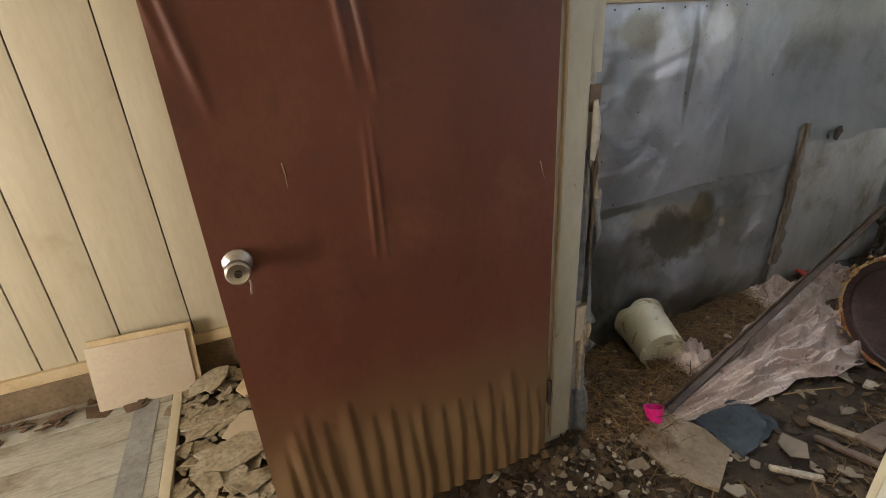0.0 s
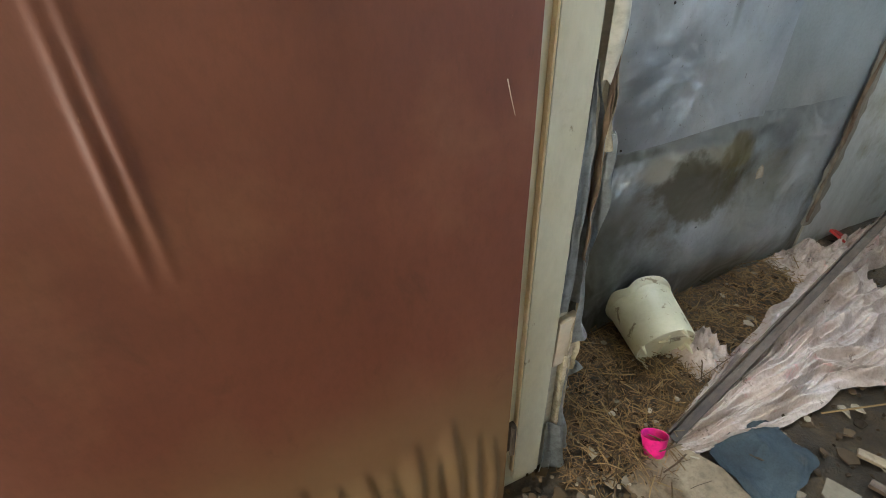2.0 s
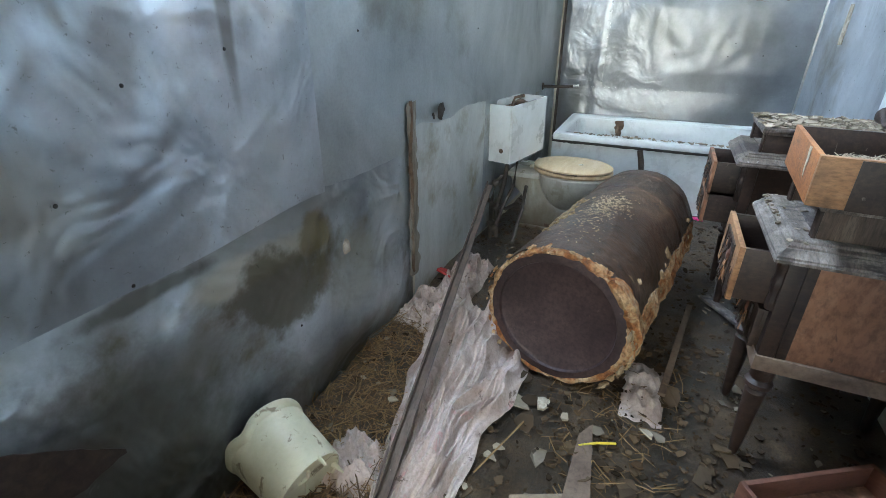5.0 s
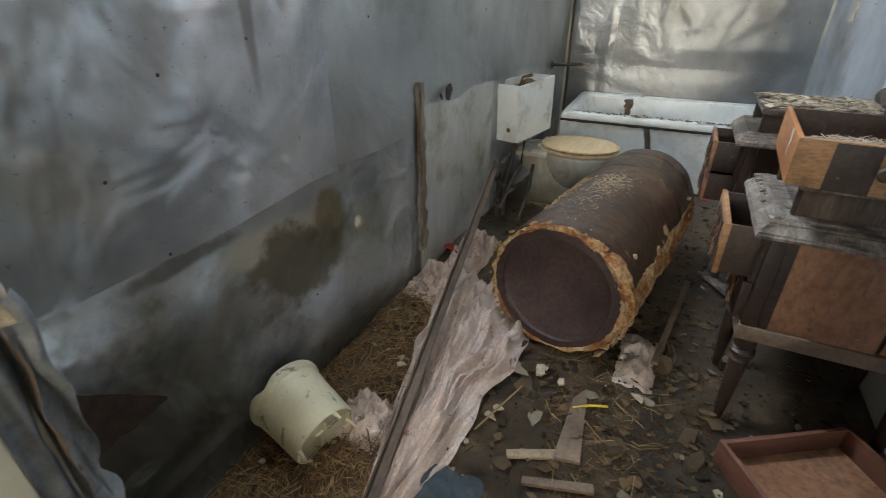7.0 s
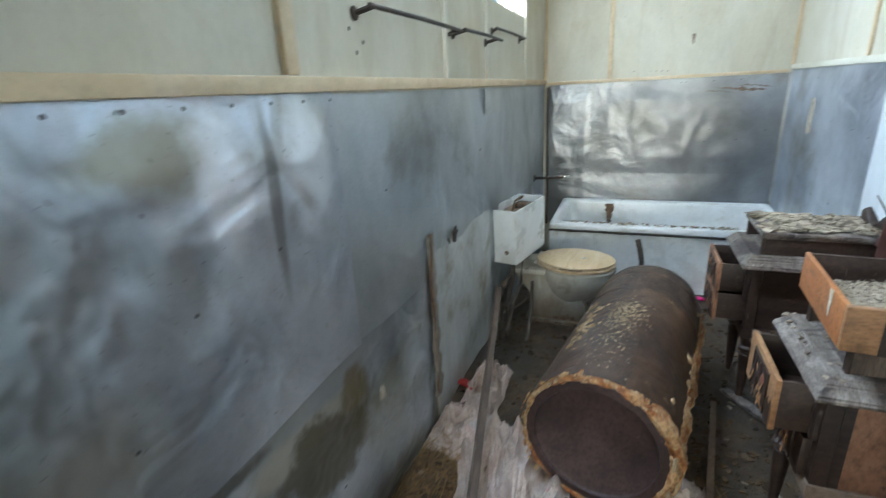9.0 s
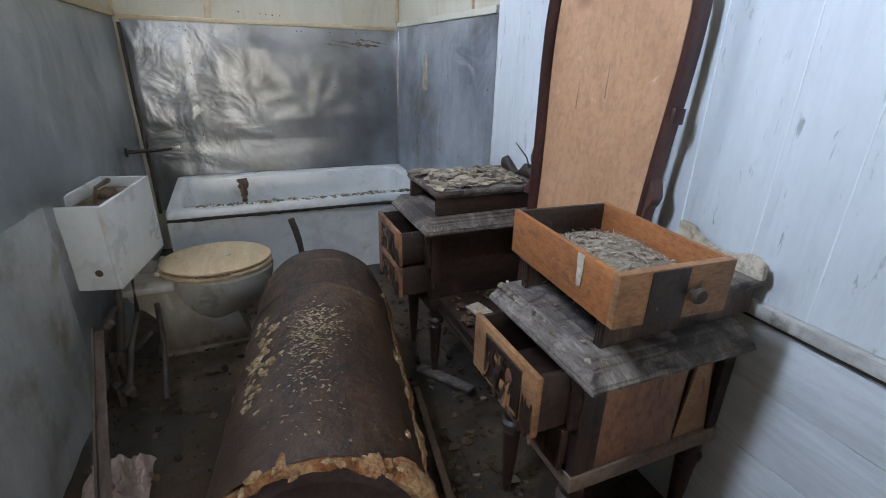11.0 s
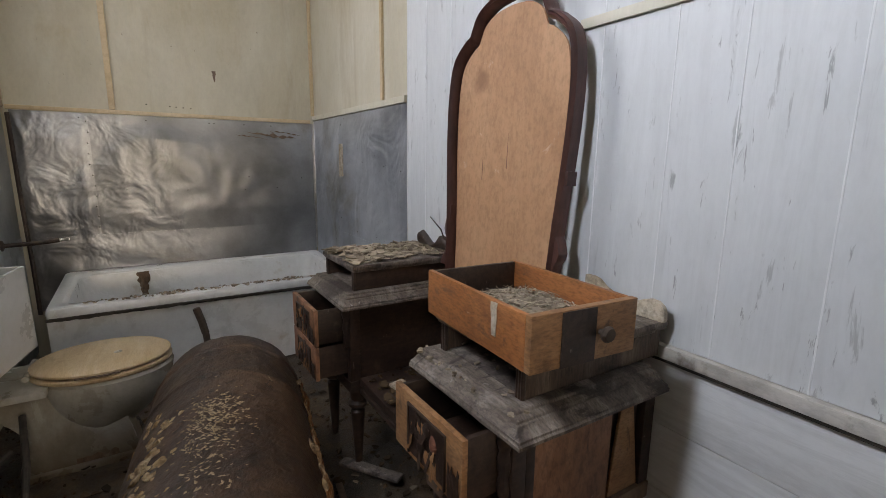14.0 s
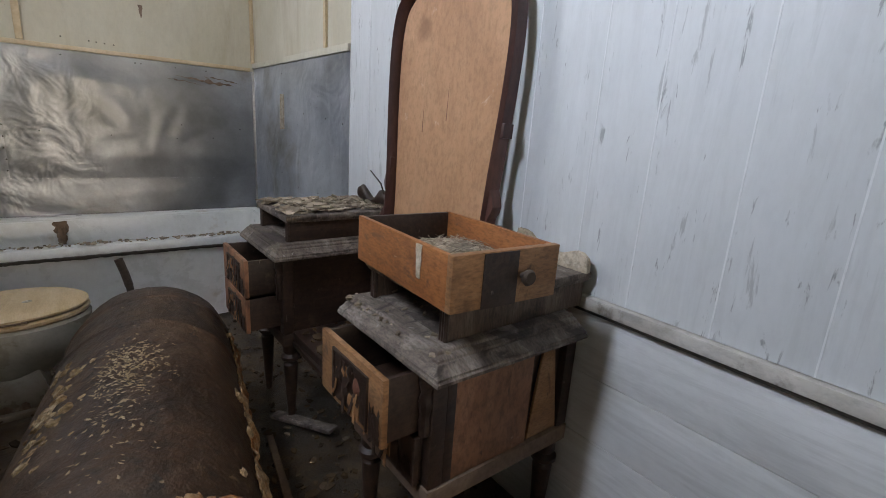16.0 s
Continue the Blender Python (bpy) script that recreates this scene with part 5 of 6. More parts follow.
tank = thing("water_tank", "old rusty brown boiler tank lying in crumbling foam", "tank", tank_m)
TL = (P1 - P0).length


def tank_skin(u, v):
    a = 2 * math.pi * v
    x = 0.02 + u * (TL - 0.02)
    r = TR * (1 + 0.020 * n3(x * 4, 3 * math.cos(a), 3 * math.sin(a)) + 0.012 * abs(n3(x * 13, 5 * math.cos(a), 5 * math.sin(a))) + 0.006 * n3(x * 30, 14 * math.cos(a), 14 * math.sin(a)))
    if u > 0.86:
        r *= math.sqrt(max(0.0, 1 - ((u - 0.86) / 0.14) ** 2 * 0.85))
    for ring in (0.62, 0.8):
        r += 0.006 * math.exp(-((u - ring) / 0.008) ** 2)
    return (x, r * math.cos(a), r * math.sin(a))


part("tank_skin", grid(tank_skin, 170, 140), M_TANK, tank, smooth=70)
part("far_end", lathe([(0.0, 0.012), (0.08, 0.008), (TR * 0.41, -0.004)], 40, pose(TL - 0.004, 0, 0, 0, 90, 0)), M_TANK, tank)


def foam(r0, r1, x0, x1, seed, a0=0.0, a1=2 * math.pi, n=80):
    bm = bmesh.new()
    rows = []
    for i in range(n + 1):
        a = a0 + (a1 - a0) * i / n
        w = n3(6 * math.cos(a), 6 * math.sin(a), seed)
        w2 = n3(17 * math.cos(a), 17 * math.sin(a), seed + 3)
        ro = r1 + 0.010 * w + 0.007 * w2 + 0.03 * max(0.0, math.cos(a - 0.15)) ** 6
        xa = x0 + 0.012 * w2 - 0.01 * w
        sec = ((x1, r0), (xa + 0.01, r0), (xa, (r0 + ro) / 2), (xa + 0.012, ro), (x1 + 0.02 * w, ro * 0.99))
        rows.append([bm.verts.new((x, r * math.cos(a), r * math.sin(a))) for x, r in sec])
    for p, q in zip(rows, rows[1:]):
        for j in range(len(p) - 1):
            bm.faces.new((p[j], p[j + 1], q[j + 1], q[j]))
    bmesh.ops.recalc_face_normals(bm, faces=bm.faces[:])
    return bm


part("foam_ring", foam(0.241, 0.261, -0.004, 0.05, 2.0), M_FOAM, tank, "ragged orange foam ring round the end")
part("end_disc", lathe([(0.0, 0.0), (0.20, -0.004), (0.212, 0.002), (0.216, 0.012), (0.228, 0.012), (0.246, 0.010), (0.246, -0.03)], 56, pose(0.012, 0, 0, 0, -90, 0)), M_TANK_END, tank, "dark rusted disc with a raised lip")


def foam_lumps(spots, seed):
    """Broken lumps of foam at (x, angle, radius, size)."""
    q = random.Random(seed)
    out = bmesh.new()
    for x, a, r, s in spots:
        m = Matrix.Translation((x, r * math.cos(a), r * math.sin(a))) @ Matrix.Rotation(a, 4, "X") @ Matrix.Diagonal((s * q.uniform(0.7, 1.6), s * q.uniform(0.4, 0.8), s * q.uniform(0.8, 1.8), 1))
        for v in bmesh.ops.create_icosphere(out, subdivisions=2, radius=1.0)["verts"]:
            p = v.co.copy()
            v.co = m @ (p * (1 + 0.9 * n3(p.x * 1.6 + x * 50, p.y * 1.6 + a * 9, p.z * 1.6)))
    return out


q = random.Random(15)
part("foam_lump", foam_lumps([(q.uniform(-0.012, 0.02), a, TR + q.uniform(-0.012, 0.012), q.uniform(0.004, 0.010)) for a in [2 * math.pi * i / 64 + q.uniform(-0.05, 0.05) for i in range(40)]], 3), M_FOAM, tank, "broken orange foam lumps", smooth=60)["kind"] = "stuff"
part("foam_lump", foam_lumps([(q.uniform(-0.015, 0.03), q.gauss(-0.25, 0.28), TR + q.uniform(-0.002, 0.022), q.uniform(0.007, 0.018)) for i in range(26)], 4), M_FOAM_PALE, tank, "pale broken foam lumps", smooth=60)["kind"] = "stuff"
part("foam_lump", foam_lumps([(q.uniform(0.02, TL * 0.8), q.gauss(-0.05, 0.22), TR + q.uniform(-0.004, 0.012), q.uniform(0.005, 0.014)) for i in range(70)], 5), M_FOAM_PALE, tank, "pale foam lumps along the flank", smooth=60)["kind"] = "stuff"

part("foam_lump", foam_lumps([(q.uniform(0.22, 0.75), q.gauss(2.25, 0.13), TR + q.uniform(-0.002, 0.004), q.uniform(0.004, 0.011)) for i in range(60)], 6), M_FOAM_PALE, tank, "pale torn foam along the upper flank", smooth=60)["kind"] = "stuff"


def foam_skirt(u, v):
    a = radians(-30 + 62 * v) - 0.25
    x = -0.01 + u * TL * 0.86
    tear = 0.5 + 0.5 * n3(x * 7, 2.2)
    r = TR + 0.004 + 0.022 * (0.5 + n3(x * 9, v * 3, 5)) * math.sin(math.pi * v) + 0.012 * n3(x * 30, v * 9, 1)
    a = a * (0.35 + 0.65 * tear)
    return (x, r * math.cos(a), r * math.sin(a))


part("foam_skirt", grid(foam_skirt, 150, 14, 0.004), M_FOAM, tank, "crumbling yellow foam along its flank", smooth=50)
part("foam_skirt", grid(lambda u, v: (0.02 + u * 0.7 * TL, -(TR + 0.004 + 0.006 * n3(u * 40, v * 6)) * math.cos(radians(-10 + 40 * v * (0.3 + 0.7 * abs(n3(u * 11, 7))))), (TR + 0.004) * math.sin(radians(-10 + 40 * v * (0.3 + 0.7 * abs(n3(u * 11, 7)))))), 120, 8, 0.003), M_FOAM, tank)
q = random.Random(77)
verts, faces = [], []
for _ in range(620):
    u = min(0.75, max(0.05, q.choice((q.gauss(0.40, 0.05), q.gauss(0.30, 0.10)))))
    a = radians(90 + q.gauss(2, 9))
    r = q.uniform(0.0015, 0.0042)
    c = Vector(tank_skin(u, a / (2 * math.pi)))
    nrm = Vector((0, math.cos(a), math.sin(a)))
    t1 = Vector((1, 0, 0)) * r * q.uniform(0.6, 1.8)
    t2 = nrm.cross(Vector((1, 0, 0))) * r
    c += nrm * 0.003
    base = len(verts)
    t1, t2 = t1 * math.cos(u * 999) + t2 * math.sin(u * 999) * 2, t2 * math.cos(u * 999) - t1 * math.sin(u * 999) * 0.6
    verts += [c - t1 - t2 * q.random(), c + t2, c + t1 + nrm * 0.003, c - t2]
    faces.append((base, base + 3, base + 2, base + 1))
me = bpy.data.meshes.new("foam_crumbs")
me.from_pydata(verts, [], faces)
me.materials.append(M_CRUMB)
tagged(new("foam_crumbs", me), "pale foam crumbs lying on the tank", "litter", "", "stuff").matrix_world = tank_m

# ---------------------------------------------------------------- vanity dresser
def moulding(x0, x1, y0, y1, z0, z1, steps=3, out=0.035, west=1.0, east=1.0):
    """A run moulding that widens downwards on three sides; steps 2 gives a plain rounded edge."""
    if steps > 2:
        run = ((0.92, 0.0), (1.0, 0.05), (1.0, 0.20), (0.94, 0.26), (0.93, 0.36), (0.82, 0.42), (0.70, 0.52), (0.63, 0.62), (0.60, 0.66), (0.52, 0.67), (0.50, 0.78), (0.40, 0.84), (0.30, 0.86), (0.28, 0.96), (0.24, 1.0))
    else:
        run = ((0.55, 0.0), (0.72, 0.10), (0.74, 0.28), (0.90, 0.34), (1.0, 0.48), (1.0, 0.78), (0.92, 0.95), (0.85, 1.0))
    loops = []
    for k, h in run:
        o, z = out * k, z0 + (z1 - z0) * h
        xa, xb, yb = x0 - o * west, x1 + o * east, y1 + o
        loop = [(xa, y0, z)] + [(xa, y0 + (yb - y0) * i / 8, z) for i in range(1, 9)] + [(xa + (xb - xa) * i / 8, yb, z) for i in range(1, 9)] + [(xb, yb + (y0 - yb) * i / 8, z) for i in range(1, 9)]
        loops.append([(x + 0.0012 * n3(x * 14, y * 14), y + 0.0012 * n3(x * 15, y * 15, 3), zz) for x, y, zz in loop])
    bm = loft(loops)
    bm.faces.new([v for v in bm.verts if abs(v.co.z - z0) < 1e-6][::-1])
    return bm


def turned_leg(h):
    return lathe([(0.010, 0), (0.013, 0.008), (0.014, 0.02), (0.019, 0.10), (0.024, h * 0.55), (0.028, h * 0.74), (0.020, h * 0.77), (0.036, h * 0.81), (0.036, h * 0.845), (0.024, h * 0.875), (0.030, h * 0.9), (0.030, h)], 20)


def raised_drawer(parent, x0, x1, y_back, y_front, z0, z1, front_mat, side_mat, carved=True, tilt=0.0, label="open drawer"):
    dm = part("drawer", join(box(x0, x0 + 0.012, y_back, y_front - 0.014, z0, z1 - 0.004, 0.001), box(x1 - 0.012, x1, y_back, y_front - 0.014, z0, z1 - 0.004, 0.001),
                             box(x0 + 0.01, x1 - 0.01, y_back, y_front - 0.016, z0 + 0.008, z0 + 0.016), box(x0, x1, y_back, y_back + 0.012, z0, z1 - 0.012)), side_mat, parent, label)
    part("drawer_front", box(x0 - 0.006, x1 + 0.006, y_front - 0.015, y_front, z0 - 0.006, z1, 0.003), front_mat, dm, "split veneer drawer front")
    if carved:
        mid = (x0 + x1) / 2
        q = random.Random(int(x0 * 100))
        peel = []
        for k in range(11):
            cx, cz = mid + q.uniform(-0.08, 0.08), (z0 + z1) / 2 + q.uniform(-0.05, 0.03)
            ln, w = q.uniform(0.025, 0.07), q.uniform(0.006, 0.016)
            peel.append(grid(lambda u, v, cx=cx, cz=cz, ln=ln, w=w, k=k: (cx + (v - 0.5) * w + 0.02 * u * math.sin(k), y_front + 0.003 + 0.010 * u * u * (0.4 + 0.2 * (k % 3)), cz + ln * (0.5 - u)), 6, 2, 0.0015))
        for k, piece in enumerate(peel):
            part("veneer_splinter", piece, M_TANWOOD if k % 3 == 0 else M_WALNUT, dm)
        part("dark_inlay", roughen(box(mid - 0.082, mid + 0.072, y_front - 0.001, y_front + 0.002, z0 + 0.008, z1 - 0.026), 0.002, 22), M_WALNUT, dm, "dark carved inlay")
        part("inlay_frame", join(box(mid - 0.088, mid + 0.078, y_front - 0.0005, y_front + 0.005, z1 - 0.026, z1 - 0.020, 0.001), box(mid - 0.090, mid - 0.084, y_front - 0.0005, y_front + 0.005, z0 + 0.002, z1 - 0.020, 0.001), box(mid + 0.073, mid + 0.079, y_front - 0.0005, y_front + 0.005, z0 + 0.002, z1 - 0.020, 0.001)), M_WALNUT, dm)
        for k in range(7):
            a = k * 0.9
            part("carved_leaf", roughen(lathe([(0.0, 0.006), (0.010, 0.004), (0.016, 0.0)], 10, Matrix.Translation((mid - 0.005 + 0.036 * math.cos(a), y_front + 0.001, (z0 + z1) / 2 - 0.008 + 0.034 * math.sin(a))) @ Matrix.Rotation(radians(-90), 4, "X") @ Matrix.Diagonal((1.0, 1.5, 1, 1))), 0.006, 40, k), (M_WALNUT, M_TANWOOD, M_WALNUT, M_REDDRAWER)[k % 4], dm)
        part("torn_veneer", roughen(grid(lambda u, v: (x0 + 0.002 + 0.040 * u, y_front + 0.0015 + 0.003 * abs(n3(u * 5, v * 5, x0)), z0 + (z1 - z0) * v * (0.45 + 0.25 * n3(u * 6, x0, 3))), 10, 10, 0.001), 0.004, 30), M_WALNUT, dm)
        part("bare_patch", roughen(box(mid - 0.055, mid - 0.015, y_front + 0.0015, y_front + 0.004, z0 + 0.010, z0 + 0.055), 0.008, 30), M_TANWOOD, dm)
    return dm


def pedestal(base, far):
    """One pedestal, in the vanity's own axes: x from 0, front towards +y."""
    x0, x1, yb, yf = base, base + 0.345, -0.005, 0.475
    for x in (x0 + 0.03, x1 - 0.03):
        for y in (yb + 0.04, yf - 0.035):
            lg = part("leg", turned_leg(0.345), M_WALNUT, vanity, "dark turned leg")
            lg.location = (x, y, 0.0)
    part("bottom_rail", join(box(x0 - 0.004, x1 + 0.004, yb, yf + 0.004, 0.345, 0.392, 0.003)), M_WALNUT if far else M_BROWNWOOD, vanity)
    for x, y in ((x0, yb), (x1 - 0.04, yb), (x0, yf - 0.04), (x1 - 0.04, yf - 0.04)):
        part("corner_post", box(x, x + 0.04, y, y + 0.04, 0.392, 0.70, 0.004), M_WALNUT, vanity)
    for x in (x0, x1 - 0.04):
        prof = [(0.012 + 0.008 * abs(math.sin(t * 9)) * (1 - t * 0.6), 0.69 - 0.16 * t) for t in [i / 14 for i in range(15)]]
        part("carved_bracket", lathe(prof[::-1], 10, Matrix.Translation((x + 0.02, yf + 0.004, 0))), M_WALNUT, vanity, "carved corner drop")
    if far:
        part("side_panel", roughen(box(x0 + 0.006, x0 + 0.014, yb + 0.042, yf - 0.042, 0.394, 0.698), 0.002, 9), M_WALNUT, vanity)
    else:
        part("side_panel", roughen(box(x0 + 0.004, x0 + 0.010, yb + 0.165, yf - 0.066, 0.394, 0.698), 0.002, 9), M_SIDE, vanity, "worn reddish-brown side panel")
        part("side_stile", box(x0 + 0.002, x0 + 0.013, yf - 0.066, yf - 0.041, 0.393, 0.699, 0.001), M_WALNUT, vanity)
        part("inner_panel", box(x0 + 0.022, x0 + 0.027, yb + 0.042, yf - 0.042, 0.394, 0.698), M_WALNUT, vanity)
    part("side_panel", box(x1 - 0.014, x1 - 0.006, yb + 0.042, yf - 0.042, 0.394, 0.698), M_WALNUT, vanity)
    part("back_panel", box(x0 + 0.042, x1 - 0.042, yb + 0.004, yb + 0.012, 0.394, 0.698), M_WALNUT, vanity)
    part("shelf_moulding", moulding(x0, x1, yb + (0.0 if far else 0.07), yf, 0.70, 0.747, 4, 0.052, 1.45, 0.25), M_DUSTY, vanity, "dusty stepped moulding", smooth=14)
    bx0, bx1, byf = x0 + 0.006, x1 - 0.03, yf - 0.03
    part("upper_box", join(box(bx0, bx0 + 0.014, yb, byf, 0.7475, 0.818, 0.001), box(bx1 - 0.014, bx1, yb, byf, 0.7475, 0.818, 0.001), box(bx0 + 0.012, bx1 - 0.012, yb, yb + 0.012, 0.7475, 0.818)), M_WALNUT if far else M_VENEER, vanity, "open dark upper compartment")
    for x in (bx0 - 0.004, bx1 - 0.018):
        part("fluted_column", join(*[lathe([(0.0055, 0.748), (0.0055, 0.818)], 8, Matrix.Translation((x + 0.005 + 0.008 * k, byf + 0.004, 0))) for k in range(3)]), M_WALNUT, vanity)
    part("top_slab", moulding(bx0, bx1, yb, byf, 0.8185, 0.845, 2, 0.018), M_DUSTY, vanity, "dusty top slab")


VX, VY = 2.418, SY + 0.022
vanity = thing("vanity_dresser", "dark walnut twin-pedestal vanity, broken, dusty, drawers hanging open", "dresser", Matrix.Translation((VX, VY, 0.012)))
pedestal(0.0, False)
pedestal(0.93, True)
part("low_shelf", box(0.34, 0.935, 0.02, 0.44, 0.365, 0.40, 0.006), M_WALNUT, vanity, "dark low middle shelf under dirt")
part("low_rail", box(0.36, 0.92, 0.428, 0.446, 0.345, 0.364, 0.003), M_WALNUT, vanity)
raised_drawer(vanity, 0.03, 0.315, 0.20, 0.585, 0.535, 0.688, M_TANWOOD, M_WALNUT, True, label="open upper drawer, dark inside")
raised_drawer(vanity, 0.03, 0.315, 0.10, 0.50, 0.405, 0.520, M_WALNUT, M_WALNUT, True, label="battered lower drawer")
raised_drawer(vanity, 0.96, 1.245, 0.20, 0.60, 0.555, 0.688, M_SIDE, M_WALNUT, True, label="open upper drawer")
raised_drawer(vanity, 0.96, 1.245, 0.20, 0.60, 0.42, 0.545, M_SIDE, M_WALNUT, True, label="open lower drawer")
part("loose_slat", roughen(box(0.13, 0.24, 0.30, 0.335, 0.7485, 0.757, 0.002), 0.003, 20), M_WALNUT, vanity)
part("shelf_board", box(0.02, 0.31, 0.02, 0.44, 0.7476, 0.7505), M_DUSTY, vanity, "dusty shelf surface")
part("shelf_board", box(0.95, 1.24, 0.02, 0.44, 0.7476, 0.7505), M_DUSTY, vanity, "dusty shelf surface")
brace = slab([(0.115, 0.69), (0.085, 0.69), (0.035, 0.396), (0.15, 0.396)], 0.0, 0.008, 0.001)
brace.transform(Matrix(((0, 0, 1, 0.006), (1, 0, 0, 0), (0, 1, 0, 0), (0, 0, 0, 1))))
part("loose_brace", brace, M_TANWOOD, vanity, "loose tapered brown brace")

scatter("dresser_top_litter", 420, (3.36, 3.66, -0.26, 0.17), (0.006, 0.03), M_FLAKE, "flaked paint and plaster heaped on the dresser top", 61, lambda x, y: 0.860 + 0.004 * n3(x * 20, y * 20), 0.5, 0.006)
scatter("shelf_litter", 60, (2.44, 2.72, -0.2, 0.20), (0.004, 0.016), M_FLAKE, "crumbs of plaster on the dresser shelf", 62, lambda x, y: 0.765, 0.5, 0.004)
scatter("moulding_litter", 50, (2.38, 2.78, 0.175, 0.225), (0.003, 0.012), M_FLAKE, "plaster crumbs on the dresser moulding", 63, lambda x, y: 0.748, 0.4, 0.004)
scroll = thing("carved_scroll", "broken carved dark scroll with a curved splinter", "ornament", Matrix.Translation((3.46, -0.235, 0.862)))
part("scroll_body", roughen(loft([[(-0.12 + 0.03 * k, 0.016 * math.cos(a), 0.012 + (0.022 + 0.016 * math.sin(k * 1.1)) * (1 + math.sin(a)) * 0.8) for a in (2 * math.pi * i / 12 for i in range(12))] for k in range(9)]), 0.004, 25), M_WALNUT, scroll)
part("splinter", tube([(-0.06, 0, 0.04), (-0.10, 0.01, 0.06), (-0.09, 0.02, 0.10), (-0.02, 0.03, 0.145)], 0.006, 8, 0.002), M_WALNUT, scroll)

# open drawer put down crosswise on the dresser top
box_m = pose(2.345, 0.226, 0.8605, 0, 0, -93.5)
DRW_L, DRW_W, DRW_H = 0.272, 0.408, 0.112
drawer = thing("loose_drawer", "orange-brown drawer full of nest litter set crosswise on the dresser", "drawer", box_m)
part("front_board", box(0.0, DRW_L, 0.0, 0.018, 0.0, DRW_H, 0.002), M_TANWOOD, drawer, "patchy veneer front board")
part("dark_patch", box(DRW_L * 0.26, DRW_L * 0.58, -0.003, -0.0005, 0.0, DRW_H - 0.002, 0.0008), M_WALNUT, drawer, "dark remnant of veneer")
part("back_board", box(0.012, DRW_L - 0.012, DRW_W - 0.012, DRW_W, 0.0, DRW_H - 0.004, 0.001), M_WALNUT, drawer)
part("side_board", box(0.0, 0.012, 0.018, DRW_W, 0.0, DRW_H - 0.002, 0.001), M_ORANGE, drawer)
part("side_board", box(DRW_L - 0.012, DRW_L, 0.018, DRW_W, 0.0, DRW_H - 0.002, 0.001), M_ORANGE, drawer)
part("drawer_bottom", box(0.012, DRW_L - 0.012, 0.018, DRW_W - 0.012, 0.006, 0.012), M_ORANGE, drawer)
kn = part("drawer_knob", lathe([(0.006, 0.0), (0.006, 0.010), (0.015, 0.014), (0.017, 0.020), (0.013, 0.026), (0.0, 0.028)], 18, pose(DRW_L * 0.62, -0.003, DRW_H * 0.52, 90, 0, 0)), M_IRON, drawer, "dark round knob")
part("drip_streak", roughen(grid(lambda u, v: (-0.002, 0.115 + 0.022 * (u - 0.5) * (1 - 0.3 * v), DRW_H - 0.004 - 0.07 * v), 4, 10, 0.001), 0.002, 40), M_PALESTICK, drawer, "white dribble")
inv = box_m.inverted()
inside = lambda x, y: 0.013 < (inv @ Vector((x, y, 0.9))).x < DRW_L - 0.016 and 0.03 < (inv @ Vector((x, y, 0.9))).y < DRW_W - 0.02
heap = lambda x, y: 0.8765 + 0.045 * max(0.0, 1 - ((inv @ Vector((x, y, 0.9))).x - 0.17) ** 2 / 0.03) * max(0, 1 - ((inv @ Vector((x, y, 0.9))).y - 0.2) ** 2 / 0.05) + 0.004 * n3(x * 40, y * 40)
nest = solid("nest_litter", grid(lambda u, v: ((p := box_m @ Vector((0.014 + u * (DRW_L - 0.028), 0.02 + v * (DRW_W - 0.034), 0))).x, p.y, heap(p.x, p.y)), 30, 40), M_FLAKE, "grey-brown nest litter in the drawer", "litter", "stuff")
straws("nest_straw", 1200, (2.25, 2.78, -0.08, 0.27), (0.012, 0.04), M_FLAKE, "short bits of nest straw in the drawer", 71, heap, 0.006, inside, 0.0011)
scatter("nest_flakes", 500, (2.25, 2.78, -0.08, 0.27), (0.003, 0.010), M_FLAKE, "pale flakes in the drawer", 72, heap, 0.5, 0.004, inside)

gal = [(0.0, 0.0), (0.0, 0.03), (0.006, 0.048), (0.022, 0.062), (0.042, 0.064), (0.062, 0.056), (0.085, 0.044), (0.12, 0.040), (0.15, 0.046), (0.18, 0.060), (0.205, 0.082), (0.225, 0.088), (0.25, 0.088), (0.25, 0.0)]
gallery = slab([(x, z * 0.8) for x, z in gal], 0.0, 0.016, 0.003)
gallery.transform(Matrix.Translation((-0.02, 0.028, 0.845)) @ Matrix.Rotation(radians(90), 4, "X"))
part("back_gallery", gallery, M_PALESTICK, vanity, "scrolled back gallery board, pale with dust")

# ---------------------------------------------------------------- tall dresser mirror frame without its glass
mirror = thing("mirror_frame", "tall mahogany mirror frame showing its bare backing board", "mirror", pose(3.002, -0.185, 0.415, 2.6, 0, 0) @ Matrix.Diagonal((0.903, 1, 1, 1)))


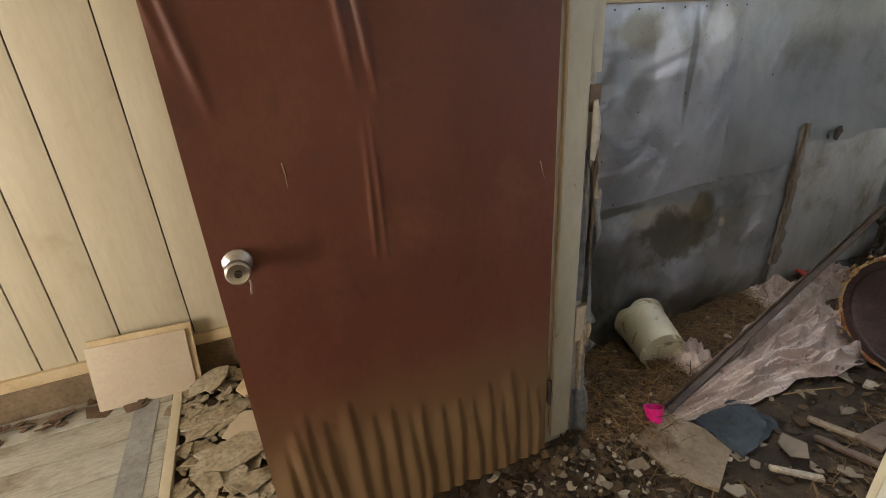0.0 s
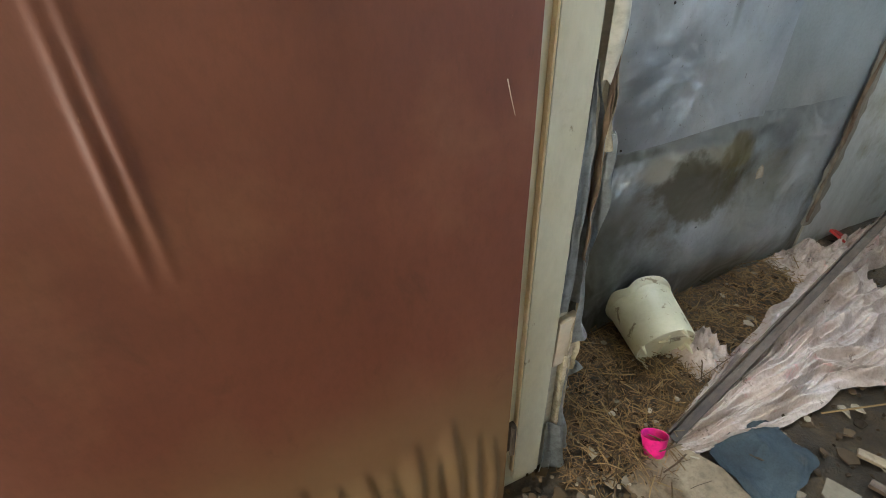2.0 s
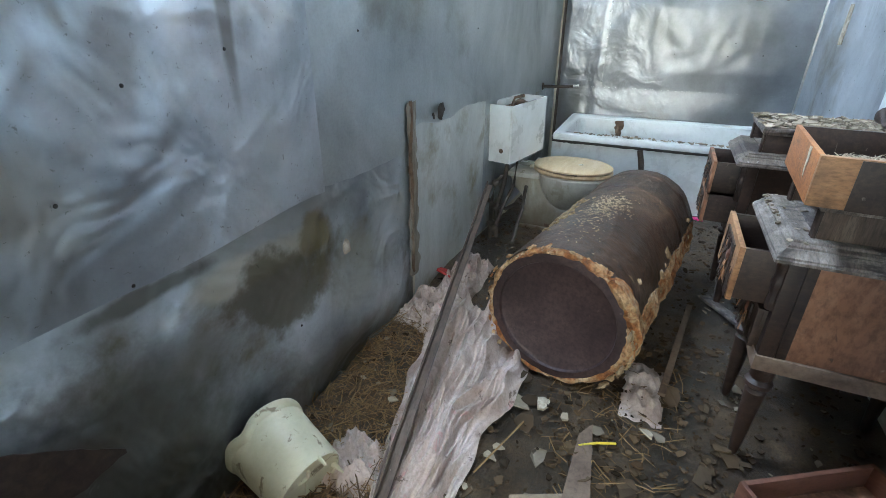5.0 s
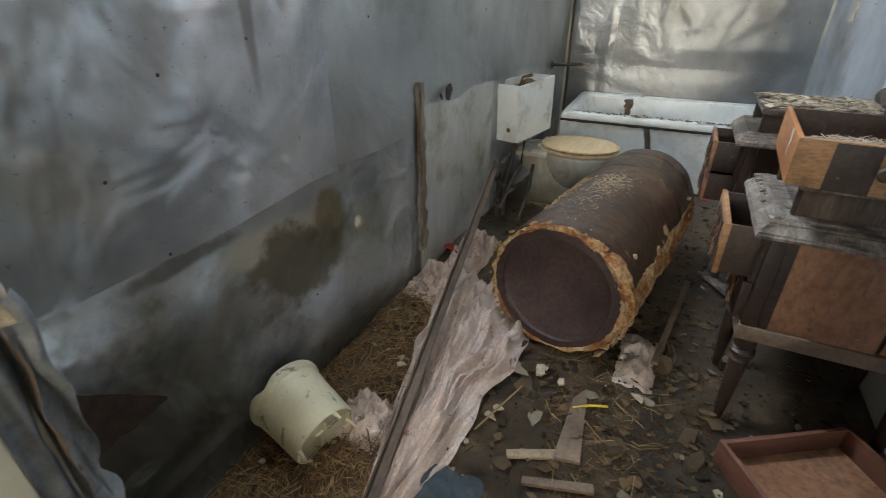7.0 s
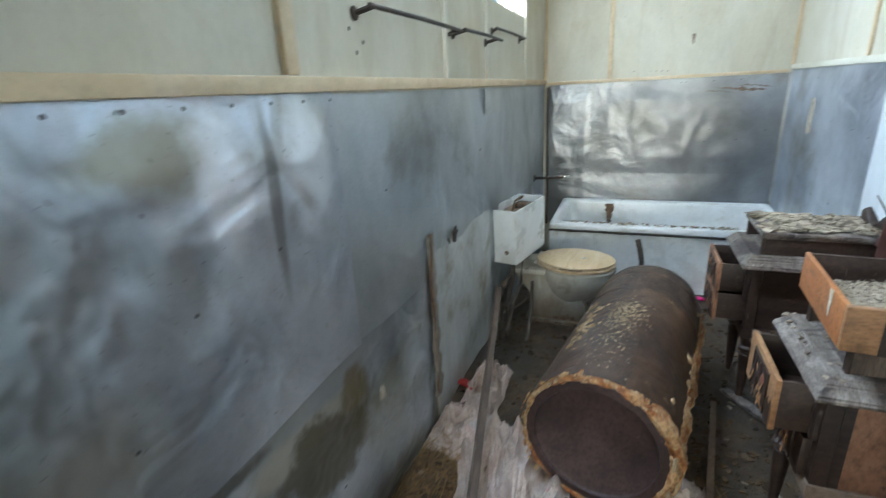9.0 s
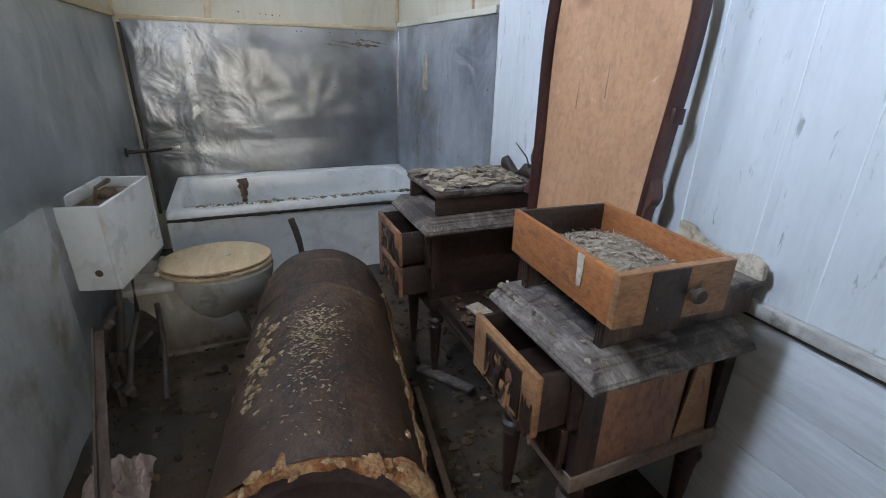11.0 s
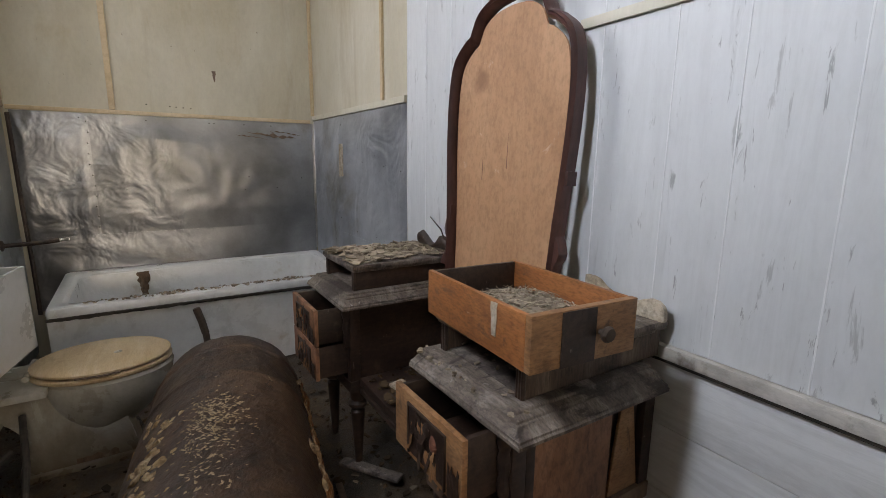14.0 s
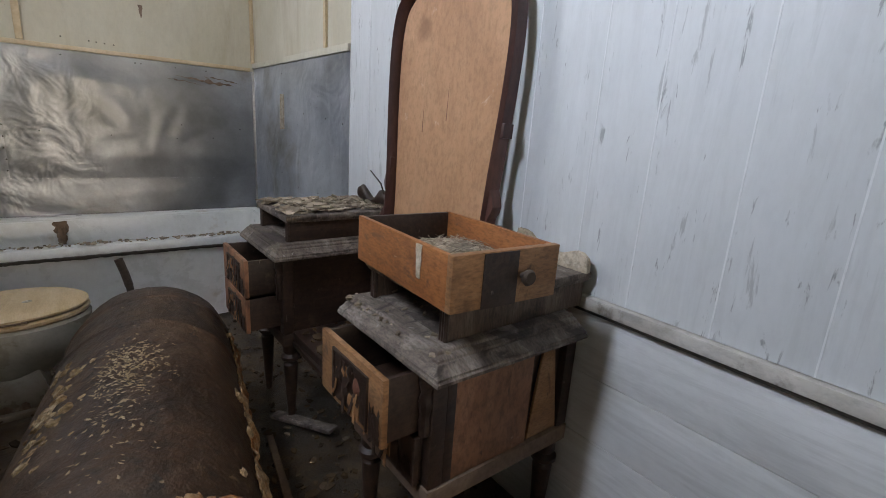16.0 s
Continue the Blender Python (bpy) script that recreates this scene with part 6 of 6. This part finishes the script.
def arch(t, inset=0.0):
    """The frame's outline, from foot to foot, t from 0 to 1; the right half mirrors the left."""
    s = t * 2 if t <= 0.5 else 2 - t * 2
    pts = [(-0.31, 0.0), (-0.31, 0.42), (-0.318, 0.60), (-0.345, 0.90), (-0.345, 1.08), (-0.318, 1.18), (-0.25, 1.235), (-0.215, 1.25), (-0.20, 1.275), (-0.17, 1.315), (-0.10, 1.345), (0.0, 1.355)]
    k = s * (len(pts) - 1)
    i = min(int(k), len(pts) - 2)
    f = k - i
    p = [pts[max(0, i - 1)], pts[i], pts[i + 1], pts[min(len(pts) - 1, i + 2)]]
    out = []
    for c in range(2):
        a, b, c2, e = (q[c] for q in p)
        out.append(0.5 * (2 * b + (c2 - a) * f + (2 * a - 5 * b + 4 * c2 - e) * f * f + (3 * b - a - 3 * c2 + e) * f ** 3))
    x, z = out
    x, z = x * (1 - inset / 0.34), z - inset * (z / 1.355) ** 4
    return (x if t <= 0.5 else -x, z)


def frame_strip(t0, t1, sec, n=120):
    bm = bmesh.new()
    rows = []
    for i in range(n + 1):
        t = t0 + (t1 - t0) * i / n
        rows.append([bm.verts.new((arch(t, ins)[0], y, arch(t, ins)[1])) for ins, y in sec])
    m = len(sec)
    for p, q in zip(rows, rows[1:]):
        for j in range(m):
            bm.faces.new((p[j], p[(j + 1) % m], q[(j + 1) % m], q[j]))
    bm.faces.new(rows[0][::-1])
    bm.faces.new(rows[-1])
    bmesh.ops.recalc_face_normals(bm, faces=bm.faces[:])
    return bm


part("frame_moulding", frame_strip(0.0, 1.0, [(0.0, -0.02), (0.0, 0.018), (0.007, 0.026), (0.012, 0.018), (0.018, 0.024), (0.025, 0.014), (0.028, -0.004), (0.025, -0.02)]), M_FRAME, mirror, smooth=40)
bm = bmesh.new()
ring = [(x + 0.009, z) for x, z in (arch(i / 160, 0.042) for i in range(161))]
f = bm.faces.new([bm.verts.new((x, -0.012, z)) for x, z in ring])
ex = bmesh.ops.extrude_face_region(bm, geom=[f])["geom"]
bmesh.ops.translate(bm, vec=(0, 0.006, 0), verts=[g for g in ex if isinstance(g, bmesh.types.BMVert)])
bmesh.ops.recalc_face_normals(bm, faces=bm.faces[:])
part("backing_board", bm, M_BACKING, mirror, "bare orange-brown backing board")
for x, z0, z1 in ((-0.02, 0.80, 0.97), (0.125, 0.76, 0.90)):
    part("backing_scratch", tube([(x, -0.0075, z0), (x + 0.001, -0.0072, (z0 + z1) / 2), (x, -0.0075, z1)], 0.0028, 6, 0.0008), M_REDDRAWER, mirror)
part("side_cleat", box(-0.350, -0.338, -0.016, 0.02, 0.76, 0.80, 0.001), M_FRAME, mirror)
part("bare_edge", box(0.331, 0.336, -0.012, 0.0, 0.55, 0.95), M_TANWOOD, mirror, "pale raw strip on the edge")
for sx in (-1, 1):
    scroll_line = [(sx * (0.300 + r), z) for r, z in ((0.005, 0.66), (0.016, 0.62), (0.030, 0.595), (0.040, 0.565), (0.034, 0.545), (0.022, 0.530), (0.018, 0.50), (0.030, 0.47), (0.052, 0.44), (0.060, 0.42))]
    edge = scroll_line + [(sx * 0.296, 0.42), (sx * 0.296, 0.66)]
    bracket = slab(edge if sx < 0 else edge[::-1], -0.018, 0.020, 0.003)
    bracket.transform(Matrix.Rotation(radians(90), 4, "X"))
    part("bracket_scroll", bracket, M_FRAME, mirror, "curved bracket at the frame's foot")

# ---------------------------------------------------------------- loose things on the floor
bar_a, bar_b = Vector((1.545, 0.99, 0.045)), Vector((3.56, 1.375, 0.395))
dv = (bar_b - bar_a).normalized()
sd = dv.cross(Vector((0, 0, 1))).normalized()
uv = sd.cross(dv)
bar_m = Matrix(((sd.x, dv.x, uv.x, bar_a.x), (sd.y, dv.y, uv.y, bar_a.y), (sd.z, dv.z, uv.z, bar_a.z), (0, 0, 0, 1)))
BL = (bar_b - bar_a).length
prof = [(-0.016, 0.020), (-0.016, -0.008), (0.016, -0.010), (0.016, -0.004), (-0.010, -0.002), (-0.010, 0.020)]
solid("iron_bar", roughen(loft([[(x, y, z) for x, z in prof[::-1]] for y in [BL * k / 30 for k in range(31)]]), 0.0015, 12), M_BAR, "long rusty angle bar propped across the litter", "bar", m=bar_m)
cup = thing("pink_cup", "small bright pink plastic cup tipped on the litter", "cup", pose(1.476, 0.985, 0.016, -22, 12, 0))
part("cup_wall", lathe([(0.024, 0.0), (0.028, 0.004), (0.036, 0.058), (0.0375, 0.062), (0.035, 0.062), (0.0335, 0.058), (0.026, 0.007), (0.0, 0.006)], 30), M_PINK, cup)

pail_dir = Vector((-0.22, -0.93, -0.24)).normalized()
pot_m = Matrix.Translation((1.765, 1.32, 0.138)) @ pail_dir.to_track_quat("-Z", "Y").to_matrix().to_4x4()
pot = thing("plastic_pail", "yellowed white plastic pail lying on its side, base broken", "pail", pot_m)
shell = lathe([(0.098, -0.105), (0.101, -0.098), (0.108, 0.02), (0.112, 0.075), (0.118, 0.082), (0.120, 0.095), (0.119, 0.104), (0.115, 0.106)], 56)
for v in shell.verts:
    a = math.atan2(v.co.y, v.co.x)
    if v.co.z > 0.07:
        v.co.z -= 0.016 * math.exp(-((a - 0.9) / 0.22) ** 2)
    v.co.x, v.co.y = v.co.x * (1 + 0.02 * math.cos(2 * a)), v.co.y * (1 - 0.02 * math.cos(2 * a))
bmesh.ops.delete(shell, geom=[f for f in shell.faces if len(f.verts) > 4], context="FACES_ONLY")
bmesh.ops.solidify(shell, geom=shell.faces[:], thickness=0.003)
part("pail_shell", shell, M_BUCKET, pot)
part("pail_base", lathe([(0.0, -0.086), (0.045, -0.087), (0.088, -0.092), (0.0975, -0.098), (0.0985, -0.092)], 40), M_BUCKET, pot, "recessed dull white base")
part("base_rib", join(box(-0.004, 0.004, -0.06, 0.05, -0.098, -0.088, 0.001), box(-0.05, 0.03, 0.018, 0.024, -0.100, -0.088, 0.001)), M_BUCKET, pot)
for a in (15, 105, 195, 300):
    ca, sa = math.cos(radians(a)), math.sin(radians(a))
    part("broken_prong", tube([(0.094 * ca, 0.094 * sa, -0.092), (0.097 * ca, 0.097 * sa, -0.115), (0.098 * ca, 0.098 * sa, -0.132)], 0.009, 8, 0.003), M_BUCKET, pot)


def cloth(name, fn, nu, nv, mat, label, category="cloth", thick=0.003):
    return solid(name, grid(fn, nu, nv, thick), mat, label, category, smooth=80)


def ridge_fold(x, y, s):
    """Sharp crests between soft hollows, 0 to 1."""
    return (1 - min(1.0, 2.2 * abs(n3(x, y, s)))) ** 1.5


def rag_main(u, v):
    x = 1.53 + u * 1.28 + 0.06 * n3(u * 3, v * 2, 1)
    wide = 0.05 + 0.40 * min(1.0, u * 1.25) ** 0.8
    y = 0.985 + u * 0.15 + (v - 0.60) * wide * (1 + 0.12 * n3(u * 9, 4.0)) + 0.02 * n3(u * 5, v * 4, 6)
    k = (v - 0.5) / (0.35 + u) * 5
    h = 0.045 * ridge_fold(u * 1.1, v * 4.5 + 0.6 * u, 2.0) + 0.034 * ridge_fold(u * 2.2, k * 1.3, 3.0) + 0.024 * ridge_fold(u * 5 + 3, k * 2.2, 8.0) + 0.012 * ridge_fold(u * 11, v * 12, 5.0) + 0.030 * u * ridge_fold(u * 6, v * 3, 11.0)
    z = floor_z(x, y) + 0.004 + h * min(1, 0.25 + u * 2) * min(1.0, 0.3 + 6 * min(v, 1 - v))
    return (x, y, z)


cloth("dirty_rag", rag_main, 260, 130, M_RAG, "stained pinkish-white cloth crumpled on the floor")


def crumple(cx, cy, rx, ry, h, seed):
    def fn(u, v):
        x, y = cx + (u - 0.5) * 2 * rx * (1 + 0.2 * n3(v * 4, seed)), cy + (v - 0.5) * 2 * ry * (1 + 0.2 * n3(u * 4, seed, 2))
        e = max(0.0, 1 - (2 * u - 1) ** 4) * max(0.0, 1 - (2 * v - 1) ** 4)
        z = floor_z(x, y) + 0.004 + h * e * (0.15 + 0.7 * ridge_fold(u * 3 + seed, v * 3, 1.0) + 0.35 * ridge_fold(u * 7, v * 7, seed) + 0.15 * ridge_fold(u * 15, v * 15, seed + 2))
        return (x, y, z)
    return fn


cloth("crumpled_rag", crumple(2.72, 1.33, 0.17, 0.11, 0.085, 2.0), 90, 70, M_RAG, "crumpled dirty white cloth against the wall")
cloth("crumpled_rag", crumple(3.08, 1.31, 0.18, 0.09, 0.085, 5.0), 90, 70, M_RAG, "crumpled dirty white cloth against the wall")
cloth("crumpled_rag", crumple(1.90, 1.20, 0.10, 0.09, 0.07, 8.0), 40, 40, M_RAG, "pinkish crumpled cloth beside the pail")
cloth("crumpled_rag", crumple(2.62, 0.43, 0.16, 0.07, 0.03, 4.0), 40, 24, M_RAG, "flat dirty white cloth by the tank")
solid("red_scrap", roughen(shard(0.045, 0.012, 5), 0.012, 14), M_RED, "faded red plastic scrap against the wall", "scrap", m=pose(3.02, 1.405, 0.075, 20, 10, 30))
cloth("dark_blue_cloth", lambda u, v: ((x := 1.61 + 0.25 * u + 0.014 * n3(v * 4, 1)), (y := 0.74 + 0.20 * v + 0.05 * (u - 0.5) + 0.014 * n3(u * 4, 5)), floor_z(x, y) + 0.016 + 0.014 * ridge_fold(u * 1.7, v * 1.7, 7.0) * min(1.0, 8 * min(u, 1 - u, v, 1 - v)) + 0.004 * ridge_fold(u * 5, v * 5, 2.0)), 70, 60, M_BLUE, "folded dark blue cloth lying in dirt")
board = solid("fiberboard_piece", roughen(slab([(1.335, 0.955), (1.545, 0.995), (1.605, 0.87), (1.60, 0.76), (1.42, 0.665), (1.345, 0.78)], 0.018, 0.032), 0.006, 11), M_BOARD, "stained beige fibreboard piece on the floor", "board")
solid("brown_plank_piece", roughen(slab([(2.36, 0.57), (2.30, 0.605), (2.03, 0.61), (2.045, 0.53)], 0.022, 0.034), 0.003, 12), M_BROWNWOOD, "broken tapered brown plank on the floor", "plank")
solid("pale_lath", roughen(box(-0.10, 0.10, -0.014, 0.014, 0.0, 0.014, 0.003), 0.005, 14), M_BROWNWOOD, "broken dirty brown lath on the floor", "lath", m=pose(1.945, 0.575, 0.025, 0, -4, -75))
solid("pale_lath", roughen(box(-0.08, 0.08, -0.012, 0.012, 0.0, 0.012, 0.003), 0.005, 14), M_PALESTICK, "broken pale lath on the floor", "lath", group="pale laths", m=pose(1.70, 0.60, 0.025, 0, 3, -40))
solid("pale_lath", roughen(box(-0.09, 0.09, -0.016, 0.016, 0.0, 0.012, 0.003), 0.006, 14), M_BOARD, "broken stained lath on the floor", "lath", group="stained laths", m=pose(2.02, 0.66, 0.022, 0, 3, -62))
solid("yellow_stick", tube([(-0.06, 0, 0), (0.0, 0.004, 0.003), (0.06, 0, 0)], 0.004, 8), M_YELLOW, "thin yellow plastic stick in the litter", "stick", m=pose(2.28, 0.545, 0.032, 0, 0, -62))
solid("thin_cane", tube([(0, 0, 0), (0.14, -0.005, 0.012), (0.26, 0.0, 0.004)], 0.003, 8), M_STRAW, "thin dry cane lying on the floor", "cane", m=pose(2.02, 0.86, 0.035, 0, 0, -18))
solid("floor_batten", roughen(box(-0.35, 0.35, -0.012, 0.012, 0.0, 0.014, 0.002), 0.003, 9), M_BROWNWOOD, "thin wooden batten on the floor by the dresser", "batten", m=pose(2.95, 0.32, 0.026, 0, 0, -8))
solid("pink_scrap", roughen(shard(0.035, 0.010, 6), 0.008, 16), M_PINK, "small bright pink plastic scrap by the bathtub", "scrap", m=pose(4.50, 0.21, 0.035, 8, 4, 40))
solid("white_chip", roughen(shard(0.028, 0.012, 8), 0.006, 20), M_PALESTICK, "white chip of plaster on the floor", "chip", m=pose(2.39, 0.745, 0.022))
solid("shelf_slat", roughen(box(-0.17, 0.17, -0.03, 0.03, 0, 0.012, 0.002), 0.006, 11), M_PALESTICK, "pale dusty slat on the low dresser shelf", "slat", m=pose(3.06, 0.03, 0.418, 0, 0, 12))
solid("broken_board", roughen(box(-0.14, 0.14, -0.022, 0.022, 0, 0.014, 0.003), 0.007, 11), M_DUSTY, "dirty broken board under the dresser", "board", m=pose(3.30, 0.14, 0.035, 0, 4, 30))
scatter("under_dresser_rubble", 45, (2.75, 4.3, -0.24, 0.36), (0.004, 0.018), M_EARTH, "crumbled rubble on the floor under the dresser", 91, None, 0.5, 0.02)
scatter("low_shelf_litter", 170, (2.80, 3.33, -0.25, 0.14), (0.004, 0.024), M_EARTH, "plaster crumbs on the low shelf", 92, lambda x, y: 0.413, 0.5, 0.006)
fdr = thing("discarded_drawer", "empty reddish-brown drawer box lying on the floor", "drawer", pose(2.245, 0.175, 0.02, 0, 0, 213))
FL, FW, FH = 0.46, 0.42, 0.085
part("side_board", box(0, FL, 0, 0.013, 0, FH, 0.002), M_REDDRAWER, fdr)
part("side_board", box(0, FL, FW - 0.013, FW, 0, FH, 0.002), M_REDDRAWER, fdr)
part("end_board", box(0, 0.014, 0.013, FW - 0.013, 0, FH, 0.002), M_REDDRAWER, fdr)
part("end_board", box(FL - 0.014, FL, 0.013, FW - 0.013, 0, FH, 0.002), M_REDDRAWER, fdr)
part("drawer_bottom", box(0.014, FL - 0.014, 0.013, FW - 0.013, 0.004, 0.01), M_SIDE, fdr)
paper = solid("crumpled_packet", roughen(grid(lambda u, v: (0.16 * u, 0.09 * v, 0.03 * abs(n3(u * 5, v * 5)) + 0.02 * v), 14, 10, 0.001), 0.008, 12), M_TORN, "crumpled blue and white packet by the wall", "packet", m=pose(1.27, 1.22, 0.03, 12, 10, 24))
part("blue_stripe", grid(lambda u, v: (0.02 + 0.12 * u, 0.055 + 0.03 * v, 0.03 * abs(n3(u * 5, v * 5)) + 0.034 + 0.006 * v), 10, 3, 0.001), M_BLUE, paper)

# towel rails on the upper north wall
def rail(name, x0, x1, z, posts, label, out=0.06):
    r = thing(name, label, "towel rail", Matrix.Translation((x0, NY, z)))
    part("rod", tube([(0, -out, 0), ((x1 - x0) / 2, -out - 0.002, 0.003), (x1 - x0, -out, 0.0)], 0.0075, 8), M_PIPE, r)
    for p in posts:
        part("post", tube([(p, 0.002, -0.012), (p, -out * 0.6, -0.005), (p, -out, 0.0)], 0.008, 8), M_PIPE, r)
        part("post_plate", lathe([(0.020, 0.0), (0.018, 0.005), (0.008, 0.008)], 12, pose(p, 0.002, -0.012, 90, 0, 0)), M_IRON, r)
    return r


rail("towel_rail", 2.34, 3.08, 1.712, (0.02, 0.72), "rusty iron towel rail on the cream wall")
rail("towel_rail", 3.12, 3.72, 1.722, (0.02, 0.5), "rusty iron towel rail on the cream wall")
rail("towel_rail", 3.72, 4.42, 1.785, (0.02, 0.66), "thin rusty rail below the window", 0.03)
rail("towel_rail", 2.5, 3.02, 1.85, (0.03, 0.49), "rusty iron towel rail on the cream wall", 0.05)
for x, z in ((2.33, 1.66), (2.40, 1.63), (2.36, 1.60)):
    part("screw_hole", lathe([(0.0, 0.002), (0.005, 0.001), (0.006, 0)], 10, pose(x, NY + 0.004, z, 90, 0, 0)), M_DARK, wall_north)

# ---------------------------------------------------------------- litter over the bathroom floor, last
clear = lambda x, y: x > 1.2
rag_top = lambda x: 0.985 + (x - 1.53) * 0.117 + 0.4 * (0.05 + 0.40 * min(1.0, max(0.0, x - 1.53) * 0.98) ** 0.8) - 0.02
off_rag = lambda x, y: x < 1.53 or y > rag_top(x) or y < rag_top(x) - 0.5
by_wall = lambda x, y: y > 0.95 + 0.25 * n3(x * 3, 1) and x > 1.2 and off_rag(x, y) and x < 2.6
scatter("leaf_litter", 1900, (1.0, 4.5, -0.28, 1.42), (0.004, 0.018), M_FLAKE_DARK, "dark rotten scraps over the floor", 81, None, 0.5, 0.012)
scatter("earth_clods", 90, (1.3, 3.2, 0.05, 0.95), (0.010, 0.034), M_EARTH, "flat brown clods trodden into the floor", 96, None, 0.4, 0.010, off_rag)
scatter("dark_scraps", 90, (1.7, 3.0, 0.10, 0.95), (0.012, 0.045), M_FLAKE_DARK, "large dark sodden scraps on the floor", 82, None, 0.35, 0.016)
scatter("floor_crumbs", 1500, (1.2, 3.0, 0.1, 1.0), (0.003, 0.014), M_EARTH, "small grey-brown crumbs over the floor", 95, None, 0.5, 0.010, off_rag)
scatter("plaster_chips", 130, (1.0, 3.4, -0.25, 1.1), (0.004, 0.022), M_FLAKE, "pale plaster chips over the floor", 83, None, 0.4, 0.016)
scatter("pale_scraps", 34, (1.25, 2.6, 0.3, 1.0), (0.02, 0.05), M_FLAKE, "pale torn board scraps on the floor", 84, None, 0.4, 0.02)
straws("nest_bed", 9000, (1.15, 2.7, 0.9, 1.43), (0.015, 0.055), M_NEST, "matted brown nest fibre along the wall", 85, None, 0.026, by_wall, 0.0010)
straws("straw_bed", 900, (1.15, 2.7, 0.9, 1.43), (0.03, 0.13), M_STRAW, "dry tan straws on the matted nest", 89, None, 0.034, by_wall, 0.0015)
scatter("nest_bits", 70, (1.2, 2.6, 0.95, 1.42), (0.004, 0.016), M_FLAKE, "pale bits lying on the straw", 90, lambda x, y: floor_z(x, y) + 0.018, 0.5, 0.012, by_wall)
straws("loose_straw", 1100, (1.2, 2.8, 0.3, 1.2), (0.02, 0.10), M_STRAW, "stray straws over the dirt", 86, None, 0.008, off_rag)
scatter("doorway_rubble", 240, (0.3, 1.2, 0.75, 1.08), (0.005, 0.022), M_EARTH, "crumbled plaster on the doorway floor", 87, None, 0.4, 0.02)
scatter("doorway_chips", 150, (0.75, 1.35, 0.72, 1.06), (0.004, 0.020), M_FLAKE, "pale plaster chips fallen by the door jamb", 97, None, 0.4, 0.02)
scatter("doorway_dirt", 200, (0.0, 1.25, 0.5, 1.08), (0.008, 0.03), M_FLAKE_DARK, "dark crumbs on the doorway floor", 88, None, 0.4, 0.015)
